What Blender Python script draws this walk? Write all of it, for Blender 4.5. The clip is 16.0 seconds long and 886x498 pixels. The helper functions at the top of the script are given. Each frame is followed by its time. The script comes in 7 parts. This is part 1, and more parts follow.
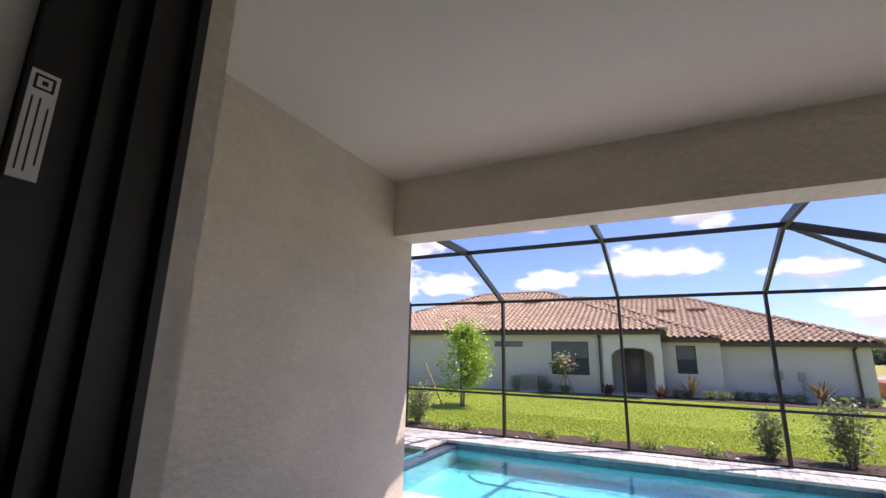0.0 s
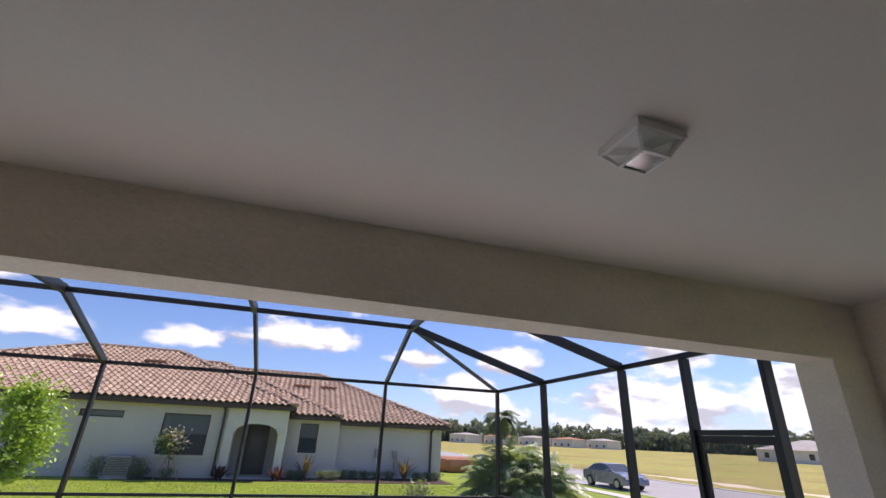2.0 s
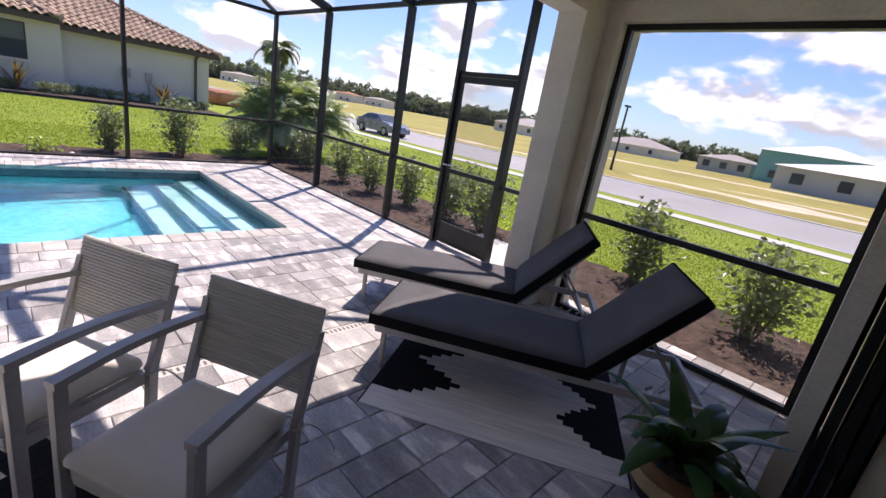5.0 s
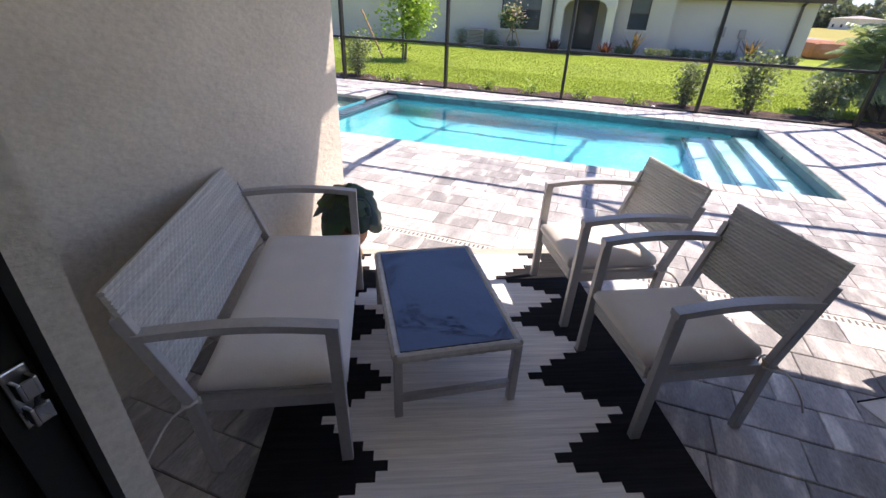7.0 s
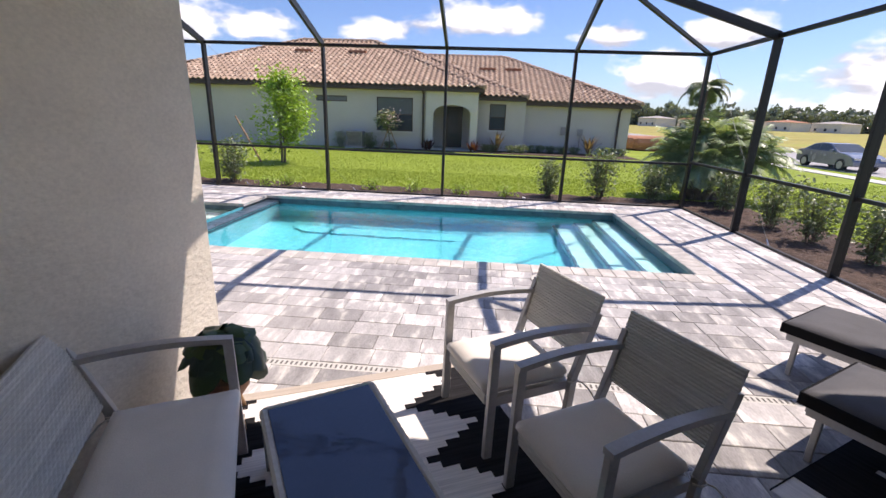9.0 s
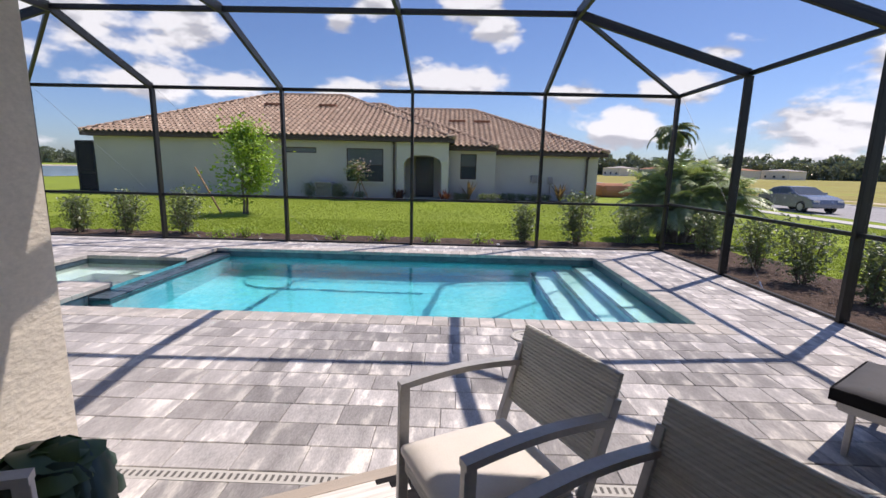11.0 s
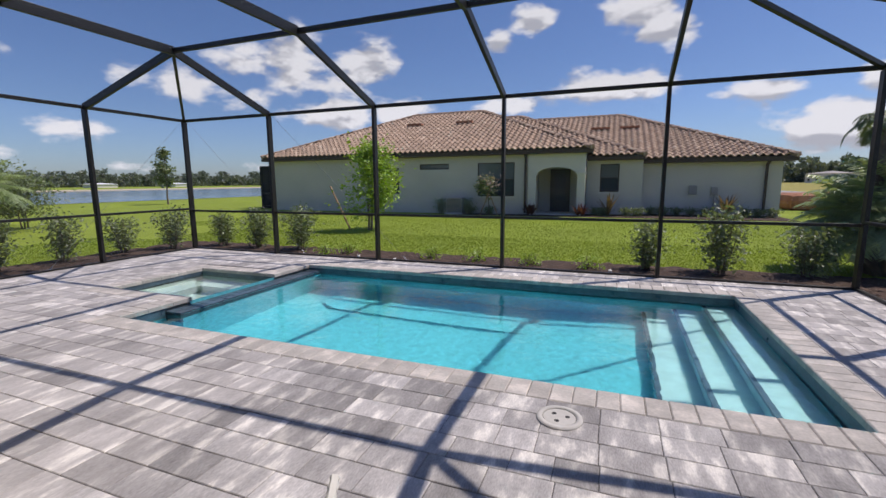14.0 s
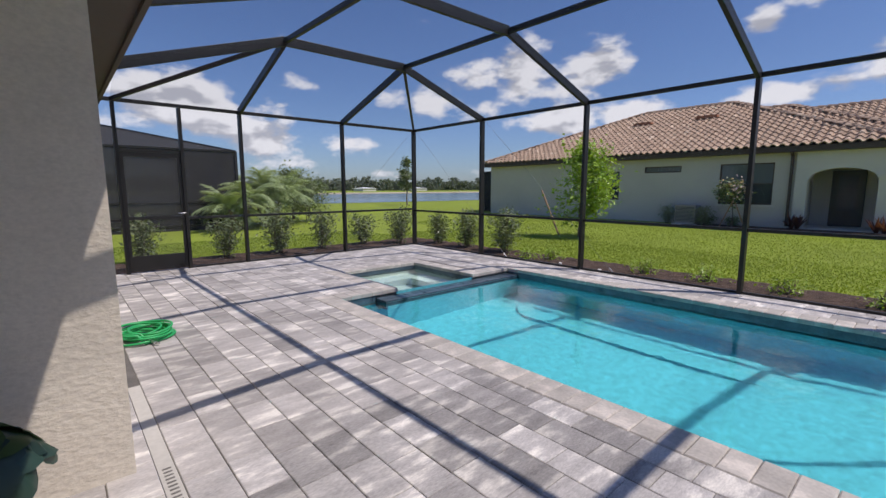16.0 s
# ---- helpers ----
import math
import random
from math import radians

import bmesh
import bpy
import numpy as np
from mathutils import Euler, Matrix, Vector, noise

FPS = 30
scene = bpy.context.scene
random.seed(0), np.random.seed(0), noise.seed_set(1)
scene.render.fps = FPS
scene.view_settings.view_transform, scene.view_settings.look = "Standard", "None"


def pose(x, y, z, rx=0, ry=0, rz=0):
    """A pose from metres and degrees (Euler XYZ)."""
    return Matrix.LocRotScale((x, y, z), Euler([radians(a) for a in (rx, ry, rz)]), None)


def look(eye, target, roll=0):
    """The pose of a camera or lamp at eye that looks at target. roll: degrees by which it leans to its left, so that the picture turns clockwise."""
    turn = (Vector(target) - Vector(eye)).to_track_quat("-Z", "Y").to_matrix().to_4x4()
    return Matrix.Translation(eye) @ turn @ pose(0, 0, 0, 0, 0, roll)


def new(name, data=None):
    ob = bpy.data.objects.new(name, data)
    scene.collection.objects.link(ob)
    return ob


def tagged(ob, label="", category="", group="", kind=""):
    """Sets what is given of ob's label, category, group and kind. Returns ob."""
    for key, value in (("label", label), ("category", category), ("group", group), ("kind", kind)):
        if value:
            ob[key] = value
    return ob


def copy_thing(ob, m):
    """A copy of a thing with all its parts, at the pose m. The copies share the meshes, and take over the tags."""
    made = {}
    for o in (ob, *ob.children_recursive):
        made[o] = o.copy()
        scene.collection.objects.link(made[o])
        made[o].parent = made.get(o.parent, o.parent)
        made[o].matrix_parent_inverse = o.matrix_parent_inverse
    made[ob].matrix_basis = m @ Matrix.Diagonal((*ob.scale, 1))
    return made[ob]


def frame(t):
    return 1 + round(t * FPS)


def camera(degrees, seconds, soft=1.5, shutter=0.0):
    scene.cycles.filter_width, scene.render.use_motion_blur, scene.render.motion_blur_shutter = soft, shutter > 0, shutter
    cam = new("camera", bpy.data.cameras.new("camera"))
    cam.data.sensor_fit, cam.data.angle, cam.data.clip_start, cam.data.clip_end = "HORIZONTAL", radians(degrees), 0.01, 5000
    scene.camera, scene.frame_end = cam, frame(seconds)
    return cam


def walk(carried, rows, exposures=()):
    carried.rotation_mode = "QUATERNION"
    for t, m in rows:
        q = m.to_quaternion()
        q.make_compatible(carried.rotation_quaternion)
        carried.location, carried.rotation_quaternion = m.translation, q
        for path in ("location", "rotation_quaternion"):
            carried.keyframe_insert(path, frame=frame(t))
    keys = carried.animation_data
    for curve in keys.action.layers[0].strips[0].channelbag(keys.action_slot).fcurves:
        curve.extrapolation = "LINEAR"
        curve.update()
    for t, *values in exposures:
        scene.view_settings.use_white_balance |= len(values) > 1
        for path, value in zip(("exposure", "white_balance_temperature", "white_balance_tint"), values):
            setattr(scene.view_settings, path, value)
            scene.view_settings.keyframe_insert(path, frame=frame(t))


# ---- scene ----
cam = camera(90.5, 16.0)
PATH = [
    (0, (-0.182, -0.525, 1.699), (-1.061, 1.211, 2.161), 1.1),
    (0.5, (-0.168, -0.504, 1.75), (-1.007, 1.191, 2.402), 2.5),
    (1, (-0.231, -0.408, 1.795), (-0.648, 1.396, 2.551), 0.3),
    (1.5, (-0.208, -0.254, 1.85), (-0.195, 1.594, 2.613), 2.5),
    (2, (-0.169, -0.092, 1.899), (0.349, 1.671, 2.689), 2.6),
    (2.5, (-0.141, -0.001, 1.891), (0.905, 1.547, 2.605), 1.0),
    (3, (-0.084, 0.04, 1.89), (1.316, 1.343, 2.476), 0.4),
    (3.2, (-0.063, 0.046, 1.875), (1.434, 1.279, 2.364), 0.2),
    (5.5, (-0.105, -0.12, 1.513), (1.048, 1.294, 0.692), 6.8),
    (6, (-0.117, -0.226, 1.503), (0.347, 1.498, 0.601), 6.9),
    (6.5, (-0.135, -0.331, 1.497), (-0.283, 1.426, 0.552), 5.6),
    (7, (-0.167, -0.399, 1.501), (-0.729, 1.262, 0.54), 2.5),
    (7.5, (-0.172, -0.412, 1.505), (-0.851, 1.212, 0.554), 0.9),
    (8, (-0.172, -0.385, 1.505), (-0.749, 1.286, 0.569), 1.9),
    (8.5, (-0.186, -0.316, 1.534), (-0.559, 1.446, 0.664), 2.5),
    (9, (-0.259, -0.167, 1.62), (-0.402, 1.741, 1.038), 2.1),
    (9.5, (-0.31, -0.033, 1.639), (-0.266, 1.903, 1.137), 3.2),
    (11.8, (0.087, 0.782, 1.397), (-0.065, 2.752, 1.091), -0.4),
    (12, (0.194, 0.854, 1.412), (0.007, 2.82, 1.099), -0.5),
    (12.5, (0.43, 1.127, 1.428), (0.212, 3.092, 1.128), 0.0),
    (13, (0.68, 1.292, 1.445), (0.276, 3.229, 1.155), 0.4),
    (13.5, (0.802, 1.403, 1.442), (0.193, 3.285, 1.146), 0.5),
    (14, (0.732, 1.586, 1.473), (0.022, 3.431, 1.172), -0.4),
    (14.5, (0.657, 1.728, 1.479), (-0.22, 3.503, 1.197), -1.4),
    (15, (0.67, 1.855, 1.491), (-0.463, 3.48, 1.218), -1.6),
    (15.5, (0.737, 1.998, 1.424), (-0.612, 3.451, 1.157), 0.1),
    (16, (0.733, 2.037, 1.425), (-0.757, 3.343, 1.152), -0.1),
]
walk(cam, [(t, look(eye, target, roll)) for t, eye, target, roll in PATH],
     exposures=[(0.0, 1.05, 7000, 26), (0.4, 1.20, 6950, 27), (0.7, 1.26, 6900, 24), (1.0, 1.15, 6850, 24), (1.5, 0.76, 6750, 24), (3.2, 0.56, 6800, 26), (5.5, 0.95, 6850, 22), (6.5, 1.14, 6900, 20), (7.5, 1.32, 7000, 20), (8.5, 1.16, 7000, 20), (9.0, 0.80, 6900, 20), (9.5, 0.58, 6850, 19),
                (12.0, 0.32, 6800, 18), (14.0, 0.05, 6700, 17), (16.0, 0.0, 6650, 17)])

# ---- world, sun ----
SUN_TO = Vector((0.440, 0.348, 1.0)).normalized()
world = bpy.data.worlds.new("sky")
scene.world = world
world.use_nodes = True
wt = world.node_tree
wt.nodes.clear()


def wnode(kind, **sets):
    n = wt.nodes.new(kind)
    for key, value in sets.items():
        if key == "op":
            n.operation = value
        elif key == "blend":
            n.data_type, n.blend_type = "RGBA", value
        else:
            n.inputs[key].default_value = value
    return n


sky = wt.nodes.new("ShaderNodeTexSky")
sky.sky_type, sky.sun_disc = "NISHITA", False
sky.sun_elevation = math.asin(SUN_TO.z)
sky.sun_rotation = math.atan2(SUN_TO.x, SUN_TO.y)
sky.air_density, sky.dust_density, sky.ozone_density = 1.0, 0.6, 2.5
coord = wt.nodes.new("ShaderNodeTexCoord")
split = wt.nodes.new("ShaderNodeSeparateXYZ")
wt.links.new(coord.outputs["Generated"], split.inputs[0])
# cloud deck: directions flattened so that cumulus bases line up
stretch = wnode("ShaderNodeMapping")
stretch.inputs["Scale"].default_value = (1.0, 1.0, 2.1)
stretch.inputs["Location"].default_value = (2.7, 1.9, 0.35)
wt.links.new(coord.outputs["Generated"], stretch.inputs[0])
puffs = wnode("ShaderNodeTexNoise", Scale=8.5, Detail=8.0, Roughness=0.52, Lacunarity=2.1)
wt.links.new(stretch.outputs[0], puffs.inputs["Vector"])
banks = wnode("ShaderNodeTexNoise", Scale=1.7, Detail=2.0, Roughness=0.5)
wt.links.new(stretch.outputs[0], banks.inputs["Vector"])
# cumulus heaps seen from the deck: azimuth from +y to +x, elevation, half width, half height (degrees)
HEAPS = [(-40, 13.2, 9.0, 4.2), (-31, 14.3, 5.5, 3.8), (-50, 11.0, 6.5, 3.0), (-35, 8.3, 6.0, 2.0), (-10, 18.2, 3.2, 1.8), (-14, 16.3, 2.4, 1.7), (5.7, 16.0, 3.4, 1.9), (2, 18.8, 4.5, 2.2),
         (-0.5, 11.0, 5.6, 2.4), (-12, 9.6, 6.0, 1.9), (14, 8.7, 4.0, 2.0), (20, 5.0, 7.0, 3.4), (40, 4.5, 9.0, 3.6), (29, 12.5, 4.0, 1.4), (-70, 5.2, 5.0, 2.6), (-80, 8.8, 9.0, 3.6), (-61, 5.6, 4.0, 1.7),
         (-27, 9.0, 5.0, 1.8), (58, 6.0, 9.0, 3.2), (80, 12.0, 9.0, 4.0), (100, 10.0, 12.0, 4.5),
         (46, 10.0, 8.0, 3.0), (33, 19.0, 5.0, 2.2), (50, 17.0, 6.5, 2.4), (64, 13.0, 7.0, 2.8), (75, 6.5, 9.0, 3.0), (90, 5.0, 12.0, 3.0), (66, 21.0, 6.0, 2.2), (25, 9.0, 4.5, 2.4), (112, 7.0, 10.0, 4.0)]
heap = None
for az, el, hw, hh in HEAPS:
    az, el, hw, hh = radians(az), radians(el), radians(hw) * 0.85, radians(hh) * 0.85
    off = wnode("ShaderNodeVectorMath", op="SUBTRACT")
    off.inputs[1].default_value = (math.sin(az) * math.cos(el), math.cos(az) * math.cos(el), math.sin(el))
    wt.links.new(coord.outputs["Generated"], off.inputs[0])
    flat = wnode("ShaderNodeVectorMath", op="MULTIPLY")
    flat.inputs[1].default_value = (1.0 / hw, 1.0 / hw, 1.0 / hh)
    wt.links.new(off.outputs[0], flat.inputs[0])
    far = wnode("ShaderNodeVectorMath", op="LENGTH")
    wt.links.new(flat.outputs[0], far.inputs[0])
    if heap is None:
        heap = far.outputs["Value"]
    else:
        least = wnode("ShaderNodeMath", op="MINIMUM")
        wt.links.new(heap, least.inputs[0])
        wt.links.new(far.outputs["Value"], least.inputs[1])
        heap = least.outputs[0]
heaped = wt.nodes.new("ShaderNodeMapRange")
heaped.inputs["From Min"].default_value, heaped.inputs["From Max"].default_value = 0.25, 1.75
heaped.inputs["To Min"].default_value, heaped.inputs["To Max"].default_value = 0.22, -0.14
wt.links.new(heap, heaped.inputs["Value"])
# fewer clouds higher up
thin = wt.nodes.new("ShaderNodeMapRange")
thin.inputs["From Min"].default_value, thin.inputs["From Max"].default_value = 0.02, 0.45
thin.inputs["To Min"].default_value, thin.inputs["To Max"].default_value = 0.10, -0.02
wt.links.new(split.outputs["Z"], thin.inputs["Value"])
sum1 = wnode("ShaderNodeMath", op="MULTIPLY_ADD")
sum1.inputs[1].default_value = 0.30
wt.links.new(banks.outputs["Fac"], sum1.inputs[0])
wt.links.new(puffs.outputs["Fac"], sum1.inputs[2])
sum1b = wnode("ShaderNodeMath", op="ADD")
wt.links.new(sum1.outputs[0], sum1b.inputs[0])
wt.links.new(heaped.outputs[0], sum1b.inputs[1])
sum2 = wnode("ShaderNodeMath", op="ADD")
wt.links.new(sum1b.outputs[0], sum2.inputs[0])
wt.links.new(thin.outputs[0], sum2.inputs[1])
cover = wt.nodes.new("ShaderNodeMapRange")
cover.interpolation_type = "SMOOTHSTEP"
cover.inputs["From Min"].default_value, cover.inputs["From Max"].default_value = 0.72, 0.88
wt.links.new(sum2.outputs[0], cover.inputs["Value"])
# grey undersides: thicker cloud just above means shade
above = wnode("ShaderNodeVectorMath", op="ADD")
above.inputs[1].default_value = (0.01, 0.01, 0.045)
wt.links.new(stretch.outputs[0], above.inputs[0])
puffs_up = wnode("ShaderNodeTexNoise", Scale=8.5, Detail=3.0, Roughness=0.45, Lacunarity=2.1)
wt.links.new(above.outputs[0], puffs_up.inputs["Vector"])
thicker = wnode("ShaderNodeMath", op="SUBTRACT")
wt.links.new(puffs_up.outputs["Fac"], thicker.inputs[0])
wt.links.new(puffs.outputs["Fac"], thicker.inputs[1])
shade = wt.nodes.new("ShaderNodeMapRange")
shade.interpolation_type = "SMOOTHSTEP"
shade.inputs["From Min"].default_value, shade.inputs["From Max"].default_value = -0.03, 0.11
wt.links.new(thicker.outputs[0], shade.inputs["Value"])
cloud_tone = wnode("ShaderNodeMix", blend="MIX")
cloud_tone.inputs[6].default_value = (5.4, 5.7, 6.1, 1)
cloud_tone.inputs[7].default_value = (3.0, 3.25, 3.75, 1)
wt.links.new(shade.outputs[0], cloud_tone.inputs[0])
mixed = wnode("ShaderNodeMix", blend="MIX")
wt.links.new(cover.outputs[0], mixed.inputs[0])
tint = wnode("ShaderNodeMix", blend="MULTIPLY")
tint.inputs[0].default_value = 1.0
tint.inputs[7].default_value = (0.46, 0.565, 0.76, 1)
wt.links.new(sky.outputs[0], tint.inputs[6])
wt.links.new(tint.outputs[2], mixed.inputs[6])
wt.links.new(cloud_tone.outputs[2], mixed.inputs[7])
back = wnode("ShaderNodeBackground", Strength=0.15)
wt.links.new(mixed.outputs[2], back.inputs[0])
wout = wt.nodes.new("ShaderNodeOutputWorld")
wt.links.new(back.outputs[0], wout.inputs[0])

sun_data = bpy.data.lights.new("sun", "SUN")
sun_data.energy, sun_data.angle, sun_data.color = 4.0, radians(0.53), (1.0, 0.95, 0.87)
sun = new("sun", sun_data)
sun.matrix_world = look(SUN_TO * 60, (0, 0, 0))


# ---- materials ----
def mat(name, color, rough=0.6, metal=0.0, vary=0.12, scale=3.0, fine=60.0, bump=0.15, bump_scale=None,
        second=None, second_amount=0.0, pieces="", piece_vary=0.0, spec=0.5, stretch=(1, 1, 1), depth=0.004):
    """Principled surface: colour mottled at two scales, relief, and tone by piece."""
    m = bpy.data.materials.new(name)
    m.use_nodes = True
    nt = m.node_tree
    b = nt.nodes["Principled BSDF"]
    b.inputs["Metallic"].default_value = metal
    b.inputs["Specular IOR Level"].default_value = spec
    tc = nt.nodes.new("ShaderNodeTexCoord")
    mp = nt.nodes.new("ShaderNodeMapping")
    mp.inputs["Scale"].default_value = stretch
    nt.links.new(tc.outputs["Object"], mp.inputs[0])
    vec = mp.outputs[0]
    info = None
    if pieces:
        if pieces == "object":
            info = nt.nodes.new("ShaderNodeObjectInfo").outputs["Random"]
        else:
            info = nt.nodes.new("ShaderNodeNewGeometry").outputs["Random Per Island"]
        off = nt.nodes.new("ShaderNodeVectorMath")
        off.operation = "ADD"
        k = nt.nodes.new("ShaderNodeMath")
        k.operation = "MULTIPLY"
        k.inputs[1].default_value = 37.0
        nt.links.new(info, k.inputs[0])
        nt.links.new(vec, off.inputs[0])
        nt.links.new(k.outputs[0], off.inputs[1])
        vec = off.outputs[0]
    n1 = nt.nodes.new("ShaderNodeTexNoise")
    n1.inputs["Scale"].default_value, n1.inputs["Detail"].default_value = scale, 4
    n2 = nt.nodes.new("ShaderNodeTexNoise")
    n2.inputs["Scale"].default_value, n2.inputs["Detail"].default_value = fine, 3
    nt.links.new(vec, n1.inputs["Vector"])
    nt.links.new(vec, n2.inputs["Vector"])
    mean = nt.nodes.new("ShaderNodeMath")
    mean.operation = "MULTIPLY_ADD"
    mean.inputs[1].default_value = 0.6
    half = nt.nodes.new("ShaderNodeMath")
    half.operation = "MULTIPLY"
    half.inputs[1].default_value = 0.4
    nt.links.new(n2.outputs["Fac"], half.inputs[0])
    nt.links.new(n1.outputs["Fac"], mean.inputs[0])
    nt.links.new(half.outputs[0], mean.inputs[2])
    rng = nt.nodes.new("ShaderNodeMapRange")
    rng.inputs["From Min"].default_value, rng.inputs["From Max"].default_value = 0.3, 0.7
    rng.inputs["To Min"].default_value, rng.inputs["To Max"].default_value = 1 - vary * 1.6, 1 + vary * 1.6
    nt.links.new(mean.outputs[0], rng.inputs["Value"])
    col = nt.nodes.new("ShaderNodeMix")
    col.data_type, col.blend_type = "RGBA", "MIX"
    col.inputs[6].default_value = (*color, 1)
    col.inputs[7].default_value = (*(second or color), 1)
    col.inputs[0].default_value = 0.0
    if second:
        sm = nt.nodes.new("ShaderNodeMapRange")
        sm.interpolation_type = "SMOOTHSTEP"
        sm.inputs["From Min"].default_value, sm.inputs["From Max"].default_value = 0.62 - second_amount, 0.72 - second_amount * 0.6
        nt.links.new(n1.outputs["Fac"], sm.inputs["Value"])
        nt.links.new(sm.outputs[0], col.inputs[0])
    scl = nt.nodes.new("ShaderNodeVectorMath")
    scl.operation = "SCALE"
    nt.links.new(col.outputs[2], scl.inputs[0])
    value = rng.outputs[0]
    if pieces and piece_vary:
        pr = nt.nodes.new("ShaderNodeMapRange")
        pr.inputs["To Min"].default_value, pr.inputs["To Max"].default_value = 1 - piece_vary, 1 + piece_vary
        nt.links.new(info, pr.inputs["Value"])
        mul = nt.nodes.new("ShaderNodeMath")
        mul.operation = "MULTIPLY"
        nt.links.new(value, mul.inputs[0])
        nt.links.new(pr.outputs[0], mul.inputs[1])
        value = mul.outputs[0]
    nt.links.new(value, scl.inputs["Scale"])
    nt.links.new(scl.outputs[0], b.inputs["Base Color"])
    rr = nt.nodes.new("ShaderNodeMapRange")
    rr.inputs["To Min"].default_value, rr.inputs["To Max"].default_value = max(0.03, rough - 0.08), min(1.0, rough + 0.08)
    nt.links.new(n1.outputs["Fac"], rr.inputs["Value"])
    nt.links.new(rr.outputs[0], b.inputs["Roughness"])
    if bump:
        src = n2
        if bump_scale:
            src = nt.nodes.new("ShaderNodeTexNoise")
            src.inputs["Scale"].default_value, src.inputs["Detail"].default_value = bump_scale, 4
            nt.links.new(vec, src.inputs["Vector"])
        bp = nt.nodes.new("ShaderNodeBump")
        bp.inputs["Strength"].default_value, bp.inputs["Distance"].default_value = bump, depth
        nt.links.new(src.outputs["Fac"], bp.inputs["Height"])
        nt.links.new(bp.outputs[0], b.inputs["Normal"])
    return m


def glass_mat(name, tint=(0.9, 0.95, 0.95), rough=0.0, share=0.5):
    """Window glass: part clear, part mirror-like gloss."""
    m = bpy.data.materials.new(name)
    m.use_nodes = True
    b = m.node_tree.nodes["Principled BSDF"]
    b.inputs["Base Color"].default_value = (*tint, 1)
    b.inputs["Roughness"].default_value = rough
    b.inputs["Transmission Weight"].default_value = share
    b.inputs["IOR"].default_value = 1.45
    return m


def screen_mat(name, cover_share, tone):
    """Insect screen: fine dark threads too small to see, so partly clear."""
    m = bpy.data.materials.new(name)
    m.use_nodes = True
    nt = m.node_tree
    nt.nodes.clear()
    d = nt.nodes.new("ShaderNodeBsdfDiffuse")
    d.inputs[0].default_value = (*tone, 1)
    tr = nt.nodes.new("ShaderNodeBsdfTransparent")
    mx = nt.nodes.new("ShaderNodeMixShader")
    mx.inputs[0].default_value = cover_share
    o = nt.nodes.new("ShaderNodeOutputMaterial")
    nt.links.new(tr.outputs[0], mx.inputs[1])
    nt.links.new(d.outputs[0], mx.inputs[2])
    nt.links.new(mx.outputs[0], o.inputs[0])
    return m


def leaf_mat(name, color, vary=0.35, gloss=0.4):
    m = mat(name, color, gloss, vary=0.15, scale=2.0, fine=25, bump=0, pieces="island", piece_vary=vary)
    b = m.node_tree.nodes["Principled BSDF"]
    b.inputs["Subsurface Weight"].default_value = 0.0
    nt = m.node_tree
    tl = nt.nodes.new("ShaderNodeBsdfTranslucent")
    tl.inputs[0].default_value = (color[0] * 1.5, color[1] * 1.5, color[2] * 0.7, 1)
    mx = nt.nodes.new("ShaderNodeMixShader")
    mx.inputs[0].default_value = 0.3
    o = nt.nodes["Material Output"]
    nt.links.new(b.outputs[0], mx.inputs[1])
    nt.links.new(tl.outputs[0], mx.inputs[2])
    nt.links.new(mx.outputs[0], o.inputs[0])
    return m


STUCCO = mat("stucco_beige", (0.72, 0.66, 0.56), 0.9, vary=0.10, scale=1.4, fine=45, bump=0.6, bump_scale=22, spec=0.2, stretch=(1, 1, 1.7), depth=0.012)
CEIL = mat("ceiling_paint", (0.78, 0.75, 0.69), 0.85, vary=0.03, scale=0.8, fine=90, bump=0.12, spec=0.2)
BRONZE = mat("bronze_aluminium", (0.020, 0.019, 0.018), 0.42, 0.2, vary=0.15, scale=5, fine=80, bump=0.04)
BLACK = mat("black_door_frame", (0.011, 0.012, 0.011), 0.42, 0.1, vary=0.15, scale=4, fine=70, bump=0.03)
TRACK = mat("door_track_metal", (0.22, 0.22, 0.225), 0.5, 0.5, vary=0.1, scale=6, bump=0.05)
SCREEN = screen_mat("insect_screen", 0.13, (0.09, 0.095, 0.10))
SCREEN_ROOF = screen_mat("roof_screen", 0.20, (0.10, 0.105, 0.11))
SCREEN_FAR = screen_mat("dense_screen", 0.84, (0.05, 0.05, 0.053))
PAVER = mat("grey_paver", (0.42, 0.40, 0.39), 0.8, vary=0.25, scale=3.6, fine=45, bump=0.4, pieces="object", piece_vary=0.34,
            second=(0.60, 0.57, 0.53), second_amount=0.10, stretch=(2.8, 0.9, 1), spec=0.3)
PAVER_J = mat("grey_paver_far", (0.44, 0.415, 0.40), 0.8, vary=0.19, scale=3.6, fine=45, bump=0.4, pieces="island", piece_vary=0.27,
              second=(0.60, 0.57, 0.53), second_amount=0.10, stretch=(2.8, 0.9, 1), spec=0.3)
COPING = mat("coping_paver", (0.49, 0.455, 0.415), 0.75, vary=0.16, scale=5, fine=50, bump=0.35, pieces="object", piece_vary=0.12, spec=0.3,
             second=(0.58, 0.53, 0.48), second_amount=0.10)
SAND = mat("joint_sand", (0.15, 0.14, 0.13), 0.95, vary=0.2, scale=8, fine=120, bump=0.4)
PLASTER = mat("pool_plaster", (0.092, 0.465, 0.535), 0.7, vary=0.17, scale=12, fine=34, bump=0.05)
STEP_PLASTER = mat("step_plaster", (0.46, 0.60, 0.60), 0.7, vary=0.09, scale=7, fine=30, bump=0.05)
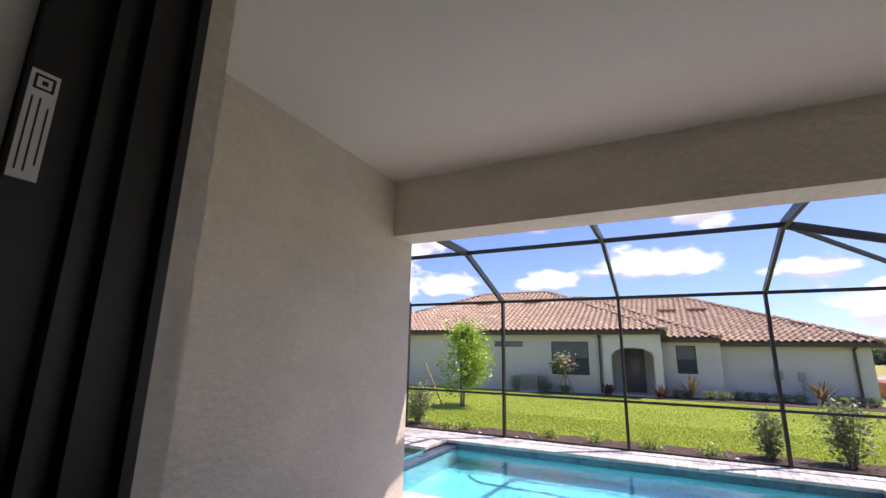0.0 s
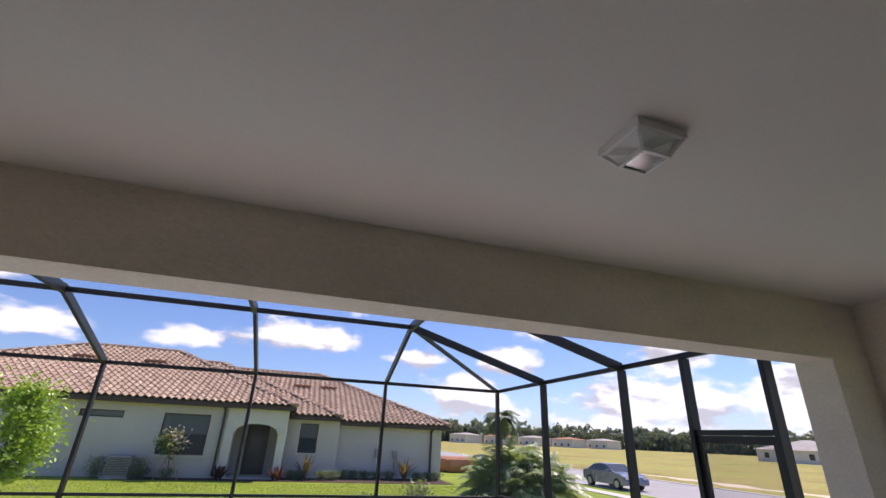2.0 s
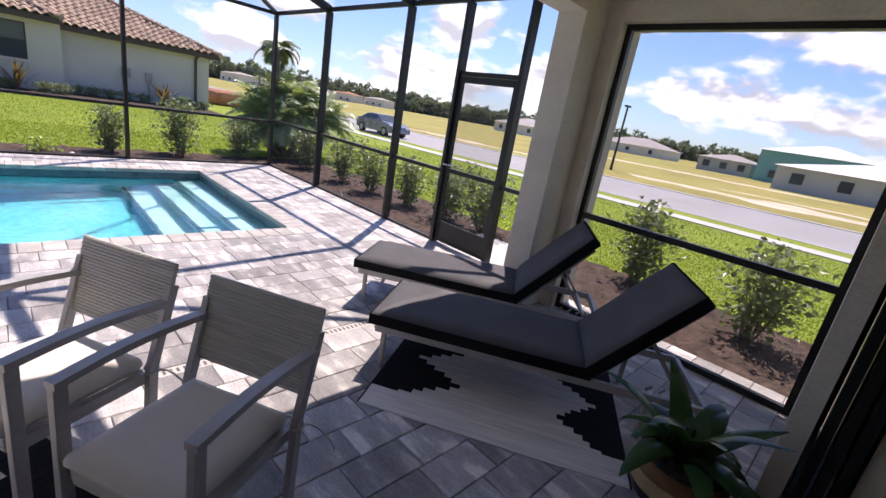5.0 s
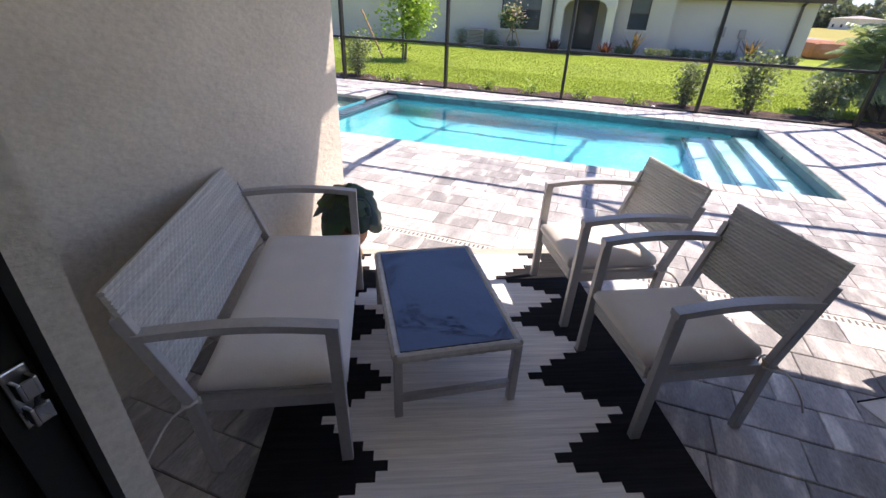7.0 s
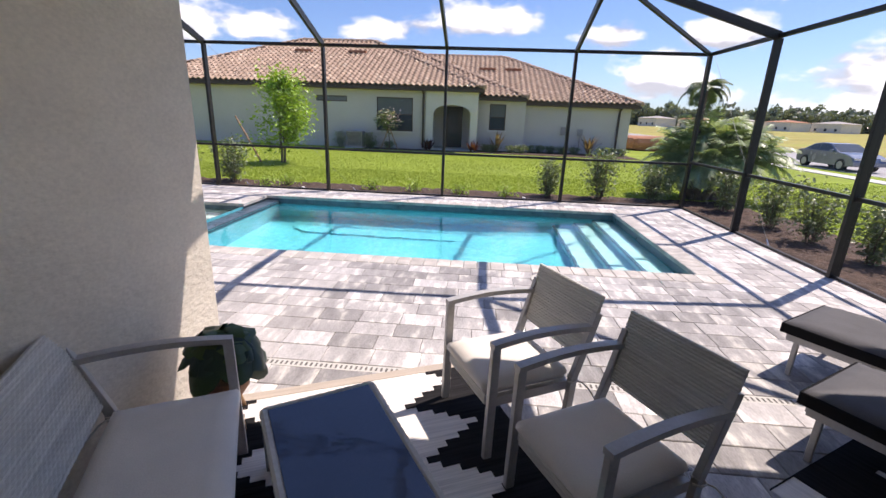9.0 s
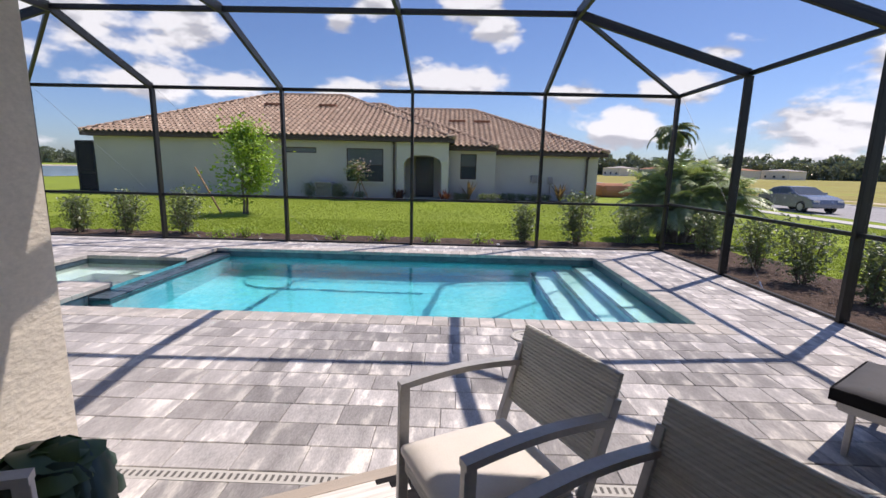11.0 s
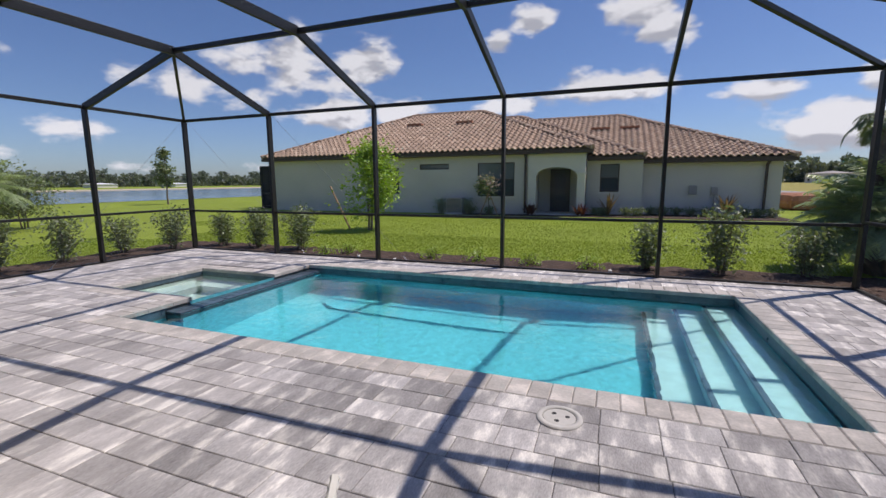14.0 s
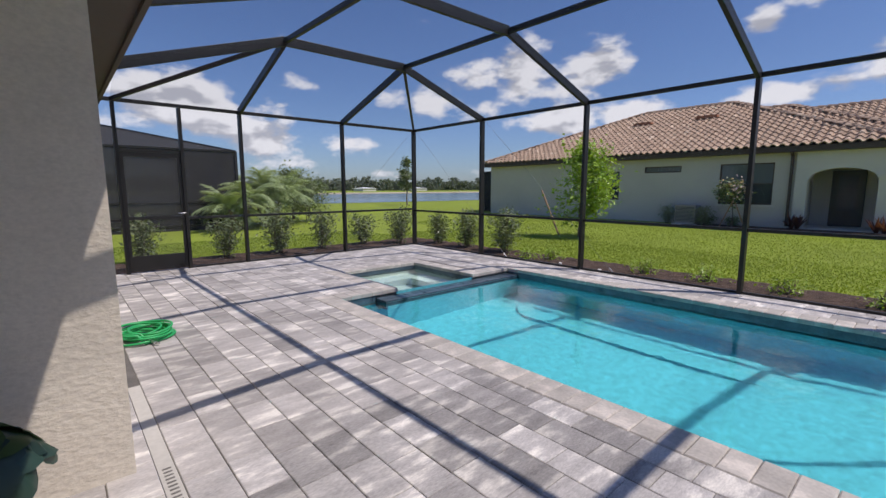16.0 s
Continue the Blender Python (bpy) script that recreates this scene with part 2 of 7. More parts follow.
SPA_PLASTER = mat("spa_plaster", (0.46, 0.57, 0.54), 0.7, vary=0.05, scale=1.5, fine=30, bump=0.05)
TILE_DARK = mat("slate_blue_tile", (0.07, 0.105, 0.135), 0.3, vary=0.3, scale=7, fine=60, bump=0.15, pieces="object", piece_vary=0.3)
GRASS = mat("lawn_ground", (0.225, 0.29, 0.038), 0.9, vary=0.13, scale=0.35, fine=14, bump=0.8, bump_scale=30, spec=0.15, depth=0.03,
            second=(0.235, 0.305, 0.036), second_amount=0.06)
BLADE = leaf_mat("grass_blades", (0.245, 0.322, 0.040), 0.12, 0.7)
MULCH = mat("dark_mulch", (0.088, 0.060, 0.047), 0.95, vary=0.5, scale=9, fine=40, bump=1.0, bump_scale=35, spec=0.2, depth=0.03)
ROOF = mat("roof_tile", (0.41, 0.295, 0.215), 0.85, vary=0.18, scale=3, fine=30, bump=0.25, pieces="island", piece_vary=0.13,
           second=(0.50, 0.40, 0.305), second_amount=0.04, spec=0.25)
ROOF_O = mat("roof_tile_front", (0.41, 0.295, 0.215), 0.85, vary=0.18, scale=3, fine=30, bump=0.25, pieces="object", piece_vary=0.13,
             second=(0.50, 0.40, 0.305), second_amount=0.04, spec=0.25)
FASCIA = mat("dark_brown_fascia", (0.075, 0.048, 0.036), 0.6, vary=0.15, scale=4, bump=0.08)
HOUSE = mat("grey_stucco", (0.61, 0.565, 0.505), 0.9, vary=0.05, scale=0.8, fine=30, bump=0.5, bump_scale=30, spec=0.2)
HOUSE_TRIM = mat("pale_stucco_trim", (0.68, 0.64, 0.58), 0.9, vary=0.05, scale=1.2, fine=30, bump=0.3, spec=0.2)
WIN = glass_mat("window_glass", (0.06, 0.07, 0.08), 0.02, 0.0)
# pale tone stands in for reflections on upper sashes; frosted strip shares it
WIN_PALE = glass_mat("reflection_toned_and_frosted_glass", (0.15, 0.165, 0.17), 0.03, 0.0)
DOORWOOD = mat("dark_front_door", (0.05, 0.045, 0.045), 0.4, vary=0.2, scale=4, bump=0.1)
ASPHALT = mat("grey_road", (0.33, 0.32, 0.315), 0.9, vary=0.1, scale=0.5, fine=25, bump=0.3)
CONCRETE = mat("pale_concrete", (0.55, 0.53, 0.49), 0.9, vary=0.08, scale=1.2, fine=30, bump=0.2)
DRY = mat("dry_field", (0.33, 0.29, 0.095), 0.95, vary=0.3, scale=0.09, fine=3, bump=0.5, bump_scale=4, spec=0.1,
          second=(0.22, 0.25, 0.06), second_amount=0.08)
SANDY = mat("bare_sand", (0.62, 0.52, 0.38), 0.95, vary=0.15, scale=0.5, fine=8, bump=0.3)
LAKE = mat("lake_water", (0.10, 0.16, 0.23), 0.12, vary=0.1, scale=0.05, fine=2, bump=0.25, bump_scale=2.5, depth=0.02)
BARK = mat("bark", (0.17, 0.13, 0.10), 0.9, vary=0.3, scale=9, fine=50, bump=0.6)
LEAF_SHRUB = leaf_mat("shrub_leaves", (0.165, 0.21, 0.105))
LEAF_TREE = leaf_mat("bright_tree_leaves", (0.27, 0.40, 0.05))
LEAF_PALM = leaf_mat("palm_leaves", (0.31, 0.385, 0.20))
# far foliage only: distance haze is put into this lighter, greyer leaf colour
LEAF_HAZED = leaf_mat("haze_toned_pine_leaves", (0.17, 0.20, 0.16), 0.15)
LEAF_POT = leaf_mat("glossy_house_plant_leaves", (0.040, 0.105, 0.036), 0.3, 0.25)
LEAF_FIG = leaf_mat("dull_blue_green_leaves", (0.030, 0.066, 0.050), 0.3, 0.35)
LEAF_FIG_TOP = leaf_mat("mid_green_leaves", (0.055, 0.105, 0.035), 0.2, 0.4)
LEAF_RED = leaf_mat("reddish_leaves", (0.13, 0.05, 0.035))
LEAF_GOLD = leaf_mat("orange_yellow_leaves", (0.22, 0.15, 0.085))
FLOWER = leaf_mat("pink_flowers", (0.74, 0.55, 0.52))
RUG_LIGHT = mat("woven_rug_light", (0.84, 0.79, 0.73), 0.95, vary=0.16, scale=1.6, fine=5, bump=0.5, bump_scale=9, stretch=(1, 26, 1), spec=0.1)
RUG_BLACK = mat("woven_rug_black", (0.022, 0.021, 0.022), 0.95, vary=0.35, scale=1.6, fine=5, bump=0.5, bump_scale=9, stretch=(1, 26, 1), spec=0.1)
FRAME = mat("grey_painted_metal", (0.46, 0.45, 0.44), 0.45, 0.15, vary=0.1, scale=5, fine=60, bump=0.06)
WICKER = mat("grey_resin_wicker", (0.55, 0.535, 0.49), 0.6, vary=0.20, scale=1.6, fine=6, bump=0.2, bump_scale=90, stretch=(1, 1, 42))
CUSHION = mat("beige_canvas_cushion", (0.78, 0.73, 0.67), 0.95, vary=0.05, scale=5, fine=180, bump=0.25, spec=0.1)
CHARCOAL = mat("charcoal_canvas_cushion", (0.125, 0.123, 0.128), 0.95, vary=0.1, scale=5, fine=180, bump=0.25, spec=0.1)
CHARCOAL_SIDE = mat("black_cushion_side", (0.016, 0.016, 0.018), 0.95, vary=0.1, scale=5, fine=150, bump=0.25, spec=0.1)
TABLE_GLASS = mat("tinted_table_glass", (0.045, 0.055, 0.095), 0.03, vary=0.05, scale=2, bump=0.5, bump_scale=3.2, depth=0.016, spec=0.9)
STRING = mat("white_cord", (0.72, 0.70, 0.66), 0.9, vary=0.06, bump=0.1)
WHITE = mat("white_paint", (0.80, 0.79, 0.76), 0.5, vary=0.04, bump=0.05)
FROST = glass_mat("hazy_lamp_glass", (0.80, 0.88, 0.84), 0.12, 0.95)
RUG_TAN = mat("woven_rug_border", (0.50, 0.43, 0.36), 0.95, vary=0.10, scale=3, fine=90, bump=0.5, stretch=(1, 9, 1), spec=0.1)
CHROME = mat("brushed_steel", (0.60, 0.60, 0.60), 0.28, 0.95, vary=0.06, bump=0.03)
TERRA = mat("terracotta_bowl", (0.36, 0.17, 0.10), 0.7, vary=0.12, scale=8, bump=0.15)
WOODLEG = mat("oak_leg", (0.42, 0.25, 0.13), 0.55, vary=0.2, scale=9, stretch=(1, 1, 0.2), bump=0.1)
BASKET_TAN = mat("tan_seagrass", (0.46, 0.32, 0.16), 0.85, vary=0.2, scale=10, fine=70, bump=0.6, stretch=(1, 1, 3))
BASKET_BROWN = mat("brown_seagrass", (0.22, 0.11, 0.045), 0.85, vary=0.2, scale=10, fine=70, bump=0.6, stretch=(1, 1, 3))
BASKET_BLACK = mat("black_seagrass", (0.018, 0.015, 0.014), 0.85, vary=0.2, scale=10, fine=70, bump=0.6, stretch=(1, 1, 3))
HOSE = mat("bright_green_hose", (0.02, 0.40, 0.12), 0.4, vary=0.1, scale=6, bump=0.05)
CARPAINT = mat("blue_grey_car_paint", (0.19, 0.22, 0.28), 0.25, 0.4, vary=0.05, scale=2, bump=0.0, spec=0.7)
RUBBER = mat("black_rubber", (0.015, 0.015, 0.015), 0.8, vary=0.1, bump=0.1)
PAPER = mat("white_label_paper", (0.82, 0.80, 0.75), 0.8, vary=0.05, bump=0.0)
INK = mat("black_ink", (0.02, 0.02, 0.02), 0.7, vary=0.05, bump=0.0)
BLOCK = mat("grey_block_wall", (0.42, 0.42, 0.42), 0.9, vary=0.1, scale=1, bump=0.1)
TEAL = mat("teal_sheathing", (0.16, 0.36, 0.36), 0.8, vary=0.1, scale=1, bump=0.05)
ROOF_WHITE = mat("white_underlay_roof", (0.74, 0.76, 0.78), 0.7, vary=0.05, scale=0.6, bump=0.05)
ROOF_GREY = mat("far_grey_roof", (0.36, 0.33, 0.31), 0.9, vary=0.15, scale=0.8, bump=0.1)
BRICK_RED = mat("red_clay_fill", (0.36, 0.16, 0.09), 0.9, vary=0.2, scale=0.8, bump=0.2)


def water_mat(name, tone):
    m = bpy.data.materials.new(name)
    m.use_nodes = True
    nt = m.node_tree
    b = nt.nodes["Principled BSDF"]
    b.inputs["Base Color"].default_value = (*tone, 1)
    b.inputs["Roughness"].default_value = 0.02
    b.inputs["Transmission Weight"].default_value = 1.0
    b.inputs["IOR"].default_value = 1.33
    tc = nt.nodes.new("ShaderNodeTexCoord")
    n1 = nt.nodes.new("ShaderNodeTexNoise")
    n1.inputs["Scale"].default_value, n1.inputs["Detail"].default_value = 2.6, 3
    n2 = nt.nodes.new("ShaderNodeTexNoise")
    n2.inputs["Scale"].default_value, n2.inputs["Detail"].default_value = 11.0, 3
    ad = nt.nodes.new("ShaderNodeMath")
    ad.operation = "MULTIPLY_ADD"
    ad.inputs[1].default_value = 0.3
    nt.links.new(tc.outputs["Object"], n1.inputs["Vector"])
    nt.links.new(tc.outputs["Object"], n2.inputs["Vector"])
    nt.links.new(n2.outputs["Fac"], ad.inputs[0])
    nt.links.new(n1.outputs["Fac"], ad.inputs[2])
    bp = nt.nodes.new("ShaderNodeBump")
    bp.inputs["Strength"].default_value, bp.inputs["Distance"].default_value = 0.26, 0.035
    nt.links.new(ad.outputs[0], bp.inputs["Height"])
    nt.links.new(bp.outputs[0], b.inputs["Normal"])
    return m


WATER = water_mat("pool_water", (0.45, 0.85, 0.90))
SPA_WATER = water_mat("spa_water", (0.70, 0.88, 0.86))


# ---- building helpers ----
def mesh_of(bm, name, material=None, smooth=False):
    bmesh.ops.recalc_face_normals(bm, faces=bm.faces[:])
    me = bpy.data.meshes.new(name)
    bm.to_mesh(me)
    bm.free()
    if material:
        me.materials.append(material)
    if smooth:
        for p in me.polygons:
            p.use_smooth = True
    return me


def part(name, bm, material, parent=None, label="", smooth=False):
    ob = new(name, mesh_of(bm, name, material, smooth))
    if parent:
        ob.parent = parent
    if label:
        ob["label"] = label
    return ob


def thing(name, label, category, m=None, group="", kind=""):
    ob = new(name)
    ob.empty_display_size = 0.1
    if m is not None:
        ob.matrix_basis = m
    return tagged(ob, label, category, group, kind)


def structure(name, bm, material, label="", category="", smooth=False):
    ob = new(name, mesh_of(bm, name, material, smooth))
    return tagged(ob, label, category, "", "structure")


def box(bm, x0, x1, y0, y1, z0, z1, bevel=0.0):
    r = bmesh.ops.create_cube(bm, size=1.0, matrix=Matrix.Translation(((x0 + x1) / 2, (y0 + y1) / 2, (z0 + z1) / 2))
                              @ Matrix.Diagonal((x1 - x0, y1 - y0, z1 - z0, 1)))
    if bevel:
        vs = set(r["verts"])
        es = [e for e in bm.edges if e.verts[0] in vs and e.verts[1] in vs]
        bmesh.ops.bevel(bm, geom=es, offset=bevel, segments=2, affect="EDGES", profile=0.5)
    return bm


def boxes(*rows, bevel=0.0):
    bm = bmesh.new()
    for r in rows:
        box(bm, *r, bevel=bevel)
    return bm


def bar(bm, a, b, w, h, up=(0, 0, 1), bevel=0.0):
    """A rectangular bar from a to b, w wide and h high."""
    a, b = Vector(a), Vector(b)
    d = (b - a)
    length = d.length
    d.normalize()
    up = Vector(up)
    side = d.cross(up)
    if side.length < 1e-4:
        side = d.cross(Vector((1, 0, 0)))
    side.normalize()
    top = side.cross(d).normalized()
    m = Matrix((side, d, top)).transposed().to_4x4()
    m.translation = (a + b) / 2
    r = bmesh.ops.create_cube(bm, size=1.0, matrix=m @ Matrix.Diagonal((w, length, h, 1)))
    if bevel:
        vs = set(r["verts"])
        es = [e for e in bm.edges if e.verts[0] in vs and e.verts[1] in vs]
        bmesh.ops.bevel(bm, geom=es, offset=bevel, segments=2, affect="EDGES", profile=0.5)
    return bm


def tube(bm, pts, radii, seg=8, caps=True):
    """A round tube through the points, with a radius at each."""
    pts = [Vector(p) for p in pts]
    if not isinstance(radii, (list, tuple)):
        radii = [radii] * len(pts)
    rings = []
    ref = Vector((0.31, 0.77, 0.55))
    for i, p in enumerate(pts):
        d = (pts[min(i + 1, len(pts) - 1)] - pts[max(i - 1, 0)]).normalized()
        u = d.cross(ref)
        if u.length < 0.05:
            u = d.cross(Vector((1, 0, 0)))
        u.normalize()
        v = d.cross(u)
        rings.append([bm.verts.new(p + (u * math.cos(k * math.tau / seg) + v * math.sin(k * math.tau / seg)) * radii[i]) for k in range(seg)])
    for r0, r1 in zip(rings, rings[1:]):
        for k in range(seg):
            bm.faces.new((r0[k], r0[(k + 1) % seg], r1[(k + 1) % seg], r1[k]))
    if caps:
        bm.faces.new(rings[0][::-1])
        bm.faces.new(rings[-1])
    return bm


def lathe(bm, profile, seg=24, close=True):
    """A turned shape from (radius, height) pairs."""
    rings = [[bm.verts.new((r * math.cos(k * math.tau / seg), r * math.sin(k * math.tau / seg), z)) for k in range(seg)] for r, z in profile]
    for r0, r1 in zip(rings, rings[1:]):
        for k in range(seg):
            bm.faces.new((r0[k], r0[(k + 1) % seg], r1[(k + 1) % seg], r1[k]))
    if close:
        bm.faces.new(rings[0][::-1])
        bm.faces.new(rings[-1])
    return bm


def quad(bm, a, b, c, d):
    return bm.faces.new([bm.verts.new(p) for p in (a, b, c, d)])


def from_lists(name, verts, faces, material, smooth=False):
    me = bpy.data.meshes.new(name)
    me.from_pydata(verts, [], faces)
    me.materials.append(material)
    if smooth:
        for p in me.polygons:
            p.use_smooth = True
    me.update()
    return me


# ---- the lanai: walls, beam, ceiling, door ----
LX, RX, END, CEILZ, BEAMZ = -1.835, 3.50, 2.22, 2.895, 2.49
BEAMY = 1.97   # inner face of the front beam
DOOR0 = -0.90  # edge of the door opening
GROUND = -0.15
structure("wall_west", boxes((LX - 5.2, LX, 0.0, END, -0.3, 3.0)), STUCCO, "beige stucco side wall of the covered lanai", "wall")
structure("wall_south_left", boxes((LX - 1.2, DOOR0, -0.42, -0.05, -0.1, 3.0)), STUCCO, "beige stucco wall beside the sliding door", "wall")
structure("wall_south_right", boxes((2.36, RX + 0.36, -0.14, -0.05, -0.1, 3.0), (2.36, RX + 0.36, -0.42, -0.336, -0.1, 3.0), (2.36, RX + 0.36, -0.336, -0.14, 2.70, 3.0)), STUCCO, "beige stucco wall beside the sliding door", "wall")
structure("wall_south_header", boxes((DOOR0, 2.36, -0.42, -0.05, 2.70, 3.0)), STUCCO, "beige stucco header above the sliding door", "wall")
structure("beam_front", boxes((LX, 3.16, BEAMY, END, BEAMZ, 3.0)), STUCCO, "beige stucco beam over the lanai opening", "beam")
structure("column_east", boxes((3.16, RX + 0.36, BEAMY, END, -0.3, 3.0)), STUCCO, "beige stucco corner column of the lanai", "column")
structure("wall_east_pier", boxes((RX, RX + 0.36, 1.84, BEAMY, -0.3, 3.0)), STUCCO, "beige stucco return beside the screened opening", "wall")
structure("wall_east_header", boxes((RX, RX + 0.36, -0.05, 1.84, 2.50, 3.0)), STUCCO, "beige stucco header above the screened opening", "wall")
structure("ceiling", boxes((LX - 1.2, RX, -0.05, BEAMY, CEILZ, CEILZ + 0.08)), CEIL, "smooth painted lanai ceiling", "ceiling")

# room behind the sliding door
structure("room_floor", boxes((-3.6, 4.2, -5.0, -0.42, -0.12, -0.01)), mat("pale_tile_floor", (0.50, 0.47, 0.43), 0.4, vary=0.08, scale=1.5, bump=0.05), "pale indoor floor behind the sliding door", "floor")
structure("room_walls", boxes((-3.72, -3.6, -5.0, -0.42, -0.1, 2.9), (4.2, 4.32, -5.0, -0.42, -0.1, 2.9), (-3.72, 4.32, -5.12, -5.0, -0.1, 2.9), (-3.72, LX - 1.2, -0.54, -0.42, -0.1, 2.9), (RX + 0.36, 4.32, -0.54, -0.42, -0.1, 2.9)), CEIL, "plain painted indoor wall", "wall")
structure("room_ceiling", boxes((-3.72, 4.32, -5.12, -0.42, 2.9, 3.0)), CEIL, "plain indoor ceiling", "ceiling")


structure("threshold", boxes((DOOR0, 2.36, -0.42, -0.13, -0.12, -0.022)), CONCRETE, "pale concrete threshold inside the sliding door", "threshold")


def sliding_door():
    d = thing("door_1", "open black-framed sliding glass door, panels pushed into the wall", "sliding door", kind="structure")
    part("jamb", boxes((DOOR0, -0.866, -0.335, -0.125, 0.0, 2.70)), BLACK, d)
    part("return", boxes((DOOR0, -0.862, -0.42, -0.336, 0.0, 2.70)), CEIL, d, "painted indoor return")
    for y0, y1 in ((-0.334, -0.297), (-0.260, -0.244), (-0.217, -0.201), (-0.148, -0.132)):
        part("jamb_rib", boxes((-0.866, -0.842, y0, y1, 0.0, 2.65)), BLACK, d)
    part("head", boxes((DOOR0, 2.36, -0.335, -0.14, 2.65, 2.70)), BLACK, d)
    part("track", boxes((-0.842, 2.32, -0.335, -0.14, -0.02, 0.012), (-0.842, 2.32, -0.298, -0.293, 0.012, 0.03), (-0.842, 2.32, -0.243, -0.238, 0.012, 0.03), (-0.842, 2.32, -0.188, -0.183, 0.012, 0.03)), TRACK, d, "bare metal floor track")
    for k in range(3):
        y = -0.316 + 0.055 * k
        x0 = 2.31 + 0.012 * k
        p = part("panel", boxes((x0, x0 + 0.08, y, y + 0.04, 0.03, 2.65), (3.24, 3.32, y, y + 0.04, 0.03, 2.65),
                                (x0 + 0.08, 3.24, y, y + 0.04, 0.03, 0.13), (x0 + 0.08, 3.24, y, y + 0.04, 2.56, 2.65)), BLACK, d)
        g = part("pane", boxes((x0 + 0.08, 3.24, y + 0.016, y + 0.022, 0.13, 2.56)), glass_mat("door_glass", (0.8, 0.86, 0.86), 0.0, 0.92), p, "clear glass pane")
        g.visible_shadow = False
    keeper = bmesh.new()
    box(keeper, -0.866, -0.860, -0.190, -0.156, 0.940, 1.045, bevel=0.003)
    for z in (0.952, 0.999):
        box(keeper, -0.858, -0.838, -0.186, -0.180, z, z + 0.032, bevel=0.002)
        box(keeper, -0.858, -0.838, -0.166, -0.160, z, z + 0.032, bevel=0.002)
        box(keeper, -0.843, -0.838, -0.180, -0.166, z + 0.002, z + 0.030)
    part("latch_keeper", keeper, CHROME, d, "small steel latch keeper")
    y, k = -0.333, -0.8410
    lab = part("sticker", boxes((-0.8418, k, y, y + 0.029, 1.888, 2.028)), PAPER, d, "white printed label")
    part("print", boxes(*((k, k + 0.0004, y + a, y + b, z0, z1) for a, b, z0, z1 in (
        (0.004, 0.007, 2.003, 2.023), (0.022, 0.025, 2.003, 2.023), (0.007, 0.022, 2.003, 2.006), (0.007, 0.022, 2.020, 2.023),
        (0.012, 0.018, 2.010, 2.016), (0.005, 0.007, 1.898, 1.993), (0.013, 0.015, 1.898, 1.993), (0.022, 0.024, 1.908, 1.983)))), INK, lab)
    return d


sliding_door()

# eave, fascia and roof of this house
structure("eave_soffit", boxes((-9.4, 4.9, END, 2.62, 2.74, 2.78)), FASCIA, "dark soffit under the eave", "soffit")
structure("eave_fascia", boxes((-9.4, 4.9, 2.62, 2.66, 2.70, 2.90)), FASCIA, "dark fascia board along the eave", "fascia")
bm = bmesh.new()
for x0, x1 in ((-9.6, 5.1),):
    quad(bm, (x0, 2.70, 2.91), (x1, 2.70, 2.91), (x1, -6.0, 6.3), (x0, -6.0, 6.3))
    quad(bm, (x0, 2.70, 2.98), (x1, 2.70, 2.98), (x1, -6.0, 6.37), (x0, -6.0, 6.37))
structure("roof_own", bm, ROOF, "tiled roof over the lanai", "roof")
structure("wall_north_outer", boxes((-9.0, LX - 5.2, -0.4, END - 0.3, -0.3, 2.9)), STUCCO, "beige stucco outer wall", "wall")


# ---- side screen of the lanai ----
def lanai_screen():
    s = thing("window_1", "black-framed insect screen filling the side opening", "screen", kind="structure")
    x, y0, y1, z1 = 3.62, -0.05, 1.84, 2.50
    part("window_frame", boxes((x - 0.025, x + 0.025, y0, y0 + 0.045, 0.0, z1), (x - 0.025, x + 0.025, y1 - 0.045, y1, 0.0, z1),
                               (x - 0.025, x + 0.025, y0 + 0.045, y1 - 0.045, z1 - 0.045, z1), (x - 0.025, x + 0.025, y0 + 0.045, y1 - 0.045, 0.0, 0.05)), BRONZE, s)
    part("rail", boxes((x - 0.025, x + 0.025, y0 + 0.045, y1 - 0.045, 0.90, 0.95)), BRONZE, s)
    part("mesh", boxes((x - 0.001, x + 0.001, y0 + 0.045, y1 - 0.045, 0.05, 0.90)), SCREEN, s, "fine see-through insect mesh")
    part("mesh", boxes((x - 0.001, x + 0.001, y0 + 0.045, y1 - 0.045, 0.95, z1 - 0.045)), SCREEN, s, "fine see-through insect mesh")


lanai_screen()

# ---- pool cage ----
PX = [-8.235, -5.865, -3.43, -1.0, 1.425, 3.83]
FY, EZ, KZ = 8.93, 2.85, 3.54
RY = [8.93, 6.975, 4.91, 3.86, 2.95]
LY = [8.93, 6.93, 4.785, 3.78, 2.85]
KY, KXL, KXR = 6.87, -5.82, 1.40
HOUSEY, HOUSEZ = 2.68, 2.87


def back_y(x):
    """Where the roof beam at x bends down to the house."""
    return LY[2] - 0.04 + (RY[2] - LY[2]) * (x - KXL) / (KXR - KXL)


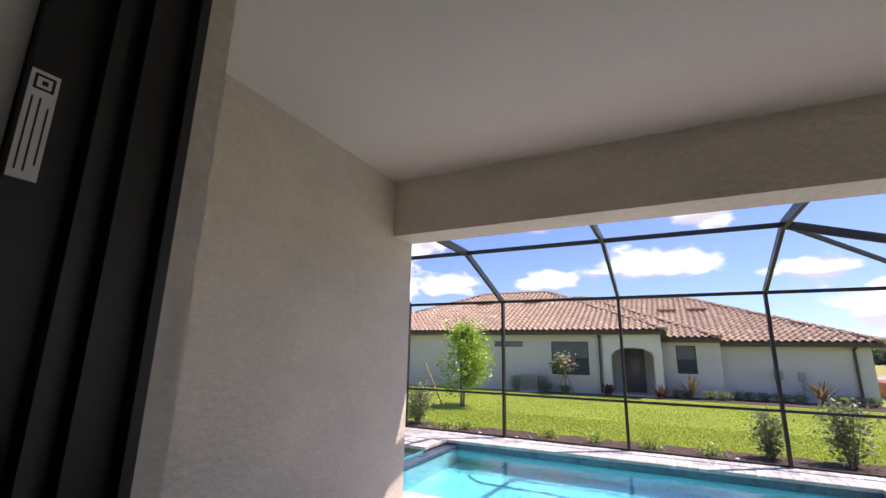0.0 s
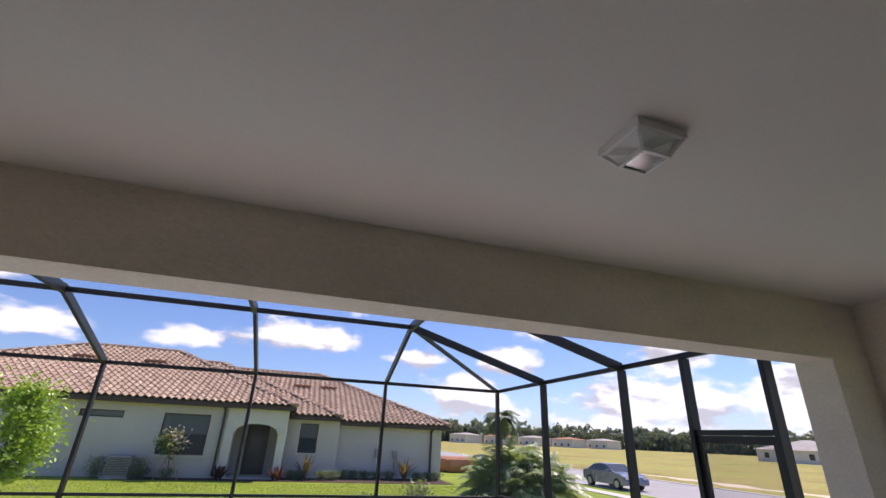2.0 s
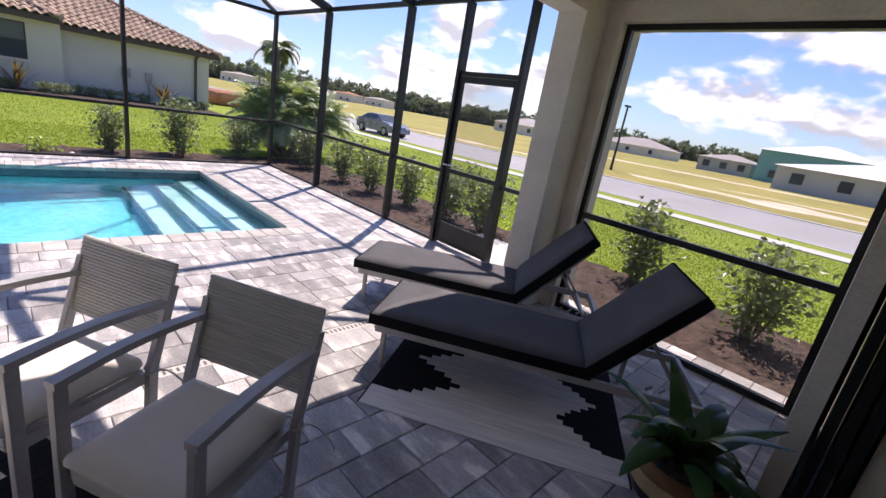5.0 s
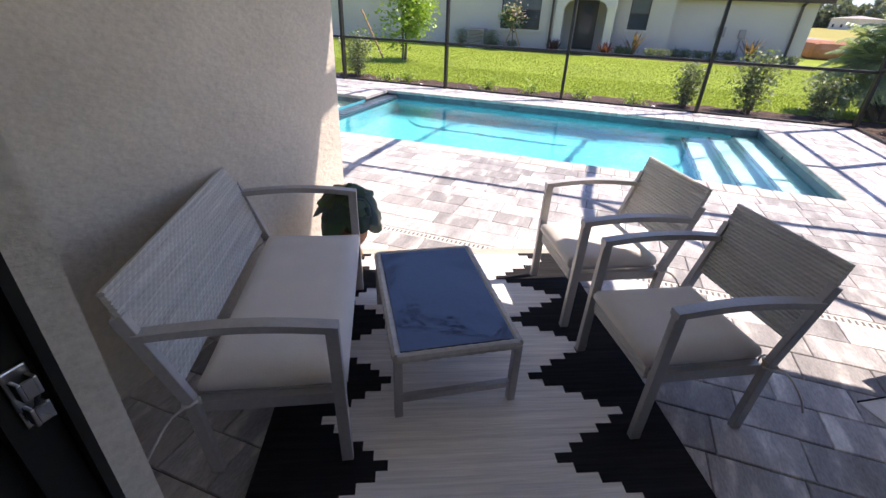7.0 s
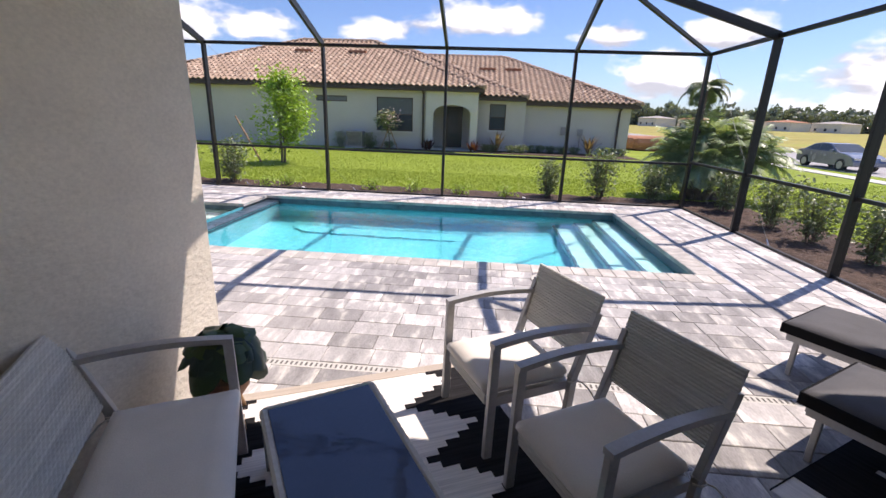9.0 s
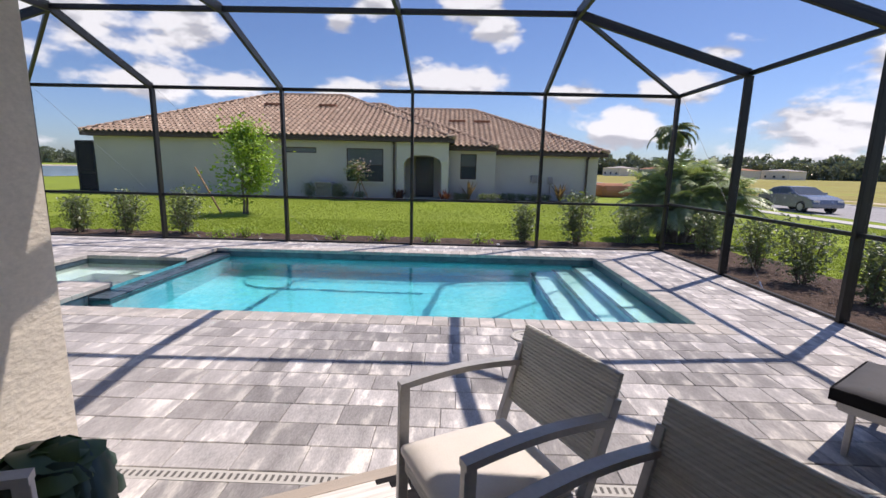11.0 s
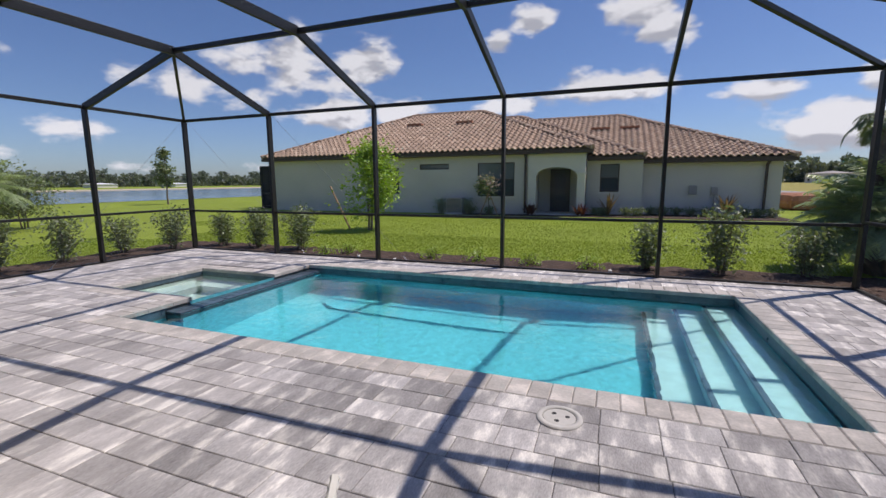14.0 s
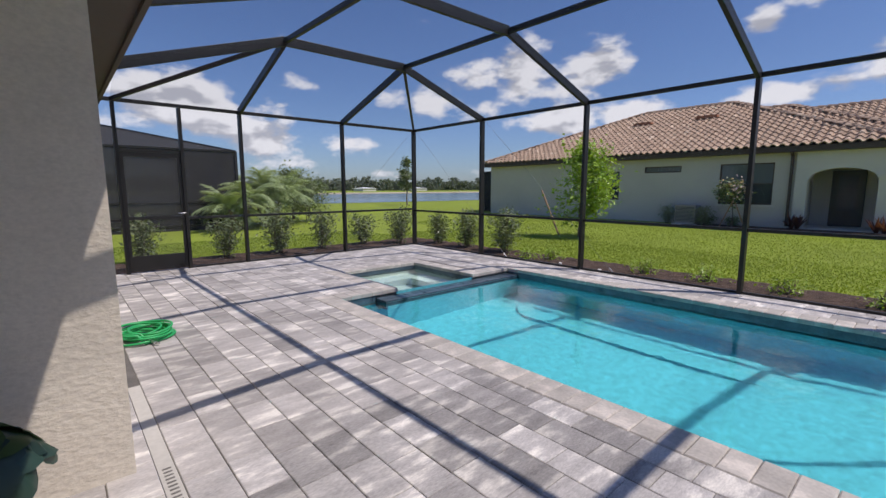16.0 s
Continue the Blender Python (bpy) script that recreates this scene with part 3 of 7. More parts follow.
def pool_cage():
    c = thing("pool_cage", "dark bronze aluminium screen enclosure around the pool deck", "screen enclosure")
    def beam(name, a, b, w=0.052, h=0.10, up=(0, 0, 1)):
        return part(name, bar(bmesh.new(), a, b, w, h, up, 0.004), BRONZE, c)

    def pane(pts):
        bm = bmesh.new()
        bm.faces.new([bm.verts.new(p) for p in pts])
        part("mesh_panel", bm, SCREEN_ROOF if max(p[2] for p in pts) > EZ + 0.1 else SCREEN, c, "fine see-through insect mesh")

    top = EZ - 0.03
    for i, x in enumerate(PX):
        part("post", boxes((x - 0.026, x + 0.026, FY - 0.06, FY + 0.05, 0.0, top), bevel=0.004), BRONZE, c)
    for x, ys in ((PX[5], RY[1:]), (PX[0], LY[1:])):
        for y in ys:
            part("post", boxes((x - 0.055, x + 0.055, y - 0.026, y + 0.026, 0.0, top), bevel=0.004), BRONZE, c)
    # eave, chair rail and sill, bay by bay
    for x0, x1 in zip(PX, PX[1:]):
        a, b = x0 + 0.027, x1 - 0.027
        beam("eave_beam", (x0, FY, EZ), (x1, FY, EZ), 0.052, 0.06)
        beam("chair_rail", (a, FY, 0.87), (b, FY, 0.87), 0.05, 0.045)
        beam("sill", (a, FY, 0.018), (b, FY, 0.018), 0.05, 0.03)
        pane([(a, FY, 0.03), (b, FY, 0.03), (b, FY, 0.85), (a, FY, 0.85)])
        pane([(a, FY, 0.89), (b, FY, 0.89), (b, FY, EZ), (a, FY, EZ)])
    for x, ys in ((PX[5], RY), (PX[0], LY)):
        for k, (y1, y0) in enumerate(zip(ys, ys[1:])):
            a, b = y0 + 0.027, y1 - 0.027
            beam("eave_beam", (x, y0, EZ), (x, y1, EZ), 0.052, 0.06)
            pane([(x, a, 0.93), (x, b, 0.93), (x, b, EZ), (x, a, EZ)])
            if k < 3:
                beam("chair_rail", (x, a, 0.91), (x, b, 0.91), 0.05, 0.045)
                beam("sill", (x, a, 0.018), (x, b, 0.018), 0.05, 0.03)
                pane([(x, a, 0.03), (x, b, 0.03), (x, b, 0.89), (x, a, 0.89)])
        yl = ys[-1]
        beam("eave_beam", (x, END, EZ), (x, yl, EZ), 0.052, 0.06)
        beam("chair_rail", (x, END, 0.91), (x, yl - 0.027, 0.91), 0.05, 0.045)
        pane([(x, END, 0.03), (x, yl - 0.027, 0.03), (x, yl - 0.027, EZ), (x, END, EZ)])
    # sloping rafters of the front
    kx = [KXL, PX[2], PX[3], KXR]
    for k, x in enumerate(kx):
        px = PX[k + 1]
        beam("rafter", (px, FY, EZ), (x, KY, KZ), 0.052, 0.12)
        yb = back_y(x)
        beam("roof_beam", (x, KY, KZ), (x, yb, KZ), 0.052, 0.13)
        beam("roof_beam", (x, yb, KZ), (x, HOUSEY, HOUSEZ), 0.052, 0.13)
    for a, b in zip(kx, kx[1:]):
        beam("purlin", (a, KY, KZ), (b, KY, KZ), 0.052, 0.07)
    # corners and side slopes
    for x, kxx, ys in ((PX[0], KXL, LY), (PX[5], KXR, RY)):
        beam("hip_rafter", (x, FY, EZ), (kxx, KY, KZ), 0.05, 0.06)
        beam("rafter", (x, ys[1], EZ), (kxx, KY, KZ), 0.052, 0.12)
        beam("rafter", (x, ys[2], EZ), (kxx, ys[2] - 0.04, KZ), 0.052, 0.12)
        beam("hip_rafter", (x, HOUSEY + 0.15, EZ), (kxx, ys[2] - 0.04, KZ), 0.05, 0.06)
        pane([(x, FY, EZ), (x, ys[1], EZ), (kxx, KY, KZ)])
        pane([(x, ys[1], EZ), (x, ys[2], EZ), (kxx, ys[2] - 0.04, KZ), (kxx, KY, KZ)])
        pane([(x, ys[2], EZ), (x, HOUSEY + 0.15, EZ), (kxx, ys[2] - 0.04, KZ)])
    pane([(PX[0], FY, EZ), (PX[1], FY, EZ), (KXL, KY, KZ)])
    pane([(PX[4], FY, EZ), (PX[5], FY, EZ), (KXR, KY, KZ)])
    for k in range(3):
        pane([(PX[k + 1], FY, EZ), (PX[k + 2], FY, EZ), (kx[k + 1], KY, KZ), (kx[k], KY, KZ)])
        a, b = kx[k], kx[k + 1]
        ya, yb = back_y(a), back_y(b)
        beam("purlin", (a, ya, KZ), (b, yb, KZ), 0.052, 0.07)
        pane([(a, KY, KZ), (b, KY, KZ), (b, yb, KZ), (a, ya, KZ)])
        pane([(a, ya, KZ), (b, yb, KZ), (b, HOUSEY, HOUSEZ), (a, HOUSEY, HOUSEZ)])
    for x, kxx, ys in ((PX[0], KXL, LY), (PX[5], KXR, RY)):
        pane([(x, HOUSEY + 0.15, EZ), (kxx, HOUSEY, HOUSEZ), (kxx, ys[2] - 0.04, KZ)])
    return c


pool_cage()


def screen_door(name, x, y0, y1, handle):
    d = thing(name, "dark bronze screen door, closed, with a solid kick panel", "screen door", kind="structure")
    w = 0.05
    part("door_frame", boxes((x - 0.02, x + 0.02, y0, y0 + w, 0.03, 2.03), (x - 0.02, x + 0.02, y1 - w, y1, 0.03, 2.03),
                             (x - 0.02, x + 0.02, y0 + w, y1 - w, 1.96, 2.03), (x - 0.02, x + 0.02, y0 + w, y1 - w, 0.91, 0.96),
                             (x - 0.02, x + 0.02, y0 + w, y1 - w, 0.03, 0.06)), BRONZE, d)
    part("door_header", boxes((x - 0.026, x + 0.026, y0, y1, 2.035, 2.085)), BRONZE, d)
    part("kick_panel", boxes((x - 0.01, x + 0.01, y0 + w, y1 - w, 0.06, 0.29)), BRONZE, d)
    part("mesh", boxes((x - 0.001, x + 0.001, y0 + w, y1 - w, 0.29, 0.91)), SCREEN, d)
    part("mesh", boxes((x - 0.001, x + 0.001, y0 + w, y1 - w, 0.96, 1.96)), SCREEN, d)
    bm = bmesh.new()
    tube(bm, [(x - 0.02, handle, 1.0), (x - 0.06, handle, 1.0), (x - 0.06, handle + 0.10, 1.0)], 0.009)
    tube(bm, [(x + 0.02, handle, 1.0), (x + 0.06, handle, 1.0), (x + 0.06, handle + 0.10, 1.0)], 0.009)
    part("handle", bm, CHROME, d, "small lever handle")


screen_door("door_2", PX[5], RY[4] + 0.028, RY[3] - 0.028, RY[3] - 0.11)
screen_door("door_3", PX[0], LY[4] + 0.028, LY[3] - 0.028, LY[3] - 0.12)

# ---- pool and spa ----
PX0, PX1, PY0, PY1 = -4.40, 2.28, 4.70, 8.09
SX0, SX1, SY0, SY1 = -6.0, -4.40, 5.62, 7.2
WZ, FLOOR = -0.13, -1.25


def pool():
    bm = bmesh.new()
    quad(bm, (PX0, PY0, FLOOR), (PX1, PY0, FLOOR), (PX1, PY1, FLOOR), (PX0, PY1, FLOOR))
    for a, b in (((PX0, PY0), (PX1, PY0)), ((PX1, PY0), (PX1, PY1)), ((PX1, PY1), (PX0, PY1)), ((PX0, PY1), (PX0, PY0))):
        quad(bm, (*a, FLOOR), (*b, FLOOR), (*b, -0.05), (*a, -0.05))
    structure("pool_shell", bm, PLASTER, "pale blue plaster shell of the swimming pool", "swimming pool")
    ramp = bmesh.new()
    a, b, zt = -0.9, 1.185, -1.03
    vv = [ramp.verts.new(p) for p in ((a, PY0 + 0.001, FLOOR + 0.001), (b, PY0 + 0.001, FLOOR + 0.001), (b, PY0 + 0.001, zt), (a, PY1 - 0.001, FLOOR + 0.001), (b, PY1 - 0.001, FLOOR + 0.001), (b, PY1 - 0.001, zt))]
    for f in ((0, 1, 2), (3, 5, 4), (0, 2, 5, 3), (1, 4, 5, 2), (0, 3, 4, 1)):
        ramp.faces.new([vv[i] for i in f])
    structure("pool_ramp", ramp, PLASTER, "sloping pale blue pool floor below the steps", "pool floor")
    # bench along the far side with rounded ends
    ends = [radians(90 * k / 8) for k in range(9)]
    outline = [(-3.62, PY1)] + [(-3.1 - 0.52 * math.cos(t), 7.62 - 0.52 * math.sin(t)) for t in ends] + [(0.95, 7.10), (0.95, PY1)]
    bm = bmesh.new()
    f = bm.faces.new([bm.verts.new((x, y, FLOOR)) for x, y in outline])
    ex = bmesh.ops.extrude_face_region(bm, geom=[f])
    for v in ex["geom"]:
        if isinstance(v, bmesh.types.BMVert):
            v.co.z = -1.18
    structure("pool_bench", bm, PLASTER, "pale blue plaster bench under water", "pool bench")
    for k, (x, z) in enumerate(((1.905, -0.32), (1.565, -0.56), (1.185, -0.80))):
        s = structure("pool_step_%d" % (k + 1), boxes((x, (PX1 if k == 0 else (1.905, 1.565)[k - 1]) - 0.001, PY0 + 0.001, PY1 - 0.001, FLOOR + 0.002, z)), STEP_PLASTER, "pale plaster pool entry step", "pool step")
        part("tile_trim", boxes((x - 0.006, x + 0.040, PY0 + 0.002, PY1 - 0.002, z - 0.05, z + 0.004)), TILE_DARK, s, "slate blue tile nosing")
    # waterline tiles
    bm = boxes((PX0, PX1, PY0, PY0 + 0.012, -0.21, -0.052), (PX0, PX1, PY1 - 0.012, PY1, -0.21, -0.052),
               (PX1 - 0.012, PX1, PY0 + 0.012, PY1 - 0.012, -0.21, -0.052), (PX0, PX0 + 0.012, PY0 + 0.012, 5.27, -0.21, -0.052))
    structure("waterline_tile", bm, TILE_DARK, "slate blue waterline tile band", "tile band")
    w = new("pool_water", mesh_of(boxes((PX0 + 0.013, PX1 - 0.013, PY0 + 0.013, PY1 - 0.013, WZ, WZ + 0.0005)), "pool_water", WATER))
    me = bpy.data.meshes.new("pool_water_sheet")
    me.from_pydata([(PX0 + 0.272, PY0 + 0.013, WZ), (PX1 - 0.013, PY0 + 0.013, WZ), (PX1 - 0.013, PY1 - 0.013, WZ), (PX0 + 0.272, PY1 - 0.013, WZ),
                    (PX0 + 0.013, PY0 + 0.013, WZ), (PX0 + 0.272, 5.279, WZ), (PX0 + 0.013, 5.279, WZ)], [], [(0, 1, 2, 3), (4, 0, 5, 6)])
    me.materials.append(WATER)
    w.data = me
    w.visible_shadow = False
    tagged(w, "clear turquoise pool water with small ripples", "water", "", "structure")


def spa():
    bm = bmesh.new()
    z0 = -0.95
    quad(bm, (SX0, SY0, z0), (SX1, SY0, z0), (SX1, SY1, z0), (SX0, SY1, z0))
    for a, b in (((SX0, SY0), (SX1, SY0)), ((SX1, SY0), (SX1, SY1)), ((SX1, SY1), (SX0, SY1)), ((SX0, SY1), (SX0, SY0))):
        top = -0.115 if a[0] == SX1 and b[0] == SX1 else -0.05
        quad(bm, (*a, z0), (*b, z0), (*b, top), (*a, top))
    box(bm, SX0, SX1, SY1 - 0.42, SY1, z0, -0.52)
    box(bm, SX0, SX0 + 0.42, SY0, SY1 - 0.42, z0, -0.52)
    box(bm, SX0 + 0.42, SX1, SY0, SY0 + 0.30, z0, -0.52)
    structure("spa_shell", bm, SPA_PLASTER, "pale plaster spa basin with a bench", "spa")
    structure("spa_tile", boxes((SX0, SX1, SY0, SY0 + 0.012, -0.2, -0.052), (SX0, SX1, SY1 - 0.012, SY1, -0.2, -0.052), (SX0, SX0 + 0.012, SY0 + 0.012, SY1 - 0.012, -0.2, -0.052)), TILE_DARK, "slate blue waterline tile band", "tile band")
    me = bpy.data.meshes.new("spa_water")
    z = -0.10
    me.from_pydata([(SX0 + 0.013, SY0 + 0.013, z), (SX1, SY0 + 0.013, z), (SX1, SY1 - 0.013, z), (SX0 + 0.013, SY1 - 0.013, z)], [], [(0, 1, 2, 3)])
    me.materials.append(SPA_WATER)
    w = new("spa_water", me)
    w.visible_shadow = False
    tagged(w, "clear shallow spa water", "water", "", "structure")
    # spillway wall of dark tiles
    s = thing("spillway", "dark slate-tiled spillway wall between spa and pool", "spillway", kind="structure")
    x0, x1 = SX1 + 0.001, SX1 + 0.26
    part("core", boxes((x0, x1, 5.31, PY1 - 0.013, FLOOR, -0.115)), PLASTER, s)
    n = 19
    step = (PY1 - 0.013 - 5.28) / n
    base = boxes((-0.062, 0.062, -step / 2 + 0.003, step / 2 - 0.003, -0.02, 0.0), bevel=0.003)
    me = mesh_of(base, "tile", TILE_DARK)
    for i in range(2):
        for j in range(n):
            t = new("tile", me)
            t.parent = s
            t.location = (x0 + 0.065 + 0.13 * i, 5.28 + step * (j + 0.5), -0.092)
    part("face_tiles", boxes((x1, x1 + 0.008, 5.28, PY1 - 0.02, -0.23, -0.115), (x0, x1, 5.28, 5.308, -0.4, -0.115)), TILE_DARK, s)


pool()
spa()

# ---- ground ----
bm = bmesh.new()
outer = [(-2500, -2500), (2500, -2500), (2500, 2500), (-2500, 2500)]
ix0, ix1, iy0, iy1 = -8.36, 3.95, -0.4, 9.05
gx = [-2500, -60, ix0, ix1, 60, 2500]
gy = [-2500, -60, iy0, iy1, 60, 2500]
for a, b in zip(gx, gx[1:]):
    for c, d in zip(gy, gy[1:]):
        if (a, c) != (ix0, iy0):
            quad(bm, (a, c, GROUND), (b, c, GROUND), (b, d, GROUND), (a, d, GROUND))
bmesh.ops.remove_doubles(bm, verts=bm.verts[:], dist=0.001)
structure("ground", bm, GRASS, "bright green mown lawn", "lawn")


def bumpy_bed(name, x0, x1, y0, y1, material, label, cat, z=0.06, cell=0.09, amp=0.035):
    nx, ny = max(2, int((x1 - x0) / cell)), max(2, int((y1 - y0) / cell))
    vs, fs = [], []
    for j in range(ny + 1):
        for i in range(nx + 1):
            x, y = x0 + (x1 - x0) * i / nx, y0 + (y1 - y0) * j / ny
            edge = i in (0, nx) or j in (0, ny)
            wob = noise.noise((x * 1.3, y * 1.3, 0)) * 0.12 if edge else 0
            h = GROUND - 0.01 if edge else GROUND + z + amp * noise.noise((x * 6, y * 6, 3)) + 0.6 * amp * noise.noise((x * 19, y * 19, 5))
            vs.append((x + (wob if i in (0, nx) else 0), y + (wob if j in (0, ny) else 0), h))
    for j in range(ny):
        for i in range(nx):
            k = j * (nx + 1) + i
            fs.append((k, k + 1, k + nx + 2, k + nx + 1))
    ob = new(name, from_lists(name, vs, fs, material, True))
    return tagged(ob, label, cat, "", "structure")


bumpy_bed("mulch_bed_north", -10.3, 5.7, 9.08, 10.55, MULCH, "dark wood-chip mulch bed along the screen", "mulch bed")
bumpy_bed("mulch_bed_east", 3.97, 5.95, -1.2, 9.08, MULCH, "dark wood-chip mulch bed along the screen", "mulch bed")
bumpy_bed("mulch_bed_west", -10.3, -8.38, 1.0, 9.08, MULCH, "dark wood-chip mulch bed along the screen", "mulch bed")
structure("side_path", boxes((3.97, 5.0, 2.75, 4.0, GROUND - 0.02, -0.03)), CONCRETE, "pale concrete pad outside the screen door", "path")

# street
structure("pavement", boxes((13.7, 14.55, -400, 400, GROUND - 0.1, GROUND + 0.03)), CONCRETE, "pale concrete footpath beside the road", "pavement")
structure("kerb_near", boxes((15.75, 15.9, -400, 400, GROUND - 0.2, GROUND + 0.02), bevel=0.02), CONCRETE, "pale concrete kerb", "kerb")
structure("road", boxes((15.9, 23.6, -400, 400, GROUND - 0.2, GROUND - 0.04 + 0.05)), ASPHALT, "grey residential road", "road")
structure("kerb_far", boxes((23.6, 23.9, -400, 400, GROUND - 0.2, GROUND + 0.05), bevel=0.02), CONCRETE, "pale concrete kerb", "kerb")
structure("field", boxes((23.9, 420, -400, 420, GROUND - 0.2, GROUND + 0.03)), DRY, "dry yellow-green field across the road", "field")


def bare_patch(x0, x1, y0, y1, seed):
    """Bare sandy strip with a ragged outline."""
    r = random.Random(seed)
    n = int((y1 - y0) / 1.2)
    bm = bmesh.new()
    last = None
    for k in range(n + 1):
        taper = math.sin(math.pi * min(1.0, max(0.0, (k + 0.3) / n))) ** 0.5
        mid, half = (x0 + x1) / 2 + r.uniform(-0.5, 0.5), (x1 - x0) / 2 * taper * r.uniform(0.35, 1.1)
        y = y0 + (y1 - y0) * k / n
        pair = [bm.verts.new((mid - half, y, GROUND + 0.036)), bm.verts.new((mid + half, y, GROUND + 0.036))]
        if last:
            bm.faces.new((last[0], last[1], pair[1], pair[0]))
        last = pair
    structure("bare_strip", bm, SANDY, "ragged strip of bare pale sand in the field", "bare ground")


bare_patch(26.2, 34.5, -45, 13, 3)
bare_patch(34.5, 38.0, -30, 9, 5)
bare_patch(26.0, 28.2, 15, 34, 4)
bare_patch(52.0, 58.0, 2, 34, 6)


# ---- neighbouring house across the lawn ----
def hip_roof_planes(x0, x1, y0, depth, z, pitch, open_left=False):
    """The four planes of a hip roof: each as (corners, eave start, along, up)."""
    r = depth / 2
    zt = z + r * pitch
    xa = x0 + (0 if open_left else r)
    xb = x1 - r
    return dict(front=[(x0, y0, z), (x1, y0, z), (xb, y0 + r, zt), (xa, y0 + r, zt)],
                right=[(x1, y0, z), (x1, y0 + depth, z), (xb, y0 + r, zt)],
                left=[(x0, y0 + depth, z), (x0, y0, z), (xa, y0 + r, zt)],
                back=[(x1, y0 + depth, z), (x0, y0 + depth, z), (xa, y0 + r, zt), (xb, y0 + r, zt)])


TILE_W, TILE_L = 0.30, 0.40


def tile_verts():
    """One S-shaped tile: 0 to TILE_W across, 0 to TILE_L up the slope, height."""
    prof = [(0.0, 0.015), (0.05, 0.070), (0.11, 0.095), (0.17, 0.070), (0.215, 0.012), (0.26, 0.0), (0.30, 0.015)]
    top = [(u, 0.0, h + 0.045) for u, h in prof] + [(u, TILE_L + 0.04, h) for u, h in prof]
    lip = [(u, 0.0, h + 0.010) for u, h in prof]
    vs = top + lip
    n = len(prof)
    fs = [(i, i + 1, n + i + 1, n + i) for i in range(n - 1)] + [(2 * n + i, 2 * n + i + 1, i + 1, i) for i in range(n - 1)]
    return vs, fs


def tile_plane(corners, keep=0, parent=None):
    """Covers a roof plane with tiles, the lowest courses as separate pieces."""
    c = [Vector(p) for p in corners]
    along = (c[1] - c[0]).normalized()
    nrm = along.cross(c[2] - c[1]).normalized()
    up = nrm.cross(along).normalized()
    poly = [((p - c[0]).dot(along), (p - c[0]).dot(up)) for p in c]
    vmax = max(p[1] for p in poly)

    def span(v):
        xs = []
        for (a, b), (d, e) in zip(poly, poly[1:] + poly[:1]):
            if abs(e - b) > 1e-6 and min(b, e) <= v <= max(b, e):
                xs.append(a + (d - a) * (v - b) / (e - b))
        return (min(xs), max(xs)) if len(xs) > 1 else None

    tv, tf = tile_verts()
    vs, fs = [], []
    rows = int(vmax / TILE_L)
    m = Matrix((along, up, nrm)).transposed().to_4x4()
    for r in range(rows + 1):
        s = span(min(vmax - 0.02, r * TILE_L + 0.2))
        if not s:
            continue
        k0, k1 = math.floor(s[0] / TILE_W), math.ceil(s[1] / TILE_W)
        for k in range(k0, k1):
            u = k * TILE_W
            jit = random.uniform(-0.006, 0.006)
            o = c[0] + along * u + up * (r * TILE_L) + nrm * jit
            if keep and parent and r < keep[0] and keep[1] <= u < keep[2]:
                yield ("piece", Matrix.Translation(o) @ m)
                continue
            n = len(vs)
            for a, b, h in tv:
                b2 = min(b, vmax - r * TILE_L + 0.02)
                vs.append(tuple(o + along * a + up * b2 + nrm * h))
            fs.extend(tuple(n + i for i in f) for f in tf)
    yield ("rest", vs, fs)


HOUSE_OB = thing("neighbour_house", "single-storey grey stucco house with a brown tiled hip roof", "house")
WALLZ = GROUND


def house_wall(x0, x1, y, z1, openings, thick=0.25):
    """A front wall with rectangular openings (x0, x1, z0, z1), butted piece by piece."""
    bm = bmesh.new()
    xs = sorted({x0, x1, *[o[0] for o in openings], *[o[1] for o in openings]})
    for a, b in zip(xs, xs[1:]):
        cut = [o for o in openings if o[0] <= a + 1e-6 and o[1] >= b - 1e-6]
        zs = WALLZ - 0.1
        for o in sorted(cut, key=lambda q: q[2]):
            if o[2] > zs:
                box(bm, a, b, y, y + thick, zs, o[2])
            zs = o[3]
        box(bm, a, b, y, y + thick, zs, z1)
    bmesh.ops.remove_doubles(bm, verts=bm.verts[:], dist=0.0005)
    return part("wall", bm, HOUSE, HOUSE_OB)


def house_window(x0, x1, y, z0, z1, bars=1, sill=True):
    w = part("window", boxes((x0, x0 + 0.05, y + 0.05, y + 0.13, z0, z1), (x1 - 0.05, x1, y + 0.05, y + 0.13, z0, z1),
                             (x0 + 0.05, x1 - 0.05, y + 0.05, y + 0.13, z0, z0 + 0.05), (x0 + 0.05, x1 - 0.05, y + 0.05, y + 0.13, z1 - 0.05, z1),
                             *[(x0 + 0.05, x1 - 0.05, y + 0.05, y + 0.12, (z0 + z1) / 2 - 0.02, (z0 + z1) / 2 + 0.02)][:bars]), FASCIA, HOUSE_OB, "dark-framed window")
    if bars:
        zm = (z0 + z1) / 2
        part("pane", boxes((x0 + 0.05, x1 - 0.05, y + 0.09, y + 0.10, z0 + 0.05, zm - 0.02)), WIN, w, "dark reflecting glass")
        # upper pane coloured paler in place of a reflection; nothing hangs behind it
        part("pane", boxes((x0 + 0.05, x1 - 0.05, y + 0.075, y + 0.085, zm + 0.02, z1 - 0.05)), WIN_PALE, w, "glass with a pale blind behind it")
    else:
        part("pane", boxes((x0 + 0.05, x1 - 0.05, y + 0.09, y + 0.10, z0 + 0.05, z1 - 0.05)), WIN_PALE, w, "frosted glass strip")
    if sill:
        part("sill", boxes((x0 - 0.08, x1 + 0.08, y - 0.05, y + 0.05, z0 - 0.09, z0 - 0.003)), HOUSE_TRIM, w)


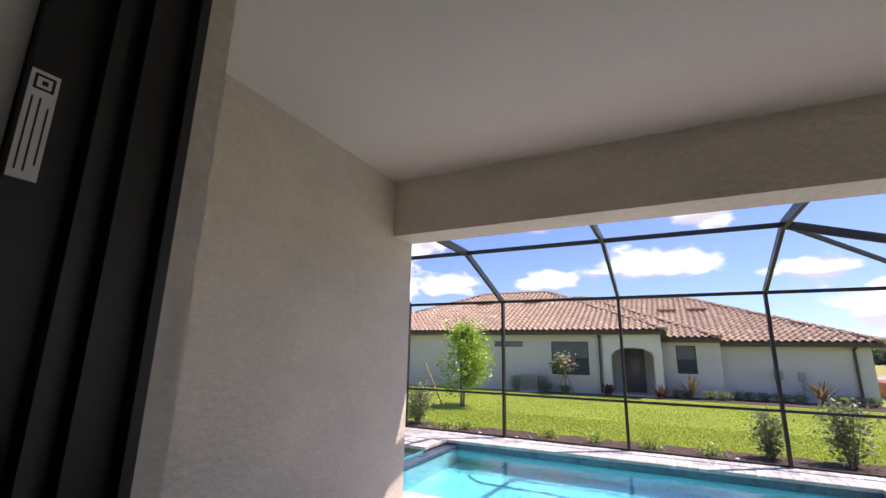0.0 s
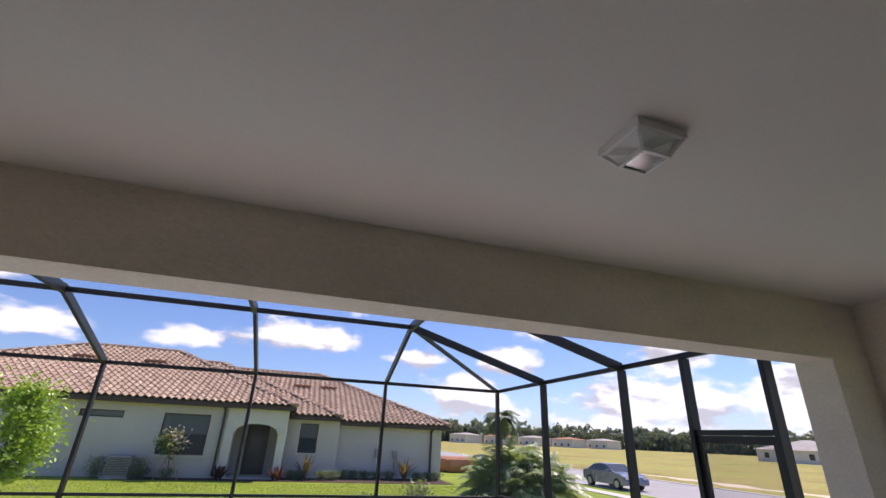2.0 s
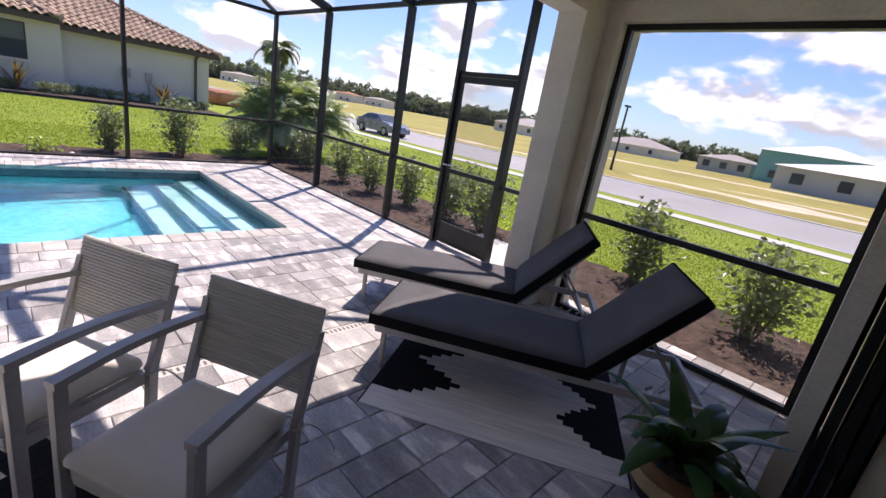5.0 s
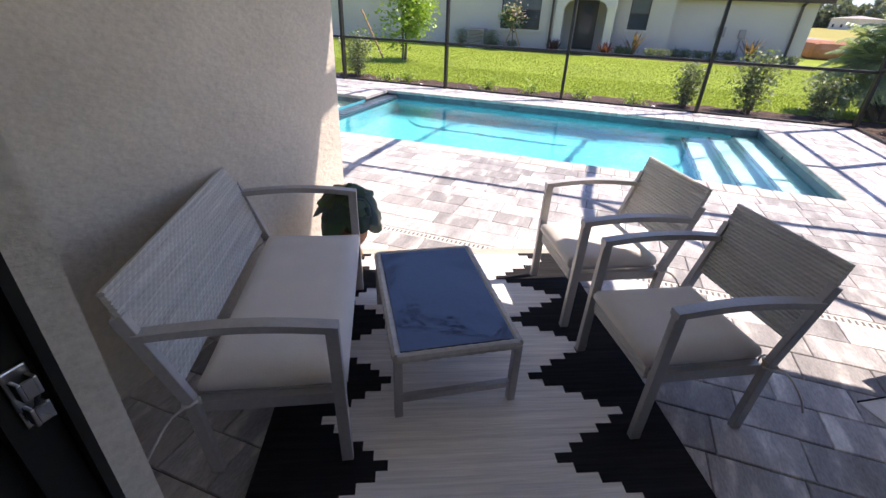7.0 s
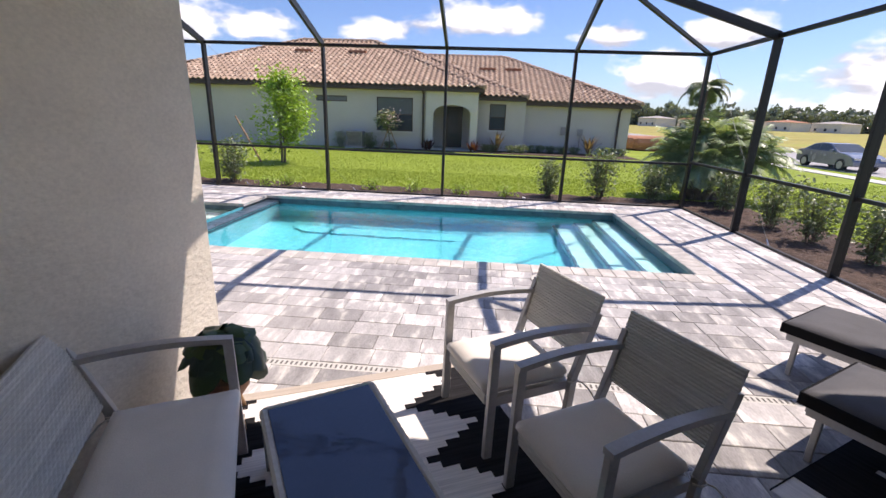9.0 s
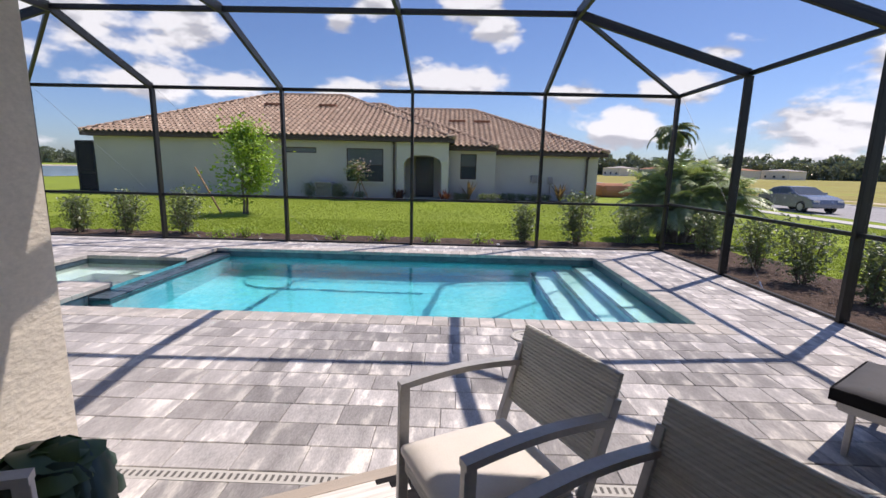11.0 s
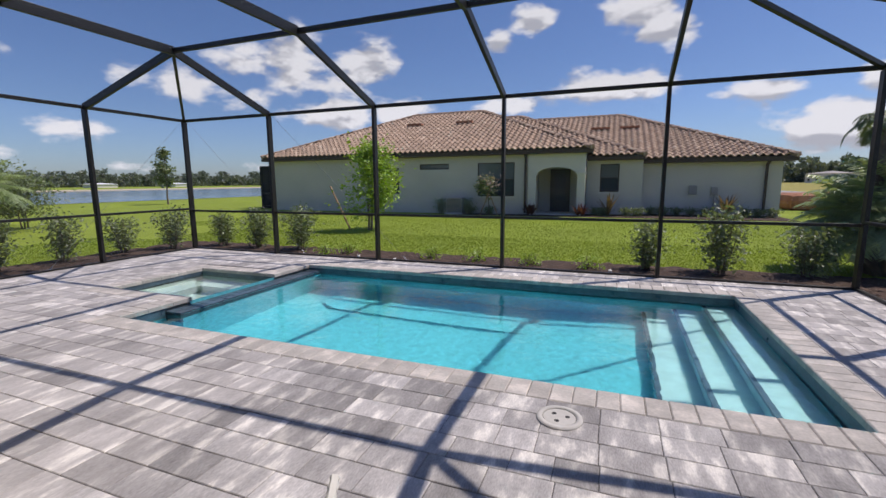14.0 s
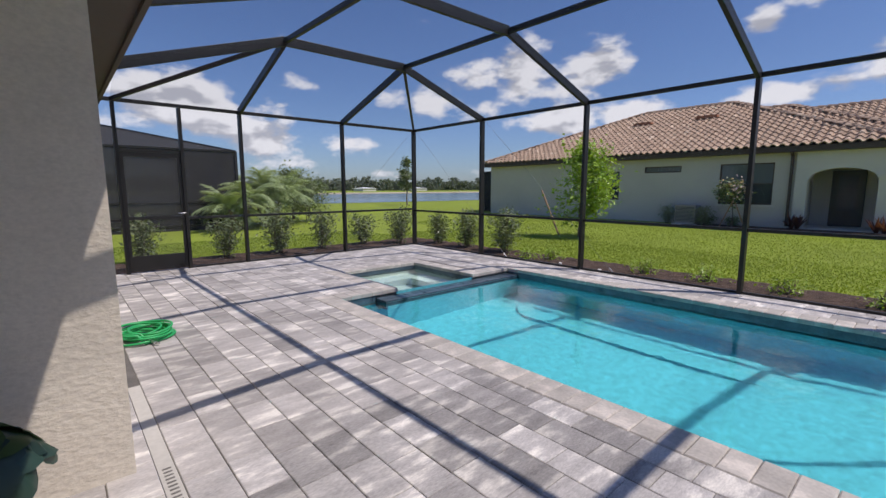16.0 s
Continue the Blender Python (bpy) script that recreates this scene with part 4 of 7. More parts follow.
HA, HB, HC = 23.4, 24.4, 25.0          # wall fronts of the three blocks
house_wall(-18.9, -3.15, HA, 2.95, [(-11.1, -10.2, 0.85, 2.25), (-8.97, -7.3, 2.13, 2.42), (-5.75, -3.85, 0.75, 2.42)])
house_window(-11.1, -10.2, HA, 0.85, 2.25)
house_window(-8.97, -7.3, HA, 2.13, 2.42, 0, False)
house_window(-5.75, -3.85, HA, 0.75, 2.42)


def porch():
    """Arched entry: front wall with an arch, recess behind it, front door."""
    x0, x1, a0, a1, spring, rise = -3.15, -0.5, -2.78, -0.86, 1.72, 0.42
    bm = bmesh.new()
    y = HA - 0.12
    box(bm, x0, a0, y, y + 0.4, WALLZ - 0.1, 2.95)
    box(bm, a1, x1, y, y + 0.4, WALLZ - 0.1, 2.95)
    n = 14
    for k in range(n):
        t0, t1 = k / n, (k + 1) / n
        xa, xb = a0 + (a1 - a0) * t0, a0 + (a1 - a0) * t1
        za, zb = spring + rise * math.sqrt(max(0, 1 - (2 * t0 - 1) ** 2)), spring + rise * math.sqrt(max(0, 1 - (2 * t1 - 1) ** 2))
        f = [bm.verts.new(p) for p in ((xa, y, za), (xb, y, zb), (xb, y, 2.95), (xa, y, 2.95), (xa, y + 0.4, za), (xb, y + 0.4, zb), (xb, y + 0.4, 2.95), (xa, y + 0.4, 2.95))]
        for q in ((0, 1, 2, 3), (4, 7, 6, 5), (0, 4, 5, 1)):
            bm.faces.new([f[i] for i in q])
    part("porch_front", bm, HOUSE_TRIM, HOUSE_OB, "pale stucco arch of the entry porch")
    part("porch_recess", boxes((x0, x0 + 0.2, HA + 0.28, HA + 2.0, WALLZ, 2.95), (x1 - 0.2, x1, HA + 0.28, HA + 2.0, WALLZ, 2.95),
                               (x0, x1, HA + 2.0, HA + 2.2, WALLZ, 2.95), (x0, x1, HA + 0.28, HA + 2.0, 2.6, 2.7), (x0, x1, HA - 0.12, HA + 2.0, WALLZ - 0.1, WALLZ + 0.06)), HOUSE, HOUSE_OB)
    d = part("door", boxes((-2.35, -1.35, HA + 1.93, HA + 1.99, WALLZ + 0.06, 2.1), bevel=0.01), DOORWOOD, HOUSE_OB, "dark front door in the porch")
    part("glazing", boxes((-2.12, -1.58, HA + 1.915, HA + 1.928, 0.5, 1.9)), WIN, d)
    part("pillar_band", boxes((a1 - 0.06, x1 + 0.06, HA - 0.19, HA - 0.122, 1.78, 1.90)), HOUSE_TRIM, HOUSE_OB)


porch()
house_wall(-0.5, 2.0, HB, 2.62, [(0.12, 0.98, 0.95, 2.28)])
house_window(0.12, 0.98, HB, 0.95, 2.28)
house_wall(2.0, 7.6, HC, 2.46, [])
part("wall", boxes((-18.9, -18.65, HA + 0.25, 37.0, WALLZ - 0.1, 2.95)), HOUSE, HOUSE_OB)
part("wall", boxes((7.35, 7.6, HC + 0.25, 38.5, WALLZ - 0.1, 2.46)), HOUSE, HOUSE_OB)
part("wall", boxes((-0.7, -0.5, HA + 0.3, HB, WALLZ - 0.1, 2.9)), HOUSE, HOUSE_OB)
part("wall", boxes((1.8, 2.0, HB + 0.25, HC, WALLZ - 0.1, 2.6)), HOUSE, HOUSE_OB)
part("wall", boxes((-18.9, 7.6, 37.0, 37.25, WALLZ - 0.1, 2.46)), HOUSE, HOUSE_OB)

ROOFS = [(-19.3, -0.2, 23.0, 14.4, 2.97, 0.417, False), (-9.0, 2.05, 24.0, 14.2, 2.64, 0.417, True), (-6.0, 8.0, 24.6, 14.0, 2.48, 0.417, True)]
tv, tf = tile_verts()
TILE_MESH = from_lists("tile", tv, tf, ROOF_O)
for k, (x0, x1, y0, dep, z, p, op) in enumerate(ROOFS):
    planes = hip_roof_planes(x0, x1, y0, dep, z, p, op)
    vs, fs = [], []
    bmd = bmesh.new()
    for side, c in planes.items():
        bmd.faces.new([bmd.verts.new((q[0], q[1], q[2] - 0.03)) for q in c])
        if side == "back" or (side == "left" and op):
            continue
        keep = 0
        if side == "front":
            keep = [(5, 9.0, 19.2), (5, 9.2, 11.0), (4, 9.0, 13.9)][k]
        for item in tile_plane(c, keep, HOUSE_OB):
            if item[0] == "piece":
                t = new("tile", TILE_MESH)
                t.parent = HOUSE_OB
                t.matrix_basis = item[1]
            else:
                n = len(vs)
                vs.extend(item[1])
                fs.extend(tuple(n + i for i in f) for f in item[2])
    part("roof_deck", bmd, FASCIA, HOUSE_OB)
    ob = new("roof_tiles", from_lists("roof_tiles", vs, fs, ROOF))
    ob.parent = HOUSE_OB
    ob["kind"] = "stuff"
    # ridge and hip caps, fascia
    f = planes["front"]
    rl = f[3] if not op else (f[3][0], f[3][1], f[3][2])
    for a, b in ((f[1], f[2]), (f[3], f[2])) + (() if op else ((f[0], f[3]),)):
        bm = bmesh.new()
        a, b = Vector(a), Vector(b)
        cnt = int((b - a).length / 0.38)
        for i in range(cnt):
            p, q = a.lerp(b, i / cnt), a.lerp(b, (i + 1.12) / cnt)
            tube(bm, [p + Vector((0, 0, 0.05)), q + Vector((0, 0, 0.03))], [0.125, 0.105], 8)
        part("ridge_caps", bm, ROOF, HOUSE_OB, "row of rounded ridge tiles")
    fb = boxes((x0 if not op else x0, x1, y0 + 0.02, y0 + 0.06, z - 0.20, z + 0.01), (x1 - 0.06, x1 - 0.02, y0 + 0.06, y0 + dep, z - 0.20, z + 0.01),
               (x0, x1 - 0.06, y0 + 0.06, y0 + 0.5, z - 0.20, z - 0.17))
    if not op:
        box(fb, x0 + 0.02, x0 + 0.06, y0 + 0.06, y0 + dep, z - 0.2, z + 0.01)
        box(fb, x0 + 0.06, x0 + 0.5, y0 + 0.5, y0 + dep, z - 0.2, z - 0.17)
    part("fascia", fb, FASCIA, HOUSE_OB, "dark brown fascia and soffit")
for x, y, z in ((-3.3, HA - 0.06, 2.8), (7.0, HC - 0.06, 2.3)):
    bm = boxes((x - 0.045, x + 0.045, y - 0.05, y + 0.04, GROUND + 0.1, z - 0.12))
    bar(bm, (x, y, z - 0.14), (x, y - 0.35, z), 0.09, 0.08)
    part("downpipe", bm, FASCIA, HOUSE_OB, "dark brown downpipe")
for x, y, z in ((-11.15, 27.7, 4.93), (-7.85, 27.7, 4.93), (-0.1, 29.0, 4.31), (1.45, 29.0, 4.31)):
    part("roof_vent", bar(bmesh.new(), (x - 0.5, y, z + 0.13), (x + 0.5, y, z + 0.13), 0.3, 0.12), BRICK_RED, HOUSE_OB, "low reddish roof vent")


def meter_box(x, z, w, h, pipe):
    t = part("meter_box", boxes((x - w / 2, x + w / 2, HC - 0.12, HC - 0.001, z - h / 2, z + h / 2), bevel=0.01), ROOF_GREY, HOUSE_OB, "small grey meter box on the wall")
    if pipe:
        part("conduit", tube(bmesh.new(), [(x, HC - 0.05, GROUND), (x, HC - 0.05, z - h / 2)], 0.025, 8), ROOF_GREY, t)


meter_box(4.19, 1.03, 0.34, 0.42, False)
meter_box(5.06, 0.98, 0.26, 0.36, True)


def house_cage():
    c = thing("rear_screen_enclosure", "dark framed screen enclosure at the end of the grey house", "screen enclosure")
    x0, x1, y0, y1, z1 = -20.9, -18.92, 24.6, 32.0, 2.55
    for x in (x0, -19.9, x1):
        part("post", boxes((x - 0.04, x + 0.04, y0 - 0.04, y0 + 0.04, GROUND, z1)), BRONZE, c)
    for y in (27.0, 29.5, 32.0):
        part("post", boxes((x0 - 0.04, x0 + 0.04, y - 0.04, y + 0.04, GROUND, z1)), BRONZE, c)
    for z in (0.0, 0.85, z1):
        part("rail", boxes((x0, x1, y0 - 0.03, y0 + 0.03, z - 0.03, z + 0.03)), BRONZE, c)
        part("rail", boxes((x0 - 0.03, x0 + 0.03, y0, y1, z - 0.03, z + 0.03)), BRONZE, c)
    part("mesh", boxes((x0, x1, y0 - 0.002, y0 + 0.002, GROUND, z1)), SCREEN_FAR, c)
    part("mesh", boxes((x0 - 0.002, x0 + 0.002, y0, y1, GROUND, z1)), SCREEN_FAR, c)


house_cage()


# ---- lanai furniture ----
def weave(bm, w, h, t, cols, rows, jitter=0.15):
    """A woven panel in the local x-z plane, centred on x, from z 0 to h: one skin with a raised strand to each row, over and under by turns."""
    cw, rh = w / cols, h / rows
    sheets = []
    for side in (-1, 1):
        lines = []
        for k in range(2 * rows + 1):
            line = []
            for c in range(cols + 1):
                out = 0.28
                if k % 2:
                    out = 0.44 + (0.075 if (k // 2 + c) % 2 else -0.05) + random.uniform(-jitter, jitter) * 0.1
                line.append(bm.verts.new((-w / 2 + c * cw, side * t * out, k * rh / 2)))
            lines.append(line)
        for lo, hi in zip(lines, lines[1:]):
            for c in range(cols):
                bm.faces.new((lo[c], lo[c + 1], hi[c + 1], hi[c]))
        sheets.append(lines)
    rims = [lines[0] + [x[-1] for x in lines[1:]] + lines[-1][-2::-1] + [x[0] for x in lines[-2:0:-1]] for lines in sheets]
    for k in range(len(rims[0])):
        j = (k + 1) % len(rims[0])
        bm.faces.new((rims[0][k], rims[0][j], rims[1][j], rims[1][k]))
    return bm


def arched_arm(bm, x_front, x_back, y, z_front, z_back, w=0.045, h=0.026, rise=0.028):
    n = 8
    pts = []
    for k in range(n + 1):
        t = k / n
        pts.append(Vector((x_front + (x_back - x_front) * t, y, z_front + (z_back - z_front) * t + rise * math.sin(math.pi * (t * 0.85 + 0.1)) - rise * 0.3)))
    secs = [[bm.verts.new(p + Vector((0, sy * w / 2, sz * h / 2))) for sy, sz in ((-1, -1), (1, -1), (1, 1), (-1, 1))] for p in pts]
    for a, b in zip(secs, secs[1:]):
        for k in range(4):
            bm.faces.new((a[k], a[(k + 1) % 4], b[(k + 1) % 4], b[k]))
    bm.faces.new(secs[0][::-1])
    bm.faces.new(secs[-1])
    return bm


def pillow(bm, x0, x1, y0, y1, z0, z1, puff=0.012, n=10):
    """A box cushion with rounded edges and a slightly domed, uneven top."""
    r = min(0.022, (z1 - z0) * 0.4)
    def ring(inset, z, dome=0.0):
        return [((x0 + inset), (y0 + inset), z), ((x1 - inset), (y0 + inset), z), ((x1 - inset), (y1 - inset), z), ((x0 + inset), (y1 - inset), z)]
    nx = ny = n
    grid = []
    for j in range(ny + 1):
        row = []
        for i in range(nx + 1):
            u, v = i / nx, j / ny
            x, y = x0 + (x1 - x0) * u, y0 + (y1 - y0) * v
            e = min(u * (x1 - x0), (1 - u) * (x1 - x0), v * (y1 - y0), (1 - v) * (y1 - y0))
            drop = r * (1 - min(1, e / (r * 1.6))) ** 2
            lift = puff * math.sin(math.pi * u) * math.sin(math.pi * v) + 0.004 * noise.noise((x * 7, y * 7, z1 * 3))
            row.append(bm.verts.new((x, y, z1 - drop + lift)))
        grid.append(row)
    for j in range(ny):
        for i in range(nx):
            bm.faces.new((grid[j][i], grid[j][i + 1], grid[j + 1][i + 1], grid[j + 1][i]))
    rim = [grid[0][i] for i in range(nx)] + [grid[j][nx] for j in range(ny)] + [grid[ny][i] for i in range(nx, 0, -1)] + [grid[j][0] for j in range(ny, 0, -1)]
    prev = rim
    for dz, out in ((0.35, 0.008), (0.7, 0.008), (1.0, 0.0)):
        cx, cy = (x0 + x1) / 2, (y0 + y1) / 2
        cur = []
        for v in rim:
            sx = 1 + (2 * out / (x1 - x0)) - (0.012 if dz == 1.0 else 0)
            sy = 1 + (2 * out / (y1 - y0)) - (0.012 if dz == 1.0 else 0)
            cur.append(bm.verts.new((cx + (v.co.x - cx) * sx, cy + (v.co.y - cy) * sy, (z1 - r) + (z0 - z1 + r) * dz)))
        for k in range(len(rim)):
            j = (k + 1) % len(rim)
            bm.faces.new((prev[k], cur[k], cur[j], prev[j]))
        prev = cur
    bm.faces.new(prev)
    return bm


def tie_cord(parent, x, y, z, seed, spread=0.19):
    """A thin cord bow that ties the cushion to the leg."""
    r = random.Random(seed)
    bm = bmesh.new()
    tube(bm, [(x + 0.027 * math.cos(k), y + 0.030 * math.sin(k), z + 0.004 * k) for k in range(7)], 0.005, 5)
    for s in (-1, 1):
        pts, p = [], Vector((x, y, z))
        d = Vector((-0.6, s * 0.8, 0.2))
        for k in range(7):
            pts.append(p.copy())
            p += d * spread / 6
            d += Vector((r.uniform(-0.3, 0.2), r.uniform(-0.3, 0.3), -0.35))
        tube(bm, pts, 0.0045, 5)
    part("tie_cord", bm, STRING, parent, "thin white cord tied round the leg", True)


def seat_unit(name, label, category, width, m, group="", lean=0.13, arm_z=0.635, cols=12, cords=((-1, 1),), low=0.092):
    """Armchair or sofa: faces +x; width along y."""
    s = thing(name, label, category, m, group)
    w = width / 2
    for sy in (-1, 1):
        y = sy * (w - 0.02)
        part("front_leg", bar(bmesh.new(), (0.235, y, 0.0), (0.225, y, arm_z - 0.012), 0.042, 0.03, (0, 1, 0), 0.003), FRAME, s)
        bm = bmesh.new()
        bar(bm, (-0.225, y, 0.0), (-0.245, y, 0.36), 0.042, 0.03, (0, 1, 0), 0.003)
        bar(bm, (-0.245, y, 0.355), (-0.235 - lean + 0.01, y, 0.70), 0.042, 0.03, (0, 1, 0), 0.003)
        part("back_leg", bm, FRAME, s)
        bm = arched_arm(bmesh.new(), 0.246, -0.235 - lean * 0.75, y, arm_z - 0.012, arm_z - 0.005)
        part("armrest", bm, FRAME, s)
    sf = bmesh.new()
    for sy in (-1, 1):
        box(sf, -0.235, 0.225, sy * (w - 0.055) - 0.015, sy * (w - 0.055) + 0.015, 0.275, 0.325)
    box(sf, 0.19, 0.225, -w + 0.07, w - 0.07, 0.275, 0.325)
    box(sf, -0.245, -0.215, -w + 0.07, w - 0.07, 0.275, 0.325)
    part("seat_frame", sf, FRAME, s)
    ws = weave(bmesh.new(), width - 0.14, 0.055, 0.02, int(cols * 1.2), 4)
    ob = part("woven_apron", ws, WICKER, s, "woven grey wicker")
    ob.matrix_basis = pose(0.232, 0, 0.275, 0, 0, 90)
    deck = part("seat_deck", boxes((-0.235, 0.215, -w + 0.07, w - 0.07, 0.326, 0.335)), WICKER, s)
    back = weave(bmesh.new(), width - 0.03, 0.44 - low, 0.026, int(cols * 2.6), round((0.44 - low) / 0.0145))
    bo = part("backrest", back, WICKER, s, "woven grey wicker back panel")
    tilt = math.atan2(lean - 0.02, 0.42)
    bo.matrix_basis = Matrix.Translation((-0.262 - low * math.sin(tilt), 0, 0.362 + low * math.cos(tilt))) @ Euler((0, -tilt, 0)).to_matrix().to_4x4() @ Euler((0, 0, radians(90))).to_matrix().to_4x4()
    cu = pillow(bmesh.new(), -0.225, 0.245, -w + 0.065, w - 0.065, 0.338, 0.415, 0.010, 12)
    part("seat_cushion", cu, CUSHION, s, "beige canvas seat cushion", True)
    for k, sy in enumerate(cords):
        tie_cord(s, -0.245, sy[0] * (w - 0.02), 0.335, 11 + k)
    return s


def facing(x, y, deg):
    return pose(x, y, 0, 0, 0, deg)


CHAIRS = "armchairs round the coffee table"
ch = seat_unit("armchair", "grey metal armchair with wicker back and beige cushion", "armchair", 0.56, facing(0.288, 1.352, 208.5), CHAIRS, 0.125, cords=((1,),))
copy_thing(ch, facing(-0.055, 1.975, 207.6))
seat_unit("sofa", "two-seat grey metal sofa with pale wicker back and beige cushion", "sofa", 1.17, facing(-1.28, 0.905, 27.0), "", 0.14, cols=26, cords=((-1,), (1,)), low=0.04)


def coffee_table():
    t = thing("coffee_table", "low grey table with dark tinted glass top on the rug", "coffee table", pose(-0.731, 1.23, 0, 0, 0, 32.5))
    L, W, H = 0.405, 0.25, 0.340
    bm = bmesh.new()
    for a, b in (((-W, -L), (W, -L)), ((W, -L), (W, L)), ((W, L), (-W, L)), ((-W, L), (-W, -L))):
        n = int((Vector(b) - Vector(a)).length / 0.022)
        pts, rad = [], []
        for k in range(n + 1):
            p = Vector(a).lerp(Vector(b), k / n)
            pts.append((p.x, p.y, H - 0.024))
            rad.append(0.022 if k % 2 else 0.0195)
        tube(bm, pts, rad, 8)
    part("rim", bm, WICKER, t, "wicker-wrapped rim")
    part("glass_top", boxes((-W + 0.016, W - 0.016, -L + 0.016, L - 0.016, H - 0.014, H - 0.006), bevel=0.002), TABLE_GLASS, t, "dark blue tinted glass")
    for sx in (-1, 1):
        for sy in (-1, 1):
            part("leg", boxes((sx * (W - 0.004) - 0.017, sx * (W - 0.004) + 0.017, sy * (L - 0.004) - 0.017, sy * (L - 0.004) + 0.017, 0.0, H - 0.03), bevel=0.003), FRAME, t)
    for sy in (-1, 1):
        part("stretcher", boxes((-W + 0.014, W - 0.014, sy * (L - 0.004) - 0.012, sy * (L - 0.004) + 0.012, 0.085, 0.115)), FRAME, t)
    return t


coffee_table()


def patterned_rug(name, label, corner, deg, width, length, tip, reach_low, reach_high, first, border):
    """Flat-woven rug: pale field, black stepped points from both long edges. Local x across, y along; tip is the place of the first tip."""
    r = thing(name, label, "rug", pose(corner[0], corner[1], 0, 0, 0, deg))
    z, row = 0.006, 0.0428
    part("field", boxes((0, width, 0, length, 0.001, z), bevel=0.002), RUG_LIGHT, r, "pale beige woven field")
    for side in (0, 1):
        start = tip - 5.5 * row
        while start < length - border:
            lo = max(first, start)
            outline = [(0.0, lo)]
            for k in range(10):
                y0, y1 = max(lo, start + k * row), min(length - border, start + (k + 1) * row)
                if y1 - y0 < 0.002:
                    continue
                step = reach_low[side] + (reach_high[side] - reach_low[side]) * (1 - abs(k - 5) / 5.0) + (0.012 if k % 3 == 1 else 0.0)
                outline += [(step, y0), (step, y1)]
            outline.append((0.0, outline[-1][1]))
            if len(outline) > 5:
                bm = bmesh.new()
                pts = [(x if side == 0 else width - x, y) for x, y in outline]
                f = bm.faces.new([bm.verts.new((x, y, z - 0.001)) for x, y in pts])
                ex = bmesh.ops.extrude_face_region(bm, geom=[f])
                for v in ex["geom"]:
                    if isinstance(v, bmesh.types.BMVert):
                        v.co.z = z + 0.0022
                part("black_point", bm, RUG_BLACK, r, "black stepped point")
            start += 10 * row
    if border:
        part("end_border", boxes((0.0, width, length - border, length, z - 0.001, z + 0.003)), RUG_TAN, r, "tan woven end band")
    for n, e in enumerate(((-0.006, 0.0, 0, length), (width, width + 0.006, 0, length))):
        part("binding", boxes((*e, 0.001, z + 0.003)), RUG_BLACK, r)
    return r


patterned_rug("rug", "pale flat-woven outdoor rug with black stepped pattern", (-0.895, -0.106), 24.2, 1.64, 2.15, 0.057, (0.20, 0.17), (0.475, 0.525), 0.0, 0.07)
patterned_rug("rug", "pale flat-woven outdoor rug with black stepped pattern under the loungers", (1.181, 1.591), -58.5, 1.44, 1.72, 0.405, (0.16, 0.12), (0.49, 0.36), 0.19, 0.0)


